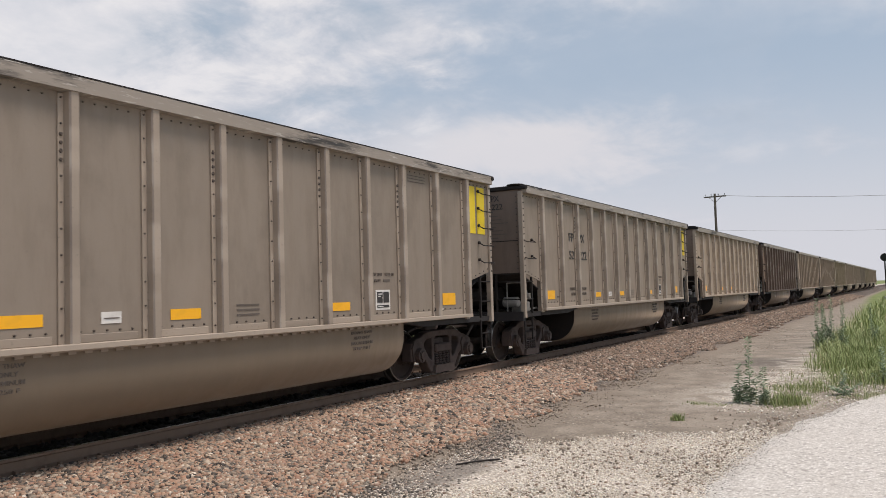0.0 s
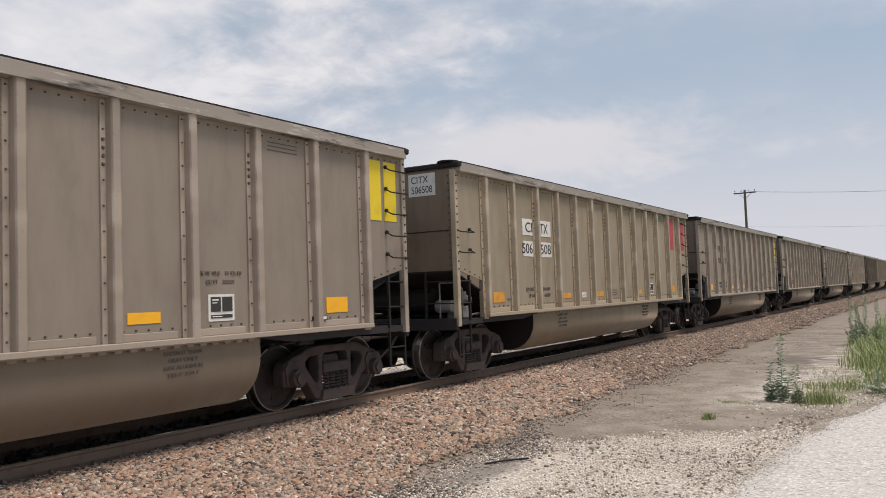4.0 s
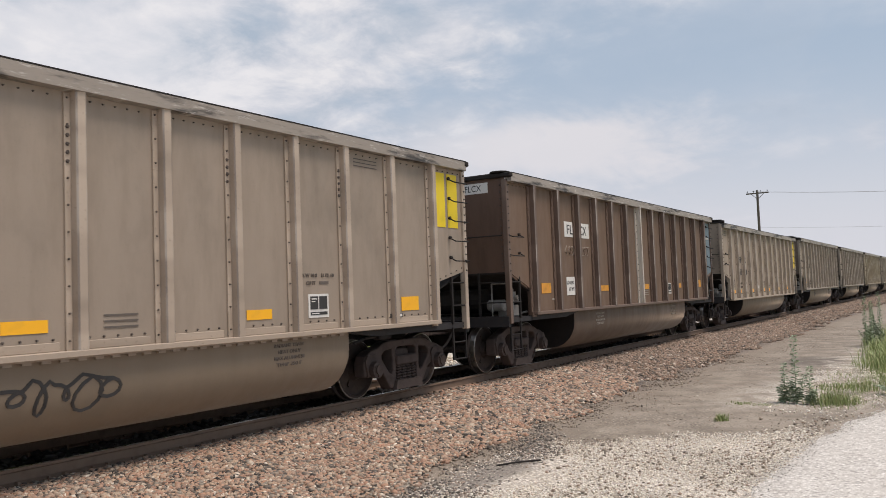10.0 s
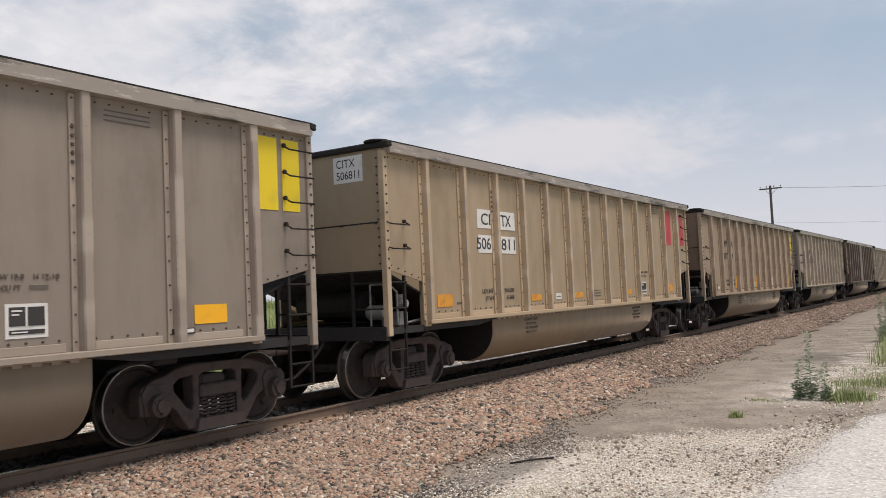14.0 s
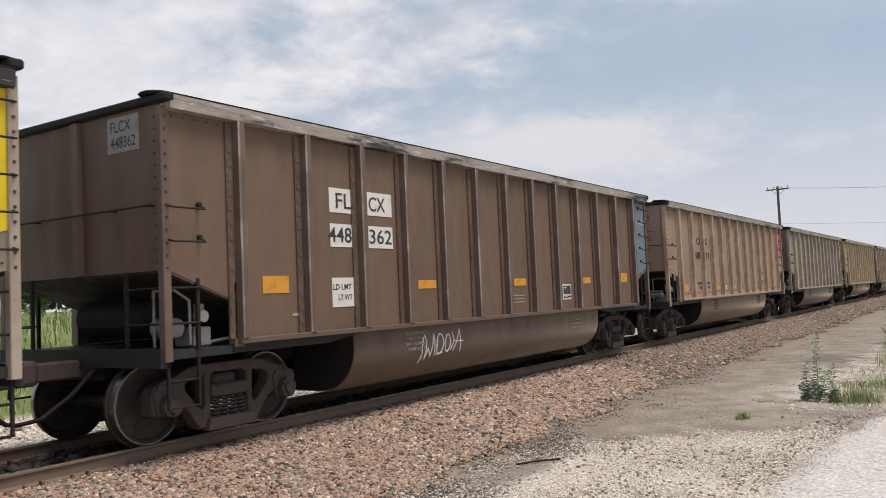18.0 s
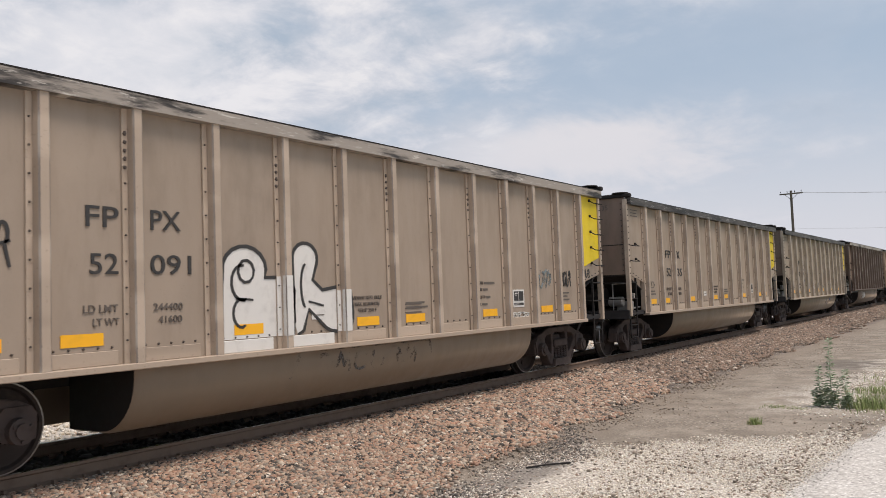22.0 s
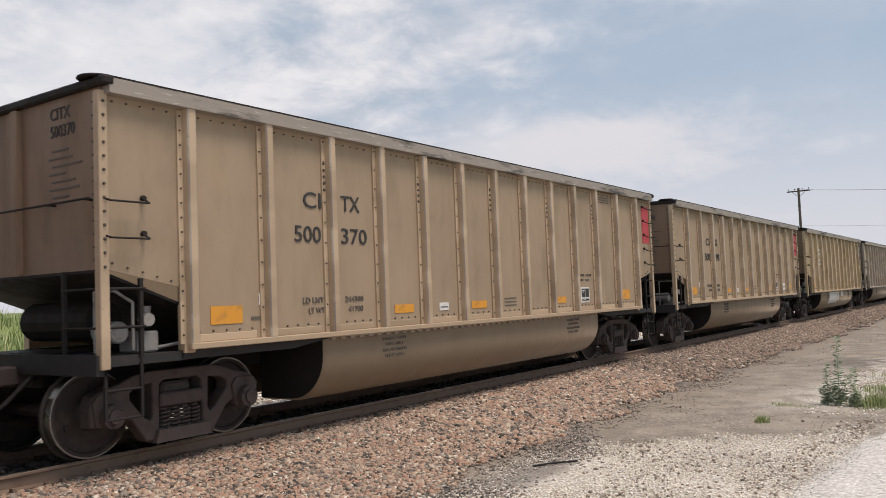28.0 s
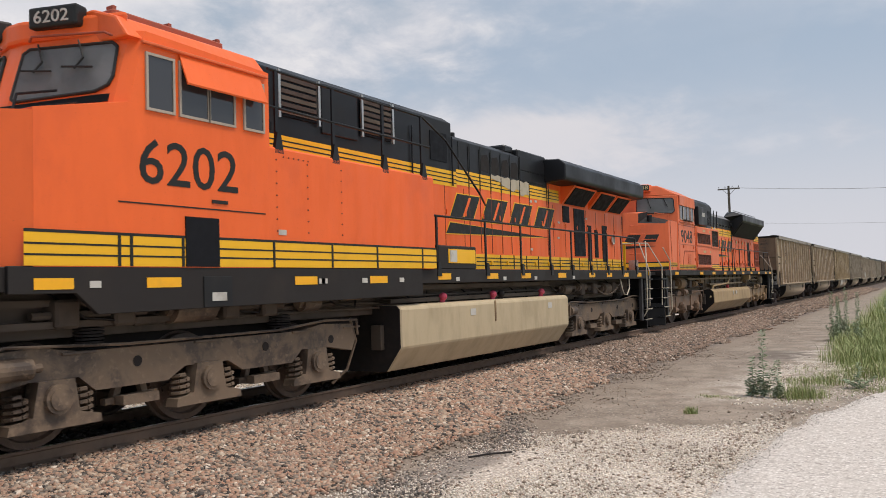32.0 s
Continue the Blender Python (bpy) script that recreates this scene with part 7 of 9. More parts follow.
    for s in (-1, 1):
        # Thin grey strip paints the sky's reflection onto the black hood chamfer.
        bm = slab(B(), [(s * 0.952, 4.176), (s * 0.742, 4.346), (s * 0.748, 4.354), (s * 0.958, 4.184)], "y", -1.05, 2.75)
        part("hood_shoulder", bm, plain("sky_grey_roof_edge", (0.20, 0.20, 0.205), 0.5, wear=0.35, scale=3), t, "grey strip painting sky light on the roof shoulder")
    block(t, "rear_hood", ORANGE, -0.95, 0.95, 8.6, 10.05, 1.86, 3.40, 0.02)
    block(t, "rear_hood_top", BLACK, -0.95, 0.95, 8.6, 10.05, 3.40, 4.42, 0.03)
    for s in (-1, 1):
        stripes(t, s, 0.951, -2.55, 3.02, 3.40, 3.70, 2, [-1.0 + 1.1 * k for k in range(4)])
        stripes(t, s, 0.951, -2.1, 8.6, 1.90, 2.02, 1)
        block(t, "band_edge", LOGO, s * 0.951, s * 0.956, -2.1, 8.6, 2.035, 2.065, 0)
        block(t, "hood_joint", LOGO, s * 0.95, s * 0.975, 2.96, 3.04, 1.88, 3.72, 0, "dark upright joint of the hood")
        for yy in (4.0, 5.45, 6.6):
            block(t, "warning_label", BEIGE, s * 0.951, s * 0.956, yy, yy + 0.30, 3.16, 3.28, 0, "small pale warning label")
        stripes(t, s, 0.951, 8.66, 10.03, 3.42, 3.66, 2)
        logo(t, s, 0.952, -1.75, 3.1, 2.74, 3.22)
        block(t, "primer_patch", PATCHED, s * 0.955, s * 0.966, -0.72, -0.34, 3.34, 3.72, 0.004)
        shape(t, "primer_patch", PATCHED, [(-0.86, 2.92), (-0.74, 3.22), (-0.60, 3.24), (-0.62, 3.05)], "x", s * 0.962, s * 0.966)
        shape(t, "primer_patch", PATCHED, [(-0.80, 2.72), (-0.60, 2.74), (-0.44, 3.12), (-0.56, 3.08)], "x", s * 0.962, s * 0.966)
        for k in range(13):
            yy = -1.4 + 0.75 * k
            block(t, "door_seam", GRILLE, s * 0.95, s * 0.957, yy - 0.006, yy + 0.006, 2.13, 3.38, 0)
            for z in (2.25, 2.75, 3.2):
                block(t, "hinge", ORANGE, s * 0.95, s * 0.975, yy + 0.03, yy + 0.06, z, z + 0.10, 0)
            block(t, "latch", RUSTRED, s * 0.95, s * 0.985, yy + 0.33, yy + 0.40, 2.12, 2.24, 0)
        for k in range(6):
            yy = -0.6 + 0.62 * k
            block(t, "lift_lug", BLACK, s * 0.95, s * 1.0, yy, yy + 0.06, 3.82, 3.90, 0)
            block(t, "stencil_plate", BEIGE, s * 0.951, s * 0.956, yy + 0.12, yy + 0.25, 3.82, 3.92, 0)
        # radiator flare
        bm = slab(B(), [(s * 0.95, 3.46), (s * 1.45, 4.10), (s * 1.50, 4.16), (s * 1.50, 4.44), (s * 1.1, 4.60), (s * 0.9, 4.60)], "y", 3.02, 8.65)
        fl = part("radiator_flare", bev(bm, 0.02), BLACK, t)
        bm = B()                       # its leading end slopes back to the hood
        tip = bm.verts.new((s * 0.76, 2.42, 4.32))
        rim = [bm.verts.new((s * x, 3.03, z)) for x, z in ((0.80, 4.59), (1.1, 4.59), (1.49, 4.44), (0.97, 4.16))]
        for p, q in zip(rim, rim[1:]):
            bm.faces.new((tip, p, q))
        bmesh.ops.recalc_face_normals(bm, faces=bm.faces[:])
        part("flare_fairing", bm, BLACK, fl)
        bm = slab(B(), [(s * 0.985, 3.49), (s * 1.455, 4.09), (s * 1.475, 4.08), (s * 1.0, 3.47)], "y", 3.16, 8.45)
        part("radiator_screen", bm, DARKMESH, fl, "black radiator screen")
        for k in range(2):
            bm = rod(B(), (s * 0.96, 2.72 + 0.22 * k, 4.02 - 0.1 * k), (s * 1.04, 2.72 + 0.22 * k, 4.02 - 0.1 * k), 0.05, 12)
            part("lifting_eye", bm, BLACK, fl)
        bent_rail(fl, [(s * 1.08, 3.1, 4.65), (s * 1.08, 8.5, 4.65)], BLACK, 0.015)
        gr = block(t, "rear_grille", GRILLE, s * 0.95, s * 0.97, 8.62, 9.92, 2.1, 3.30, 0, "rust-red slatted rear grille")
        for k in range(9):
            block(gr, "slat", RUSTY, s * 0.97, s * 0.985, 8.64 + k * 0.145, 8.69 + k * 0.145, 2.12, 3.28, 0)
        for z in (2.4, 2.7, 3.0):
            block(gr, "slat", RUSTY, s * 0.97, s * 0.99, 8.62, 9.92, z, z + 0.03, 0)
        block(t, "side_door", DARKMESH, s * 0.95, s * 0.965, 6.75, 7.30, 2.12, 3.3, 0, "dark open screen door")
        for k in range(8):
            block(t, "louver", LOGO, s * 0.95, s * 0.965, 8.9, 9.7, 3.8 + 0.06 * k, 3.825 + 0.06 * k, 0)
        walkway_rail(t, s, -2.1, [-1.62, -0.4, 0.8, 2.02, 3.25, 4.5, 5.72, 7.04, 8.3, 9.6], 1.85, 2.81)
        for a, w in ((-9.2, 0.42), (-5.75, 0.47), (-3.75, 0.48), (-1.66, 0.44), (0.22, 0.42), (2.16, 0.45), (4.15, 0.45), (6.12, 0.45), (8.1, 0.45), (9.4, 0.5)):
            block(t, "reflective_tape", REFLECT, s * 1.53, s * 1.536, a, a + w, 1.70, 1.80, 0)
        for z in (3.6, 3.9, 4.2):
            bent_rail(t, [(s * 0.7, 10.05, z), (s * 0.7, 10.16, z), (s * 0.3, 10.16, z), (s * 0.3, 10.05, z)], BLACK, 0.014)
        block(t, "brake_gear_box", TANK, s * 1.2, s * 1.5, 3.95, 4.25, 1.44, 1.66, 0.02)
        block(t, "tank_gauge", PATCHED, s * 1.54, s * 1.556, -0.1, 0.05, 0.84, 1.0, 0.004)
        block(t, "tank_gauge", PATCHED, s * 1.54, s * 1.556, 0.4, 0.7, 0.86, 0.99, 0.004)
        bm = rod(B(), (s * 1.3, 0.0, 1.12), (s * 1.3, 0.0, 1.26), 0.06, 10)
        part("filler_cap", bm, plain("red_filler_cap", (0.35, 0.03, 0.04), 0.5), t, "red filler cap")
        bent_rail(t, [(s * 1.40, -3.7, 0.8), (s * 1.44, -3.3, 1.25), (s * 1.44, -0.6, 1.33), (s * 1.35, 0.2, 1.5)], TANK, 0.03)
    horn = block(t, "horn", BLACK, -0.08, 0.08, 0.35, 0.49, 4.18, 4.60, 0.01, "black three-chime horn")
    block(horn, "manifold", BLACK, -0.30, 0.30, 0.33, 0.51, 4.56, 4.70, 0.01)
    for dx, l, z in ((-0.26, 0.5, 4.66), (0.0, 0.62, 4.78), (0.26, 0.46, 4.66)):
        bm = B()
        lathe(bm, [(0.37, 0.03), (0.36, 0.07), (0.45, 0.07), (0.46, 0.04), (0.45 + l * 0.55, 0.045), (0.45 + l * 0.85, 0.075), (0.45 + l, 0.115), (0.445 + l, 0.095)], 14)
        bmesh.ops.transform(bm, matrix=Matrix.Translation((dx, 0, z)) @ Matrix.Rotation(radians(90), 4, "Z"), verts=bm.verts[:])
        part("trumpet", bm, BLACK, horn)
    LOCOS.append((t, y))


def loco_b(y):
    """Orange six-axle diesel with overhanging radiator wings, number 6202."""
    t = thing("locomotive", "bright orange diesel locomotive with black hood and yellow band", "locomotive", "locomotives")
    block(t, "frame", FRAME, -1.50, 1.50, -10.3, 10.3, 1.60, 1.84, 0.01)
    undergear(t, 1.6, GEARGREY)
    ends(t, 11.15, 1.62)
    for e in (-1, 1):
        six_wheel_bogie(t, 7.2 if e > 0 else -7.03, 2, GEARGREY)
        for s in (-1, 1):
            steps(t, e * 9.85, e, s)
            bent_rail(t, [(s * 1.44, e * 9.92, 0.48), (s * 1.55, e * 9.92, 0.66), (s * 1.56, e * 9.95, 2.05), (s * 1.45, e * 10.3, 2.72)], HANDWHITE, 0.018, "cream grab rail")
            bent_rail(t, [(s * 1.42, e * 10.6, 0.75), (s * 1.46, e * 10.6, 1.8), (s * 1.1, e * 10.8, 2.7), (s * 0.5, e * 10.85, 2.7)], HANDWHITE, 0.018, "cream grab rail")
        block(t, "porch", FRAME, -1.2, 1.2, e * 10.0, e * 10.8, 1.68, 1.78, 0.005)
        block(t, "porch_edge", GOLD, -1.2, 1.2, e * 10.8, e * 10.83, 1.70, 1.80, 0)
        for x in (-0.55, 0.55):
            block(t, "porch_post", BLACK, x - 0.035, x + 0.035, e * 10.72, e * 10.78, 1.78, 2.7, 0.008)
        bent_rail(t, [(-0.55, e * 10.75, 2.70), (0.55, e * 10.75, 2.70)], BLACK, 0.02)
    fuel_tank(t, PALETANK, -3.25, 3.78, [(1.46, 1.26), (1.53, 1.20), (1.53, 0.58), (1.25, 0.20)])
    # cab, nose and the deep side skirt
    for s in (-1, 1):
        part("side_skirt", bev(slab(B(), [(-9.75, 1.845), (-2.6, 1.845), (-2.6, 1.41), (-8.80, 1.36), (-9.05, 1.58), (-9.75, 1.58)], "x", *sorted((s * 1.49, s * 1.55))), 0.006), FRAME, t, "dusty black side skirt")
        stripes(t, s, 1.552, -9.6, -2.15, 1.85, 2.17, 2, [-8.55, -8.4, -7.7, -6.2, -5.0, -3.9, -2.6])
        block(t, "band_edge", LOGO, s * 1.552, s * 1.558, -9.6, -2.15, 2.17, 2.20, 0)
    def wedge(x):
        """How far the cab front stands ahead of its corners, at a distance from the middle."""
        return -0.42 * (1 - min(1.0, abs(x) / 1.42))
    bm = B()
    rings = []
    for x in (-1.55, -1.42, -0.12, 0.12, 1.42, 1.55):
        w = wedge(x) if abs(x) < 1.5 else 0.10
        rings.append([bm.verts.new((x, yy, z)) for yy, z in ((-9.5, 1.84), (-6.24, 1.84), (-6.24, 4.36), (-8.28 + w, 4.42), (-8.50 + w, 3.60), (-9.5, 3.36))])
    for p, q in zip(rings, rings[1:]):
        for k in range(6):
            bm.faces.new((p[k], p[(k + 1) % 6], q[(k + 1) % 6], q[k]))
    bm.faces.new(rings[0][::-1])
    bm.faces.new(rings[-1])
    bmesh.ops.recalc_face_normals(bm, faces=bm.faces[:])
    part("nose_front", slab(B(), [(-1.55, -9.502), (-1.22, -9.88), (1.22, -9.88), (1.55, -9.502)], "z", 1.84, 3.33), ORANGE, t)
    part("nose_deck", slab(B(), [(-9.45, 3.378), (-8.9, 3.526), (-8.9, 3.536), (-9.45, 3.388)], "x", -1.38, 1.38), BLACK, t, "black anti-glare nose deck")
    part("cab", bm, ORANGE, t)
    part("cab_roof", bev(slab(B(), [(-1.55, 4.32), (1.55, 4.32), (1.34, 4.58), (0.95, 4.72), (-0.95, 4.72), (-1.34, 4.58)], "y", -8.40, -6.24), 0.03, 2), ORANGE, t)
    part("brow", bev(slab(B(), [(-1.40, -8.28), (-0.12, -8.72), (0.12, -8.72), (1.40, -8.28), (1.2, -8.15), (-1.2, -8.15)], "z", 4.40, 4.66), 0.05, 2), ORANGE, t)
    block(t, "roof_hatch", RUSTY, -0.95, 0.98, -8.15, -6.45, 4.70, 4.80, 0.02, "dull red roof hatch")
    for yy in (-8.1, -7.3, -6.5):
        block(t, "roof_lug", RUSTY, 0.80, 0.92, yy, yy + 0.05, 4.80, 4.86, 0.004)
    for s in (-1, 1):
        c = [(0.16, 3.74), (0.22, 3.70), (1.18, 3.74), (1.32, 3.80), (1.36, 3.90), (1.33, 4.24), (1.26, 4.30), (0.24, 4.32), (0.17, 4.27)]

        def front(x, z, d):
            """A point on the raked cab front, d ahead of it."""
            return (s * (x + 0.28 * d), -8.50 + wedge(x) + (z - 3.60) * 0.268 - d, z)
        bm = B()
        bm.faces.new([bm.verts.new(front(x, z, 0.012)) for x, z in c])
        bmesh.ops.solidify(bm, geom=bm.faces[:], thickness=0.008)
        ws = part("windshield", bm, SKYGLASS, t, "grey windshield pane with sky reflection painted in")
        bm = B()
        for p, q in zip(c, c[1:] + c[:1]):
            rod(bm, front(*p, 0.014), front(*q, 0.014), 0.018, 6)
        part("gasket", bm, LOGO, ws)
        bm = B()
        bm.faces.new([bm.verts.new(front(x, z, 0.006)) for x, z in ((0.0, 3.61), (1.36, 3.61), (1.36, 3.70), (1.18, 3.70), (0.0, 3.66))])
        bmesh.ops.solidify(bm, geom=bm.faces[:], thickness=0.004)
        part("glare_panel", bm, BLACK, t, "black anti-glare panel")
        for x0 in (0.45, 0.95):
            bm = pipe(B(), [front(x0 - 0.1, 4.36, 0.04), front(x0 + 0.02, 4.14, 0.05), front(x0 - 0.06, 4.02, 0.05)], 0.012)
            pipe(bm, [front(x0 - 0.22, 4.06, 0.05), front(x0 + 0.16, 4.02, 0.05)], 0.012)
            part("wiper", bm, LOGO, ws)
        m = Matrix.Translation((s * 0.60, -8.60, 4.64)) @ Matrix.Rotation(s * math.atan2(0.42, 1.42), 4, "Z")
        part("number_board", bev(box(B(), -0.31, 0.31, -0.06, 0.14, -0.12, 0.12, m), 0.03, 2), LOGO, t, "black number board")
        bent_rail(t, [front(0.25, 4.40, 0.06), front(0.3, 4.44, 0.10), front(1.2, 4.40, 0.10), front(1.28, 4.36, 0.05)], RUSTY, 0.014)
        for yy, w in ((-8.16, 0.34), (-7.70, 0.40), (-7.26, 0.38), (-6.68, 0.31)):
            window(t, s, 1.55, yy, yy + w, 3.58, 4.16, CREAM)
        block(t, "rain_gutter", SUNNED, s * 1.55, s * 1.60, -8.25, -6.3, 4.27, 4.30, 0.006)
        bm = slab(B(), [(s * 1.56, 4.28), (s * 1.70, 3.92), (s * 1.69, 3.90), (s * 1.55, 4.26)], "y", -7.72, -6.42)
        part("window_awning", bm, ORANGE, t, "orange window awning")
        block(t, "panel_seam", LOGO, s * 1.55, s * 1.556, -8.55, -6.34, 2.52, 2.535, 0)
        # Flat plate: the shade inside the doorway is put into its dark colour.
        block(t, "cab_door", DARKMESH, s * 1.55, s * 1.566, -7.66, -7.15, 1.85, 2.42, 0, "flat dark plate painted as a shaded doorway")
        block(t, "vent", LOGO, s * 1.55, s * 1.565, -7.25, -7.0, 2.60, 2.64, 0)
        block(t, "label", PATCHED, s * 1.55, s * 1.556, -6.1, -5.95, 2.27, 2.34, 0)
        block(t, "jack_pad", BLACK, s * 1.55, s * 1.565, -7.4, -6.95, 1.38, 1.74, 0.004)
        block(t, "jack_plate", PATCHED, s * 1.565, s * 1.572, -7.28, -7.05, 1.45, 1.55, 0)
        # auxiliary cab block
        block(t, "auxiliary_cab", ORANGE, s * 1.0, s * 1.55, -6.31, -2.15, 1.84, 3.42, 0.03)
        if s > 0:
            bm = B()
            for yy in (-6.12, -5.50, -4.75):
                for k in range(7):
                    rod(bm, (1.55, yy, 2.32 + 0.155 * k), (1.562, yy, 2.32 + 0.155 * k), 0.013, 6, 0.008)
            for k in range(6):
                rod(bm, (1.55, -5.98 + 0.1 * k, 3.30), (1.562, -5.98 + 0.1 * k, 3.30), 0.013, 6, 0.008)
            part("bolt_row", bm, GRILLE, t, "rows of small bolts")["kind"] = "stuff"
        # hood side
        stripes(t, s, 1.001, -6.3, -0.4, 3.44, 3.74, 3)
        stripes(t, s, 1.001, -0.4, 4.7, 3.50, 3.80, 3, [0.1, 0.57, 1.05, 1.53, 1.98, 2.45, 2.96, 3.97, 4.07])
        stripes(t, s, 1.001, -2.1, 9.5, 1.87, 2.17, 3, [-1.2 + 0.65 * k for k in range(16)])
        logo(t, s, 1.002, -0.70, 4.45, 2.84, 3.32)
        for y0, y1, z0, z1, z2, z3 in ((1.06, 1.52, 3.76, 3.72, 3.84, 3.86), (1.55, 1.97, 3.66, 3.60, 3.84, 3.86), (2.0, 2.44, 3.58, 3.62, 3.86, 3.83), (2.48, 2.94, 3.52, 3.55, 3.83, 3.86)):
            ym = (y0 + y1) / 2
            shape(t, "primer_patch", FLAKED, [(y0, z0), (ym - 0.08, z0 - 0.01), (ym + 0.05, z1 + 0.015), (y1, z1), (y1, z2), (ym + 0.1, z3), (ym - 0.05, z2 - 0.015), (y0, z3 - 0.01)], "x", s * 1.009, s * 1.0125, "flaked beige primer patch")
        for y0 in (0.62, 1.08, 1.56, 2.02):
            shape(t, "soot_patch", SOOT, [(y0, 3.88), (y0 + 0.34, 3.86), (y0 + 0.40, 4.1), (y0 + 0.3, 4.24), (y0 + 0.06, 4.2)], "x", s * 1.001, s * 1.004, "burnt black patch")
        block(t, "upper_door", BLACK, s * 1.0, s * 1.014, 2.5, 3.9, 3.86, 4.08, 0.004)
        block(t, "upper_door", BLACK, s * 1.0, s * 1.014, 2.5, 3.9, 4.10, 4.40, 0.004)
        for yy, z in ((2.98, 3.40), (3.25, 3.42), (2.95, 2.3), (4.6, 3.0), (4.55, 2.62), (6.5, 3.2)):
            block(t, "warning_label", PATCHED, s * 1.0, s * 1.012, yy, yy + 0.11, z, z + 0.05, 0)
        for yy in (0.1, 0.57, 1.05, 1.53, 1.98, 2.45, 2.96, 3.97, 4.07):
            block(t, "door_seam", GRILLE, s * 1.0, s * 1.010, yy - 0.008, yy + 0.008, 2.2, 3.44, 0)
            block(t, "door_seam", LOGO, s * 1.0, s * 1.013, yy - 0.009, yy + 0.009, 3.44, 4.30, 0)
        for k in range(15):
            yy = -1.6 + 0.74 * k
            if not -0.1 < yy < 4.3:
                block(t, "door_seam", GRILLE, s * 1.0, s * 1.006, yy - 0.005, yy + 0.005, 2.2, 3.44, 0)
            block(t, "latch", GOLD, s * 1.0, s * 1.03, yy + 0.32, yy + 0.40, 1.96, 2.04, 0)
            block(t, "hinge", ORANGE, s * 1.0, s * 1.02, yy + 0.04, yy + 0.07, 2.9, 3.0, 0)
        for g0, g1 in ((-5.45, -4.62), (-3.48, -2.65)):
            g = block(t, "filter_grille", DARKMESH, s * 1.0, s * 1.03, g0, g1, 4.02, 4.64, 0, "dark grille with brown slats and bare posts")
            for k in range(6):
                block(g, "slat", SLATS if k % 2 else UNDER, s * 1.03, s * 1.05, g0 + 0.02, g1 - 0.02, 4.06 + 0.095 * k, 4.12 + 0.095 * k, 0)
            for yy in (g0 - 0.05, g1):
                block(g, "grille_post", CHROME, s * 1.03, s * 1.065, yy, yy + 0.05, 3.98, 4.66, 0)
        block(t, "side_hatch", BLACK, s * 1.0, s * 1.03, -4.5, -3.6, 3.90, 4.66, 0.01)
        block(t, "vent", DARKMESH, s * 1.0, s * 1.015, -1.35, -0.75, 3.88, 4.42, 0)
        # upper and lower rails
        x = s * 1.5
        up = bent_rail(t, [(x, -6.2, 3.95), (x, -2.2, 3.93)], BLACK, 0.02)
        bent_rail(t, [(x, -6.2, 4.44), (x, -2.4, 4.42), (x - s * 0.25, -1.2, 4.22), (x - s * 0.1, -0.2, 3.3), (x - s * 0.35, 0.5, 3.15)], BLACK, 0.02)
        for yy in (-6.05, -4.85, -3.6, -2.45):
            bm = box(B(), x - 0.015, x + 0.015, yy - 0.03, yy + 0.03, 3.42, 4.44)
            slab(bm, [(yy - 0.09, 3.34), (yy + 0.09, 3.34), (yy + 0.03, 3.62), (yy - 0.03, 3.62)], "x", *sorted((x, x + s * 0.05)))
            part("stanchion", bm, BLACK, up)
        walkway_rail(t, s, -2.7, [-1.98, -0.16, 1.43, 2.97, 4.25, 5.5, 6.75, 7.95, 9.2], 1.84, 2.77)
        block(t, "battery_box", FRAME, s * 1.0, s * 1.5, -1.98, -0.6, 1.84, 2.26, 0.02)
        block(t, "box_panel", GOLD, s * 1.5, s * 1.506, -1.65, -0.65, 1.95, 2.2, 0)
        block(t, "box_panel", PATCHED, s * 1.506, s * 1.512, -1.6, -1.35, 1.97, 2.18, 0)
        for a, w in ((-9.5, 0.42), (-8.2, 0.47), (-5.8, 0.46), (-4.1, 0.46)):
            block(t, "reflective_tape", REFLECT, s * 1.55, s * 1.556, a, a + w, 1.62, 1.73, 0)
        for a, w in ((-2.02, 0.44), (-0.19, 0.46), (1.35, 0.46), (3.32, 0.46), (5.3, 0.42), (6.6, 0.4), (8.0, 0.4), (9.2, 0.4)):
            block(t, "reflective_tape", REFLECT, s * 1.50, s * 1.506, a, a + w, 1.66, 1.77, 0)
        for a in (-8.9, -5.25, -5.3, -4.3, -3.3, -1.4, 0.5, 2.0, 4.2):
            xx = 1.55 if a < -2.6 else 1.50
            block(t, "data_plate", PATCHED, s * xx, s * (xx + 0.006), a, a + 0.13, 1.63, 1.70, 0)
        # radiator wings
        w = part("radiator_wing", bev(slab(B(), [(s * 0.9, 3.93), (s * 1.52, 3.96), (s * 1.55, 4.02), (s * 1.55, 4.34), (s * 1.40, 4.46), (s * 0.9, 4.50)], "y", 3.85, 10.0), 0.03, 2), BLACK, t)
        for k in range(8):
            block(w, "roof_lug", CHROME, s * 1.2, s * 1.26, 4.15 + 0.72 * k, 4.25 + 0.72 * k, 4.46, 4.52, 0)
        for a, b in ((4.85, 6.45), (6.75, 8.05), (8.1, 9.35)):
            bm = slab(B(), [(s * 1.0, 3.48), (s * 1.38, 3.93), (s * 1.0, 3.93)], "y", a, b)
            fl = part("radiator_flare", bm, ORANGE, t)
            bm = slab(B(), [(s * 1.035, 3.515), (s * 1.35, 3.885), (s * 1.365, 3.875), (s * 1.05, 3.505)], "y", a + 0.12, b - 0.12)
            part("radiator_screen", bm, DARKMESH, fl, "black radiator screen")
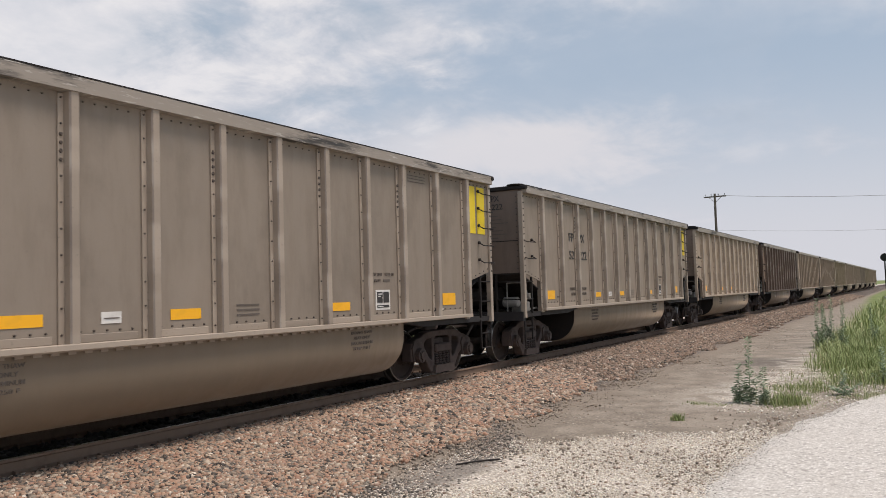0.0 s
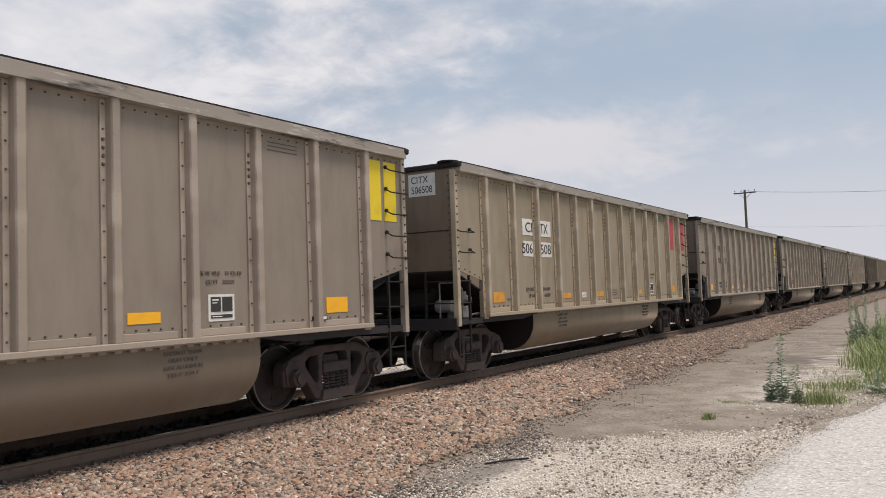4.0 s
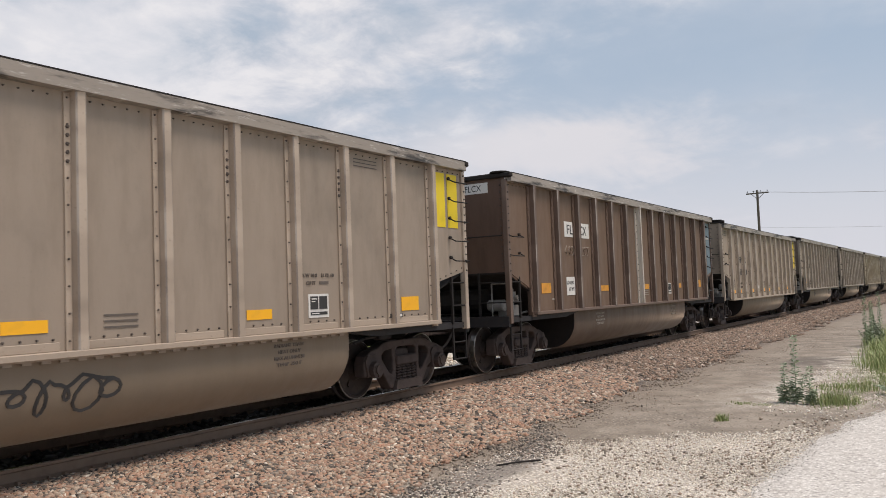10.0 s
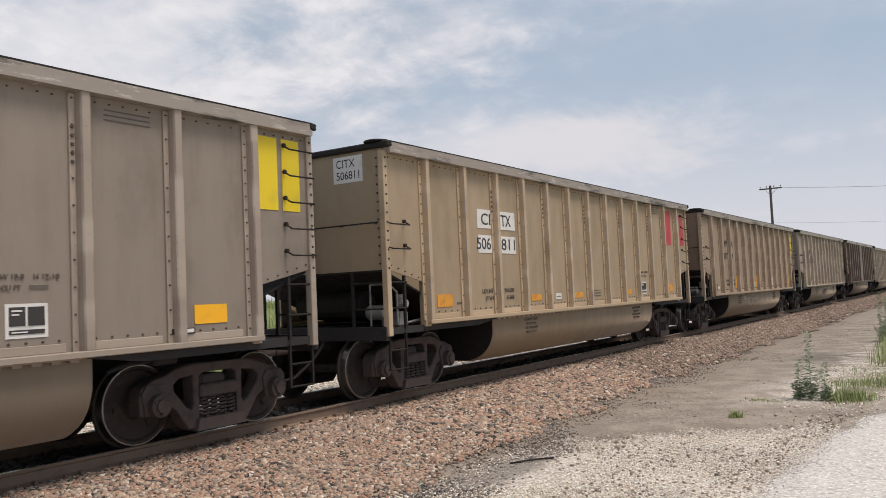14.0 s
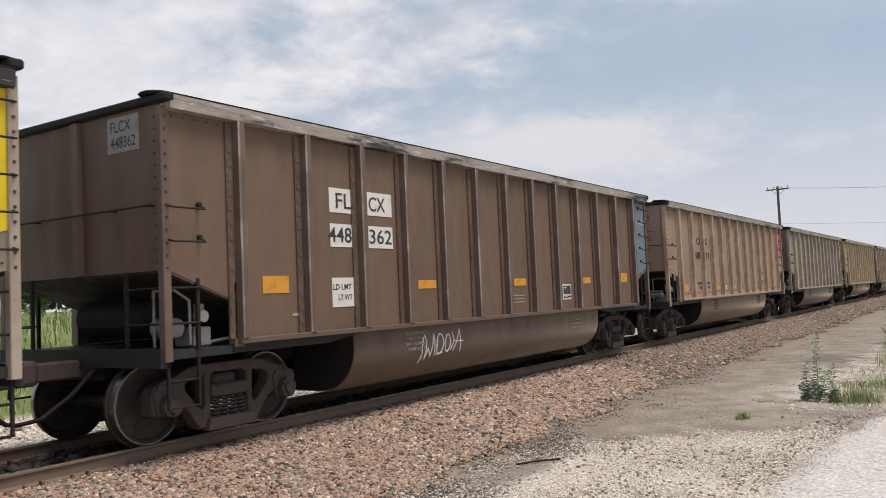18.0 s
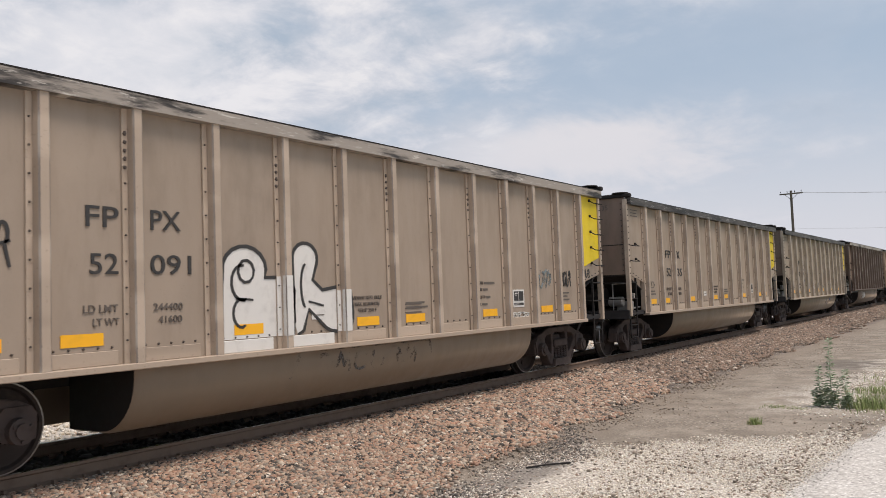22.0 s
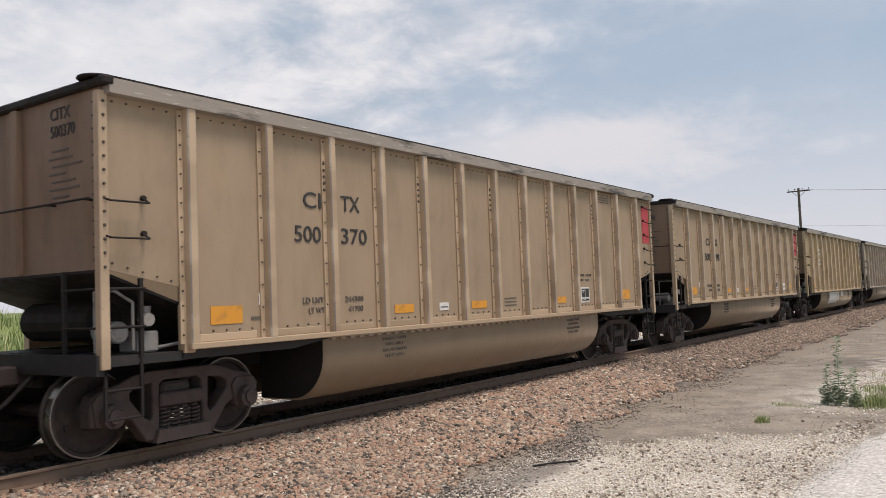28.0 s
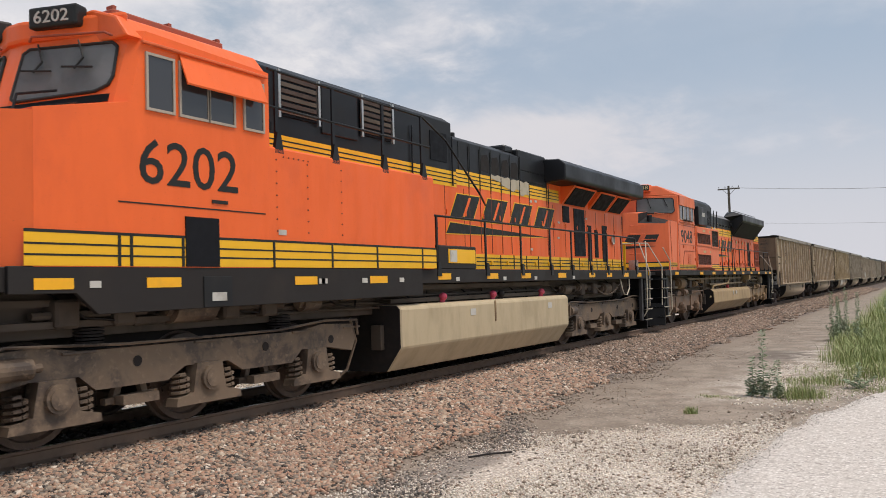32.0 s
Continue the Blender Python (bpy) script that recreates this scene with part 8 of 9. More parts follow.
        for a, b, z0, z1 in ((4.92, 5.35, 3.05, 3.46), (5.66, 6.42, 2.22, 3.44), (6.62, 6.9, 2.1, 3.05), (7.15, 7.4, 2.2, 2.95), (7.75, 8.15, 2.1, 3.1)):
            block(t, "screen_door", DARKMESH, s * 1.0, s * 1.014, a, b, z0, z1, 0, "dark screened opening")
        bm = B()
        lathe(bm, [(s * 1.02, 0.0), (s * 1.03, 0.13), (s * 1.06, 0.13)], 16)
        bmesh.ops.transform(bm, matrix=Matrix.Translation((0, 8.55, 2.72)), verts=bm.verts[:])
        part("hand_brake", bm, CHROME, t, "bare metal brake wheel")
        for yy, c in ((-1.6, 1), (0.35, 1), (0.7, 0), (2.7, 1)):
            bm = rod(B(), (s * 1.32, yy, 1.24), (s * 1.32, yy, 1.32), 0.05, 10)
            bmesh.ops.create_icosphere(bm, subdivisions=2, radius=0.075, matrix=Matrix.Translation((s * 1.34, yy, 1.36)))
            part("filler_cap", bm, plain("red_filler_cap", (0.55, 0.06, 0.11), 0.5) if c else SOOT, t)
        block(t, "tank_strap", RUNNING, s * 1.53, s * 1.545, 0.02, 0.07, 0.85, 1.24, 0)
        for yy, m2 in ((-0.95, PATCHED), (2.6, PATCHED)):
            block(t, "tank_label", m2, s * 1.53, s * 1.536, yy, yy + 0.2, 1.0, 1.12, 0)
    block(t, "hood_side", ORANGE, -1.0, 1.0, -6.31, 9.5, 1.84, 3.60, 0.01)
    part("hood_top", bev(slab(B(), [(-1.0, 3.60), (-1.0, 4.66), (-0.8, 4.79), (0.8, 4.79), (1.0, 4.66), (1.0, 3.60)], "y", -6.23, -0.55), 0.012), BLACK, t)
    part("hood_top", bev(slab(B(), [(-1.0, 3.60), (-1.0, 4.38), (-0.8, 4.50), (0.8, 4.50), (1.0, 4.38), (1.0, 3.60)], "y", -0.55, 4.0), 0.012), BLACK, t)
    block(t, "hood_shoulder", ORANGE, -1.0, 1.0, 4.0, 9.5, 3.60, 3.94, 0)
    for s in (1,):
        for k in range(8):
            block(t, "door_seam", LOGO, s * 1.0, s * 1.008, -0.3 + 0.46 * k, -0.285 + 0.46 * k, 3.80, 4.36, 0)
        for yy in (-2.0, -0.58):
            bm = pipe(B(), [(s * 1.03, yy, 3.45), (s * 1.03, yy, 4.4)], 0.016)
            part("drain_pipe", bm, BLACK, t)
        part("lower_louver", bev(box(B(), 1.0, 1.02, -6.2, -5.6, 3.78, 3.90), 0.004), DARKMESH, t)
    bm = pipe(B(), [(1.42, 7.9, 1.62), (1.46, 7.95, 1.34), (1.46, 8.1, 1.18), (1.44, 8.4, 1.16), (1.42, 8.7, 1.34), (1.40, 8.75, 1.6)], 0.016, 6)
    part("slung_hose", bm, HANDWHITE, t, "pale slung hose")
    bm = B()
    for k in range(26):
        f = k / 25
        p = Vector((1.36, 6.1 + 1.9 * f, 1.40 - 0.9 * f * (1 - f) + 0.06 * f))
        rod(bm, p - Vector((0, 0.034, 0.008 * (-1) ** k)), p + Vector((0, 0.034, 0.008 * (-1) ** k)), 0.017, 5)
    part("safety_chain", bm, GEARGREY, t, "dusty slack chain")["kind"] = "stuff"
    block(t, "hood_riser", BLACK, -0.99, 0.99, 2.45, 4.0, 4.3, 4.56, 0.03)
    block(t, "exhaust_stack", BLACK, -0.5, 0.86, 2.05, 2.5, 4.45, 4.63, 0.04)
    for k in range(3):
        bm = rod(B(), (0.75, -0.4 + 0.16 * k, 4.45), (0.75, -0.4 + 0.16 * k, 4.58), 0.06, 10)
        part("roof_vent", bm, BLACK, t)
    write(t, "6202", LOGO, 1.552, -8.28, 2.745, 0.50, 1.46, "black cab number")
    nb = write(t, "6202", PATCHED, 0, 0, 0, 0.14, 0.44)
    nb.matrix_basis = Matrix.Translation((0.60, -8.60, 4.57)) @ Matrix.Rotation(math.atan2(0.42, 1.42), 4, "Z") @ Matrix.Translation((-0.23, -0.064, 0)) @ Matrix.Rotation(radians(-90), 4, "Z")
    for z in (2.9, 3.1):
        bm = rod(B(), (0, -9.88, z), (0, -9.74, z), 0.09, 14)
        part("headlight", bm, LENS, t)
    bent_rail(t, [(0.9, -9.3, 3.42), (0.9, -9.25, 3.62), (1.2, -9.0, 3.66)], BLACK, 0.014)
    LOCOS.append((t, y))


loco_a(LAST - 11.3)
loco_b(LAST - 22.6 - 11.15)


# ---- stones, plants and lineside things ----
def stone_material(name, ramp):
    mat, n = material(name, 0.88)
    isl = n.add("ShaderNodeNewGeometry").outputs["Random Per Island"]
    pos = n.add("ShaderNodeNewGeometry").outputs["Position"]
    c = n.ramp(isl, *ramp)
    g = n.noise(pos, 160, 3)
    c = n.mix(n.step(g, 0.5, 0.8, 0.0, 0.45), c, (0.12, 0.10, 0.085))
    c = n.mix(n.step(n.noise(pos, 0.9, 4), 0.5, 0.72, 0.0, 0.25), c, (0.22, 0.19, 0.165))
    finish(n, c, 0.88, g, 0.25, 0.005)
    return mat


PINK = stone_material("crushed_pink_quartzite", ((0.0, (0.035, 0.031, 0.028)), (0.10, (0.085, 0.073, 0.063)), (0.22, (0.195, 0.162, 0.132)), (0.34, (0.44, 0.250, 0.165)), (0.45, (0.44, 0.298, 0.208)), (0.55, (0.25, 0.225, 0.185)),
                                                 (0.66, (0.46, 0.328, 0.232)), (0.78, (0.34, 0.195, 0.135)), (0.90, (0.48, 0.375, 0.280)), (0.97, (0.57, 0.48, 0.38)), (1.0, (0.76, 0.67, 0.56))))
PALE = stone_material("pale_limestone_gravel", ((0.0, (0.15, 0.118, 0.092)), (0.10, (0.50, 0.415, 0.32)), (0.22, (0.68, 0.60, 0.49)), (0.55, (0.84, 0.765, 0.655)), (0.9, (0.92, 0.88, 0.80)), (0.97, (0.60, 0.47, 0.36)), (1.0, (0.42, 0.28, 0.21))))
GREYS = stone_material("grey_road_gravel", ((0.0, (0.28, 0.26, 0.235)), (0.18, (0.52, 0.485, 0.44)), (0.5, (0.69, 0.65, 0.60)), (0.85, (0.83, 0.795, 0.745)), (1.0, (0.92, 0.90, 0.86))))
DARKS = stone_material("dark_toe_stones", ((0.0, (0.16, 0.135, 0.112)), (0.35, (0.29, 0.24, 0.190)), (0.75, (0.36, 0.29, 0.225)), (1.0, (0.48, 0.41, 0.33))))


MIXED = stone_material("mixed_dirty_gravel", ((0.0, (0.16, 0.135, 0.112)), (0.25, (0.27, 0.22, 0.17)), (0.5, (0.35, 0.29, 0.225)), (0.72, (0.33, 0.23, 0.17)), (0.88, (0.45, 0.38, 0.31)), (1.0, (0.72, 0.66, 0.57))))
# Near-black stones: coal dust, with shade under the train added to their colour.
COALSHADE = stone_material("coal_and_shade_stones", ((0.0, (0.018, 0.017, 0.016)), (0.6, (0.034, 0.031, 0.029)), (1.0, (0.07, 0.06, 0.053))))


def stones(name, label, mat, k, xr, yr, size, keep=None, seed=1, lift=0.2, flat=0.75):
    rng = np.random.default_rng(seed)
    x, y = rng.uniform(*xr, k), rng.uniform(*yr, k)
    ok = np.ones(k, bool) if keep is None else np.array([keep(a, b, c) for a, b, c in zip(x, y, rng.uniform(0, 1, k))])
    x, y = x[ok], y[ok]
    s = rng.uniform(*size, len(x)) * rng.choice([0.75, 1.0, 1.15], len(x))
    z = np.array([ground_height(a, b) for a, b in zip(x, y)]) + s * lift
    return tagged(scatter(name, np.stack([x, y, z], 1), s, mat, flat, seed), label, "stones", kind="stuff")


# Shaded ballast copy for the far track: its dimness is put into the colour.
FARPINK = stone_material("shaded_far_pink_ballast", ((0.0, (0.07, 0.060, 0.052)), (0.2, (0.17, 0.132, 0.104)), (0.45, (0.30, 0.195, 0.138)), (0.6, (0.22, 0.178, 0.140)), (0.8, (0.32, 0.225, 0.165)), (0.96, (0.40, 0.31, 0.24)), (1.0, (0.62, 0.55, 0.46))))
DUSKY = stone_material("dusky_toe_gravel", ((0.0, (0.07, 0.062, 0.055)), (0.4, (0.17, 0.15, 0.132)), (0.7, (0.26, 0.225, 0.19)), (0.88, (0.34, 0.24, 0.18)), (1.0, (0.62, 0.57, 0.50))))


def grey_toe(x, y, r):
    mid = -4.62 + 0.05 * (8.0 - y) - 0.42 * max(0.0, y - 9.2)
    return abs(x - mid + 0.25 * noise.noise((x * 1.5, y * 1.5, 21))) < 0.18 + 0.32 * r


def bed_edge(x, y, r):
    d = abs(x - TRACK)
    clear = abs(abs(x - TRACK) - 0.7525) > 0.10
    return clear and d < (3.1 + 0.35 * max(0.0, min(1.0, (13.0 - y) / 4.0))) + 0.55 * noise.noise((x * 0.7, y * 0.7, 1.0)) + 0.35 * (r - 0.5)


stones("ballast", "pink and grey crushed stone ballast beside the rails", PINK, 52000, (TRACK + 0.80, TRACK + 3.9), (2.0, 9.5), (0.025, 0.054), bed_edge, 3)
stones("ballast", "pink and grey crushed stone ballast at the track's side", PINK, 36000, (TRACK + 0.80, TRACK + 3.9), (9.5, 17.0), (0.034, 0.070), bed_edge, 18)
stones("ballast", "pink stone ballast along the track in a darkened copy", FARPINK, 30000, (TRACK + 0.80, TRACK + 3.5), (17.0, 38.0), (0.042, 0.078), bed_edge, 4)
stones("ballast", "pink stone ballast far along the track in a darkened copy", FARPINK, 26000, (TRACK + 0.80, TRACK + 3.6), (38.0, 120.0), (0.05, 0.10), bed_edge, 5)
stones("ballast", "pale stone ballast behind the train", PALE, 9000, (TRACK - 5.6, TRACK - 1.2), (1.0, 40.0), (0.04, 0.09), None, 6)
stones("ballast", "stone ballast beside the rails behind the viewer", PINK, 4500, (TRACK + 0.80, TRACK + 3.6), (-16.0, 2.0), (0.06, 0.11), bed_edge, 17)
stones("dark_ballast", "ballast between the rails blackened for coal dust and train shade", COALSHADE, 5000, (TRACK - 0.85, TRACK + 0.85), (1.0, 40.0), (0.05, 0.10), bed_edge, 16)
stones("toe_stones", "dark scattered stones at the foot of the ballast", DARKS, 9000, (TRACK + 2.7, TRACK + 4.6), (4.5, 24.0), (0.016, 0.042),
       lambda x, y, r: 2.9 + 0.5 * noise.noise((x, y * 0.6, 4)) < x - TRACK < 3.9 + 0.8 * noise.noise((x * 0.8, y * 0.8, 2)) - 0.3 * (r < 0.5) and r < 1.2 - 0.03 * y, 7)
stones("pale_gravel", "pale loose limestone gravel over the dirt", PALE, 46000, (-5.4, -1.7), (5.0, 13.5), (0.007, 0.022),
       lambda x, y, r: y < 0.72 * x + 13.3 + 1.1 * noise.noise((x * 1.2, y * 1.2, 7)) + 0.6 * (r - 0.5) and x > -5.0 + 0.5 * noise.noise((y, x, 1)) + 0.5 * (r - 0.5) and x < road_edge(y) + 0.2, 8)
stones("pale_gravel", "pale broken stones along the edge of the road", PALE, 5200, (-3.4, 0.6), (9.5, 20.0), (0.012, 0.036),
       lambda x, y, r: abs(x - road_edge(y) + 0.35) < 0.12 + 0.5 * r and r < 0.8 or (x < road_edge(y) and y > 13.5 and x > -2.9 and noise.noise((x * 1.3, y * 1.3, 3)) > 0.05), 9)
stones("road_gravel", "loose grey gravel on the access road", GREYS, 30000, (-2.1, 1.6), (5.5, 15.0), (0.006, 0.016), lambda x, y, r: x > road_edge(y) + 0.05, 10, 1.9, 0.6)
stones("dirt_pebbles", "mixed pebbles thinning out over bare dirt", MIXED, 13000, (-6.0, -2.2), (8.0, 40.0), (0.008, 0.026),
       lambda x, y, r: r < 0.85 * max(0.0, (-3.4 - x) / 2.0) + 0.12 + 0.9 * max(0, noise.noise((x * 0.9, y * 0.5, 12)) - 0.1), 12, 0.05, 0.45)
stones("white_stones", "pale stones lying along the grass", PALE, 6500, (-3.0, 0.2), (14.2, 21.0), (0.012, 0.040),
       lambda x, y, r: x < road_edge(y) - 0.05 and r < 0.35 + 0.9 * noise.noise((x * 1.1, y * 0.7, 15)), 14, 0.1, 0.5)
stones("brown_gravel", "brown broken stones in the gravel along the road", MIXED, 5200, (-3.4, -1.7), (5.5, 13.2), (0.008, 0.030),
       lambda x, y, r: (road_edge(y) - 0.42 + 0.2 * noise.noise((y, 1, 3)) < x < road_edge(y) - 0.02 and r < 0.75) or r < 0.05, 11, 0.3)
stones("toe_gravel", "grey dirty stones between ballast and pale gravel", DUSKY, 11000, (-5.9, -3.7), (6.0, 11.3), (0.010, 0.032), grey_toe, 19, 0.25)
stones("brown_gravel", "scattered brown stones on the pale gravel", MIXED, 900, (-4.4, -2.2), (6.0, 10.5), (0.012, 0.036), lambda x, y, r: noise.noise((x * 1.1, y * 1.1, 31)) > -0.1, 20, 0.3)


def leaf_material(name, a, b, dry):
    mat, n = material(name, 0.6)
    isl = n.add("ShaderNodeNewGeometry").outputs["Random Per Island"]
    c = n.ramp(isl, (0.0, a), (0.55, b), (0.85, b), (1.0, dry))
    finish(n, c, 0.55)
    n.bsdf.inputs["Subsurface Weight"].default_value = 0.0
    return mat


GRASSY = leaf_material("green_grass", (0.170, 0.222, 0.070), (0.300, 0.352, 0.135), (0.52, 0.46, 0.27))
WEEDY = leaf_material("grey_green_weed_leaf", (0.215, 0.290, 0.185), (0.375, 0.460, 0.305), (0.48, 0.50, 0.37))
TREELEAF = leaf_material("tree_leaf", (0.040, 0.085, 0.018), (0.110, 0.190, 0.045), (0.17, 0.25, 0.07))
BARK = plain("grey_bark", (0.12, 0.10, 0.085), 0.9, wear=0.5)


def blades(name, label, spots, height, mat, width=0.006, lean=0.45, seed=1):
    """Thin bent blades of grass, three faces each, as one mesh."""
    rng = np.random.default_rng(seed)
    k = len(spots)
    a = rng.uniform(0, 2 * math.pi, k)
    h = height * rng.uniform(0.25, 1.1, k) * (0.75 + 0.5 * np.sin(spots[:, 0] * 2.3 + np.sin(spots[:, 1] * 1.7) * 2.0))
    h = np.maximum(h, 0.03)
    l = lean * rng.uniform(0.1, 1.0, k) * h
    w = width * rng.uniform(0.6, 1.4, k)
    dx, dy = np.cos(a), np.sin(a)
    v = np.empty((k, 5, 3))
    for i, (f, g) in enumerate(((0, 0), (0, 0), (0.55, 0.25), (0.55, 0.25), (1, 1))):
        side = (-1, 1, -0.8, 0.8, 0)[i]
        v[:, i, 0] = spots[:, 0] - dy * w * side + dx * l * g
        v[:, i, 1] = spots[:, 1] + dx * w * side + dy * l * g
        v[:, i, 2] = spots[:, 2] + h * f
    me = bpy.data.meshes.new(name)
    base = np.arange(k)[:, None] * 5
    quads = (base + np.array([0, 1, 3, 2])).tolist()
    tris = (base + np.array([2, 3, 4])).tolist()
    me.from_pydata(v.reshape(-1, 3).tolist(), [], quads + tris)
    me.materials.append(mat)
    return tagged(new(name, me), label, "grass", kind="stuff")


def grass_spots(k, xr, yr, keep, seed):
    rng = np.random.default_rng(seed)
    pts = []
    for x, y, r in zip(rng.uniform(*xr, k), rng.uniform(*yr, k), rng.uniform(0, 1, k)):
        if keep(x, y, r):
            pts.append((x, y, ground_height(x, y) - 0.01))
    return np.array(pts)


def bank(x, y):
    return x + 1.75 + 0.10 * min(8, max(0, y - 17.5)) + 0.012 * (y - 17) + 0.5 * noise.noise((x * 0.6, y * 0.35, 5))


blades("grass", "tall green grass with dry stalks on the roadside", grass_spots(42000, (-3.2, 3.5), (17.6, 34.0), lambda x, y, r: r < bank(x, y) * 1.6, 21), 0.40, GRASSY, 0.006, 1.2, 22)
blades("grass", "green grass far along the lineside", grass_spots(26000, (-3.4, 12.0), (34.0, 110.0), lambda x, y, r: r < bank(x, 34) * 1.2, 23), 0.62, GRASSY, 0.018, 0.9, 24)
blades("grass", "thin pale grass among the stones", grass_spots(14000, (-2.6, 1.2), (13.8, 19.5), lambda x, y, r: x < road_edge(y) - 0.1 and r < 0.5 * max(0, noise.noise((x * 1.4, y * 1.4, 9)) + 0.15), 25), 0.15, GRASSY, 0.005, 0.9, 26)
blades("grass", "tall green grass beyond the track", grass_spots(24000, (-30.0, -15.0), (-14.0, 40.0), lambda x, y, r: True, 27), 0.5, GRASSY, 0.016, 0.9, 28)


def tuft(x, y, r, h, k, seed):
    rng = np.random.default_rng(seed)
    p = np.stack([x + rng.normal(0, r, k), y + rng.normal(0, r, k), np.full(k, ground_height(x, y) - 0.01)], 1)
    ob = blades("grass_tuft", "small green grass tuft on bare dirt", p, h, GRASSY, 0.005, 0.9, seed)
    ob["category"] = "grass tuft"
    return ob


tuft(-3.15, 12.44, 0.05, 0.13, 160, 31)
tuft(-3.22, 14.30, 0.12, 0.10, 260, 32)
tuft(-2.90, 14.25, 0.10, 0.09, 160, 33)
for i, (x, y, r, h) in enumerate(((-1.98, 14.55, 0.12, 0.26), (-1.80, 14.75, 0.12, 0.18), (-1.55, 16.5, 0.22, 0.15), (-1.05, 15.9, 0.22, 0.15), (-2.1, 16.9, 0.2, 0.13), (-1.75, 17.3, 0.28, 0.18), (-0.75, 16.6, 0.3, 0.2))):
    tuft(x, y, r * 1.3, h, 260, 40 + i)


def weed(x, y, h, seed, label="tall leafy green weed growing in the gravel", spread=1.0):
    rng = random.Random(seed)
    z = ground_height(x, y)
    w = thing("weed", label, "weed", "weeds beside the road")
    w.location = (x, y, z)
    leaves = B()
    for j in range(4):
        hh = h * (1.0 if j == 0 else rng.uniform(0.25, 0.5))
        a = rng.uniform(0, 6.28)
        lx, ly = math.cos(a) * 0.30 * spread * (j > 0), math.sin(a) * 0.26 * spread * (j > 0)
        bm = B()
        pts = [(lx * f * 1.0, ly * f, hh * f) for f in (0, 0.25, 0.5, 0.75, 1.0)]
        for (p, q), r in zip(zip(pts, pts[1:]), (0.009, 0.007, 0.005, 0.003)):
            rod(bm, p, q, r, 5, r * 0.7)
        part("stem", bm, WEEDY, w)
        n = int(130 * hh) + 8
        for i in range(n):
            f = 0.06 + 0.94 * (i / n)
            p = Vector((lx * f, ly * f, hh * f))
            b = rng.uniform(0, 6.28)
            l = 0.085 * (1.1 - 0.6 * f) * rng.uniform(0.6, 1.2) + 0.035
            d = Vector((math.cos(b), math.sin(b), rng.uniform(0.0, 0.7)))
            s = Vector((-math.sin(b), math.cos(b), 0)) * l * 0.19
            t1 = p + d * l * 0.5
            t2 = p + d * l + Vector((0, 0, -l * 0.25))
            v = [leaves.verts.new(c) for c in (p, t1 + s, t2, t1 - s)]
            leaves.faces.new(v)
    part("foliage", leaves, WEEDY, w)
    return w


weed(-2.46, 14.55, 1.12, 51, spread=0.5)
weed(-2.24, 14.5, 0.62, 52, spread=0.3)
weed(-2.64, 14.6, 0.66, 53, spread=0.3)
weed(-1.15, 16.1, 0.45, 54, "low leafy weed at the road's edge")
for i, (x, y, h) in enumerate(((-2.62, 27.6, 1.5), (-2.42, 27.2, 1.35), (-2.25, 27.9, 1.6), (-1.9, 27.4, 1.45), (-2.5, 28.2, 1.3), (-0.6, 18.2, 0.7), (-1.2, 29.0, 1.3))):
    weed(x, y, h, 60 + i, "tall dark weed spike standing in the grass", 0.6)


def twig():
    bm = B()
    pts = [(-4.66, 8.36, -0.425), (-4.52, 8.54, -0.415), (-4.40, 8.72, -0.42), (-4.34, 8.84, -0.43)]
    pipe(bm, pts, 0.011, 6)
    pipe(bm, [pts[1], (-4.56, 8.70, -0.40)], 0.006, 5)
    tagged(part("driftwood_stick", bm, SOOT), "dark dry stick lying at the gravel's edge", "stick")


twig()


def utility_pole(x, y, top, label):
    p = thing("utility_pole", label, "utility pole", "utility poles")
    p.location = (x, y, -0.5)
    h = top + 0.5
    wood = BARK
    part("pole", rod(B(), (0, 0, -0.5), (0, 0, h), 0.19, 10, 0.13), wood, p)
    part("crossarm", bev(box(B(), -1.25, 1.25, -0.06, 0.06, h - 0.42, h - 0.28), 0.01), wood, p)
    for s in (-1, 1):
        part("brace", bar_x(B(), (s * 0.75, h - 0.36), (0, h - 1.05)), wood, p)
    for dx in (-1.1, -0.4, 0.4, 1.1):
        bm = rod(B(), (dx, 0, h - 0.28), (dx, 0, h - 0.12), 0.02, 6)
        rod(bm, (dx, 0, h - 0.16), (dx, 0, h - 0.02), 0.05, 8, 0.035)
        part("insulator", bm, SOOT, p)
    return p


def bar_x(bm, p, q):
    return rod(bm, (p[0], 0.08, p[1]), (q[0], 0.14, q[1]), 0.025, 6)


utility_pole(-19.8, 100, 12.3, "tall weathered wooden utility pole with a crossarm")
utility_pole(34.0, 104, 12.3, "weathered wooden utility pole farther along the wires")


def wires():
    ob = thing("overhead_wires", "thin dark overhead wires between utility poles", "wires")
    steel = plain("weathered_wire", (0.20, 0.20, 0.20), 0.6)
    for z0, sag, off in ((12.15, 1.5, 1.1), (12.1, 1.6, -1.1), (8.0, 1.1, 0.2)):
        pts = []
        for i in range(25):
            f = i / 24
            pts.append((-19.8 + off * 0.3 + 53.8 * f, 100 + off + 4 * f, z0 - sag * 4 * f * (1 - f)))
        part("wire", pipe(B(), pts, 0.010, 4), steel, ob)


wires()


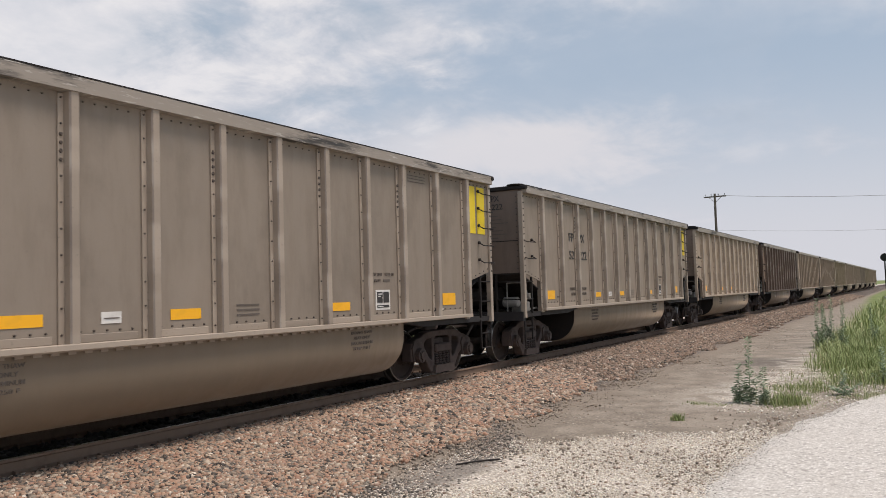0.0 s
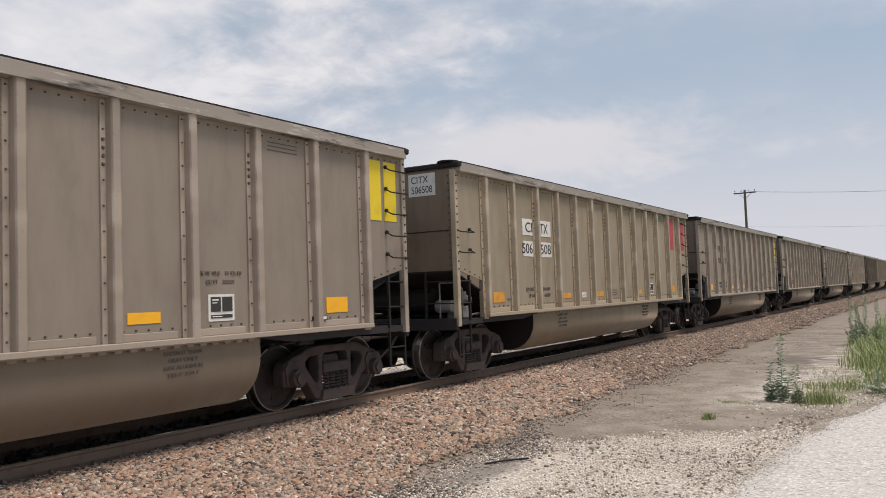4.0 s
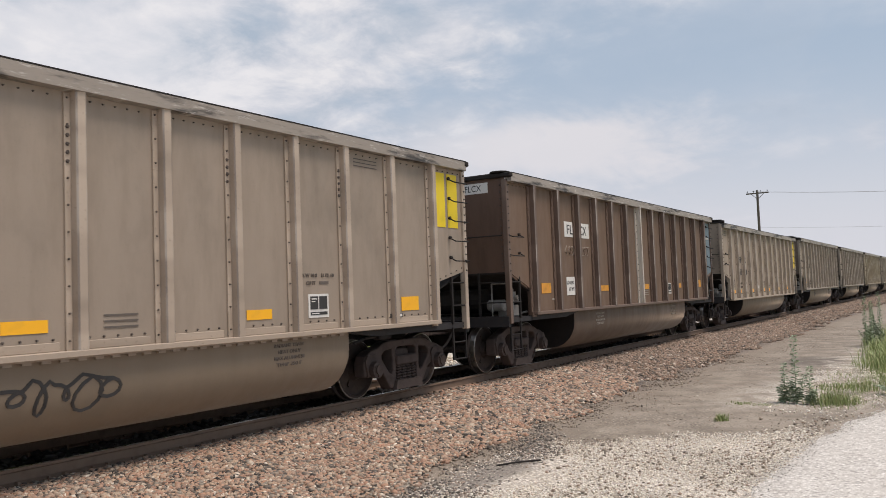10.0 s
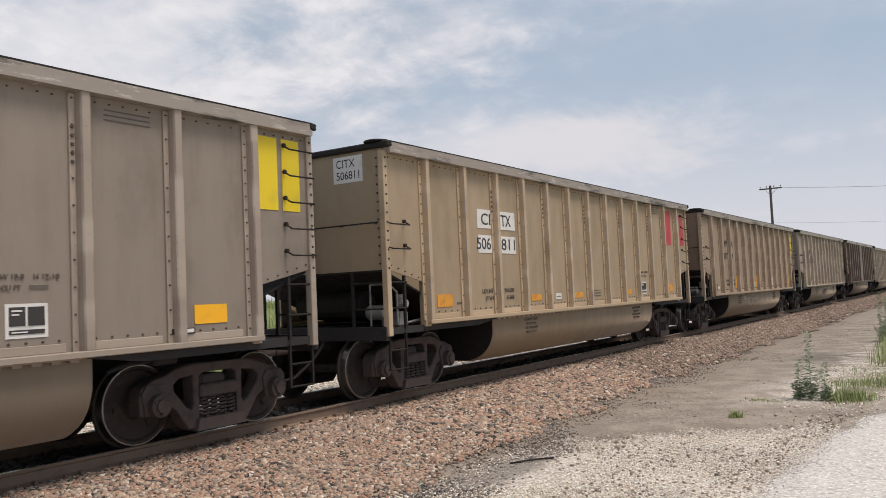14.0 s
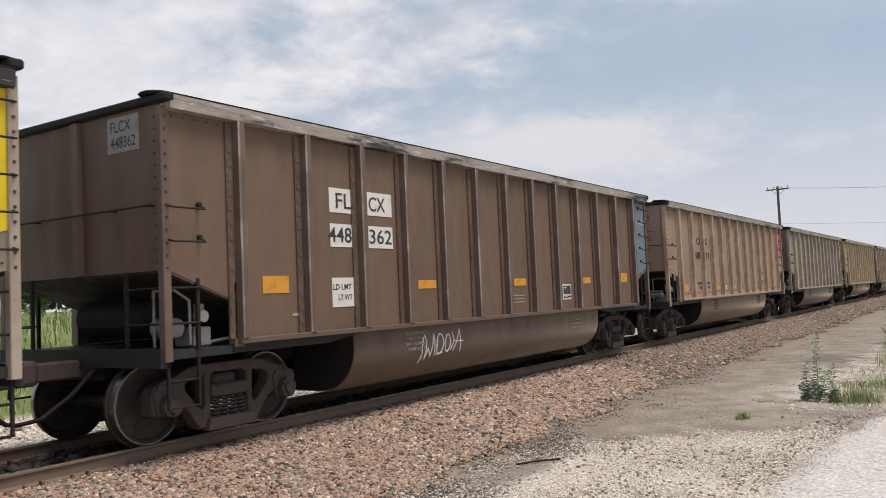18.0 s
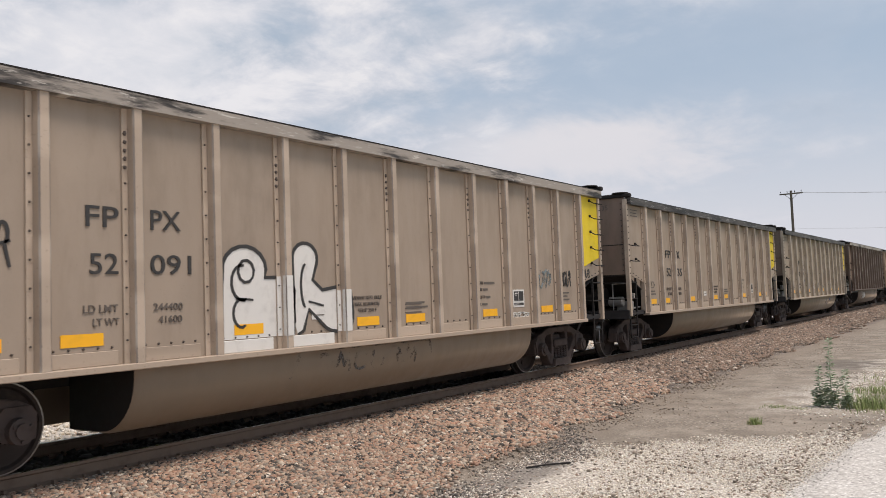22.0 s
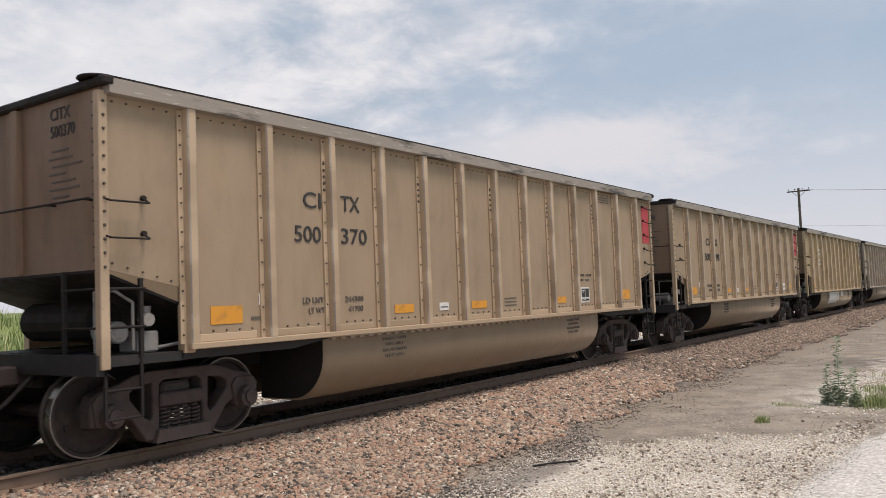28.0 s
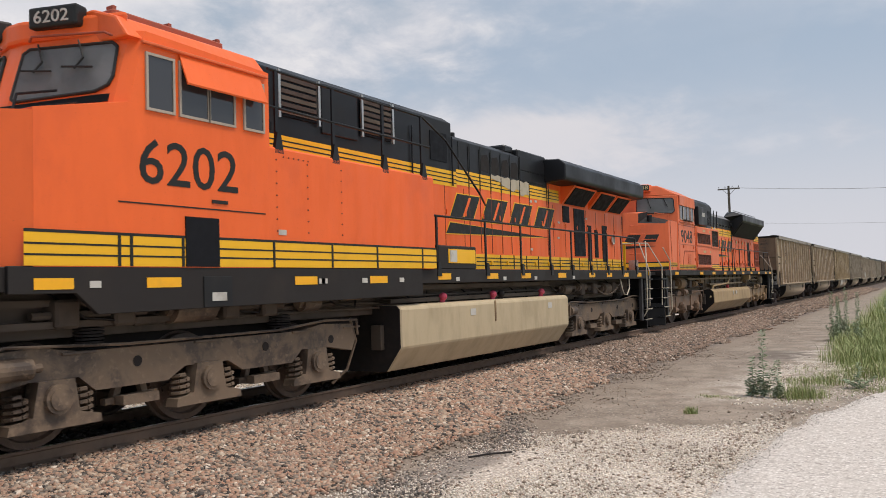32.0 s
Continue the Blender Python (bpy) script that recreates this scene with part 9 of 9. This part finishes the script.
def signal(x, y):
    s = thing("signal_mast", "dark lineside railway signal on a mast", "railway signal")
    s.location = (x, y, -0.46)
    part("mast", rod(B(), (0, 0, 0), (0, 0, 4.9), 0.07, 10), SOOT, s)
    part("backing", bev(rod(B(), (0, -0.06, 4.45), (0, 0.0, 4.45), 0.42, 20), 0.01), LOGO, s)
    part("lamp_hood", rod(B(), (0, -0.30, 4.45), (0, -0.06, 4.45), 0.12, 12), LOGO, s)
    part("base", bev(box(B(), -0.25, 0.25, -0.25, 0.25, 0, 0.3), 0.02), PATCHED, s)


signal(-2.55, 100)


def tree(x, y, h, w, seed, label):
    rng = random.Random(seed)
    t = thing("tree", label, "tree", "trees beyond the track")
    z = ground_height(x, y) - 0.05
    t.location = (x, y, z)
    bm = B()
    rod(bm, (0, 0, 0), (0.1, 0.05, h * 0.35), 0.22, 9, 0.16)
    tips = []
    for i in range(9):
        a = i * 2.4 + rng.uniform(-0.3, 0.3)
        p = Vector((0.08, 0.04, h * rng.uniform(0.22, 0.38)))
        q = p + Vector((math.cos(a) * w * 0.28, math.sin(a) * w * 0.28, h * rng.uniform(0.18, 0.38)))
        r = q + Vector((math.cos(a) * w * 0.14, math.sin(a) * w * 0.14, h * rng.uniform(0.05, 0.22)))
        rod(bm, p, q, 0.10, 6, 0.05)
        rod(bm, q, r, 0.05, 5, 0.02)
        tips += [q, r]
    part("trunk", bm, BARK, t)
    verts, faces = [], []
    puffs = [(tip, rng.uniform(0.13, 0.20) * w) for tip in tips] + [(Vector((rng.uniform(-0.32, 0.32) * w, rng.uniform(-0.32, 0.32) * w, h * rng.uniform(0.15, 0.86))), rng.uniform(0.10, 0.17) * w) for _ in range(22)]
    for c, r in puffs:
        for _ in range(420):
            d = Vector((rng.gauss(0, 1), rng.gauss(0, 1), rng.gauss(0, 0.8))).normalized() * r * rng.uniform(0.55, 1.12)
            p = c + d
            u = Vector((rng.gauss(0, 1), rng.gauss(0, 1), rng.gauss(0, 1))).normalized()
            v = u.orthogonal().normalized()
            s = rng.uniform(0.10, 0.20)
            k = len(verts)
            verts += [p - u * s, p + v * s * 0.55, p + u * s, p - v * s * 0.55]
            faces.append((k, k + 1, k + 2, k + 3))
    me = bpy.data.meshes.new("crown")
    me.from_pydata([tuple(v) for v in verts], [], faces)
    me.materials.append(TREELEAF)
    part("crown", me, None, t)


tree(-37.5, 22.0, 7.3, 7.2, 71, "bushy green broadleaf tree beyond the track")
tree(-41.5, 17.5, 7.0, 7.0, 72, "dense green broadleaf tree in the field")
tree(-36.0, 27.2, 6.3, 5.6, 73, "round green broadleaf tree beyond the rails")


# ---- movement ----
RUN = [(0.0, 0.0), (4.0, 44.6), (9.0, 99.76), (13.0, 144.1), (19.0, 210.97), (23.0, 256.0), (28.0, 312.08), (30.0, 334.1), (32.0, 356.2)]
START = 14.56 - HALF               # middle of car 0 along the track at the start


def turning(ob, radius, seconds=32.0):
    """Rolls a wheelset in its bogie's space."""
    per = 1
    rows, run = [], np.interp
    at = ob.location.copy()
    for i in range(0, int(seconds * FPS) + 1, per):
        t = i / FPS
        s = float(run(t, [r[0] for r in RUN], [r[1] for r in RUN]))
        rows.append((t, pose(*at, -math.degrees(s / radius))))
    walk(ob, rows)


def motions():
    base = {}
    for k, car in CARS.items():
        y = START + k * PITCH
        walk(car, [(t, pose(TRACK, y + s, 0)) for t, s in RUN])
    for loco, y in LOCOS:
        walk(loco, [(t, pose(TRACK, START + y + s, 0)) for t, s in RUN])
    # wheelsets that lie alike in their bogies roll alike
    for ob in scene.objects:
        if ob.name.split(".")[0] in ("wheelset", "driving_wheelset"):
            key = (ob.name.split(".")[0], tuple(round(v, 3) for v in ob.location))
            if key not in base:
                base[key] = ob
                turning(ob, 0.457 if key[0] == "wheelset" else 0.533)
            else:
                first = base[key].animation_data
                ob.rotation_mode = "QUATERNION"
                ob.animation_data_create()
                ob.animation_data.action = first.action
                ob.animation_data.action_slot = first.action_slot


motions()
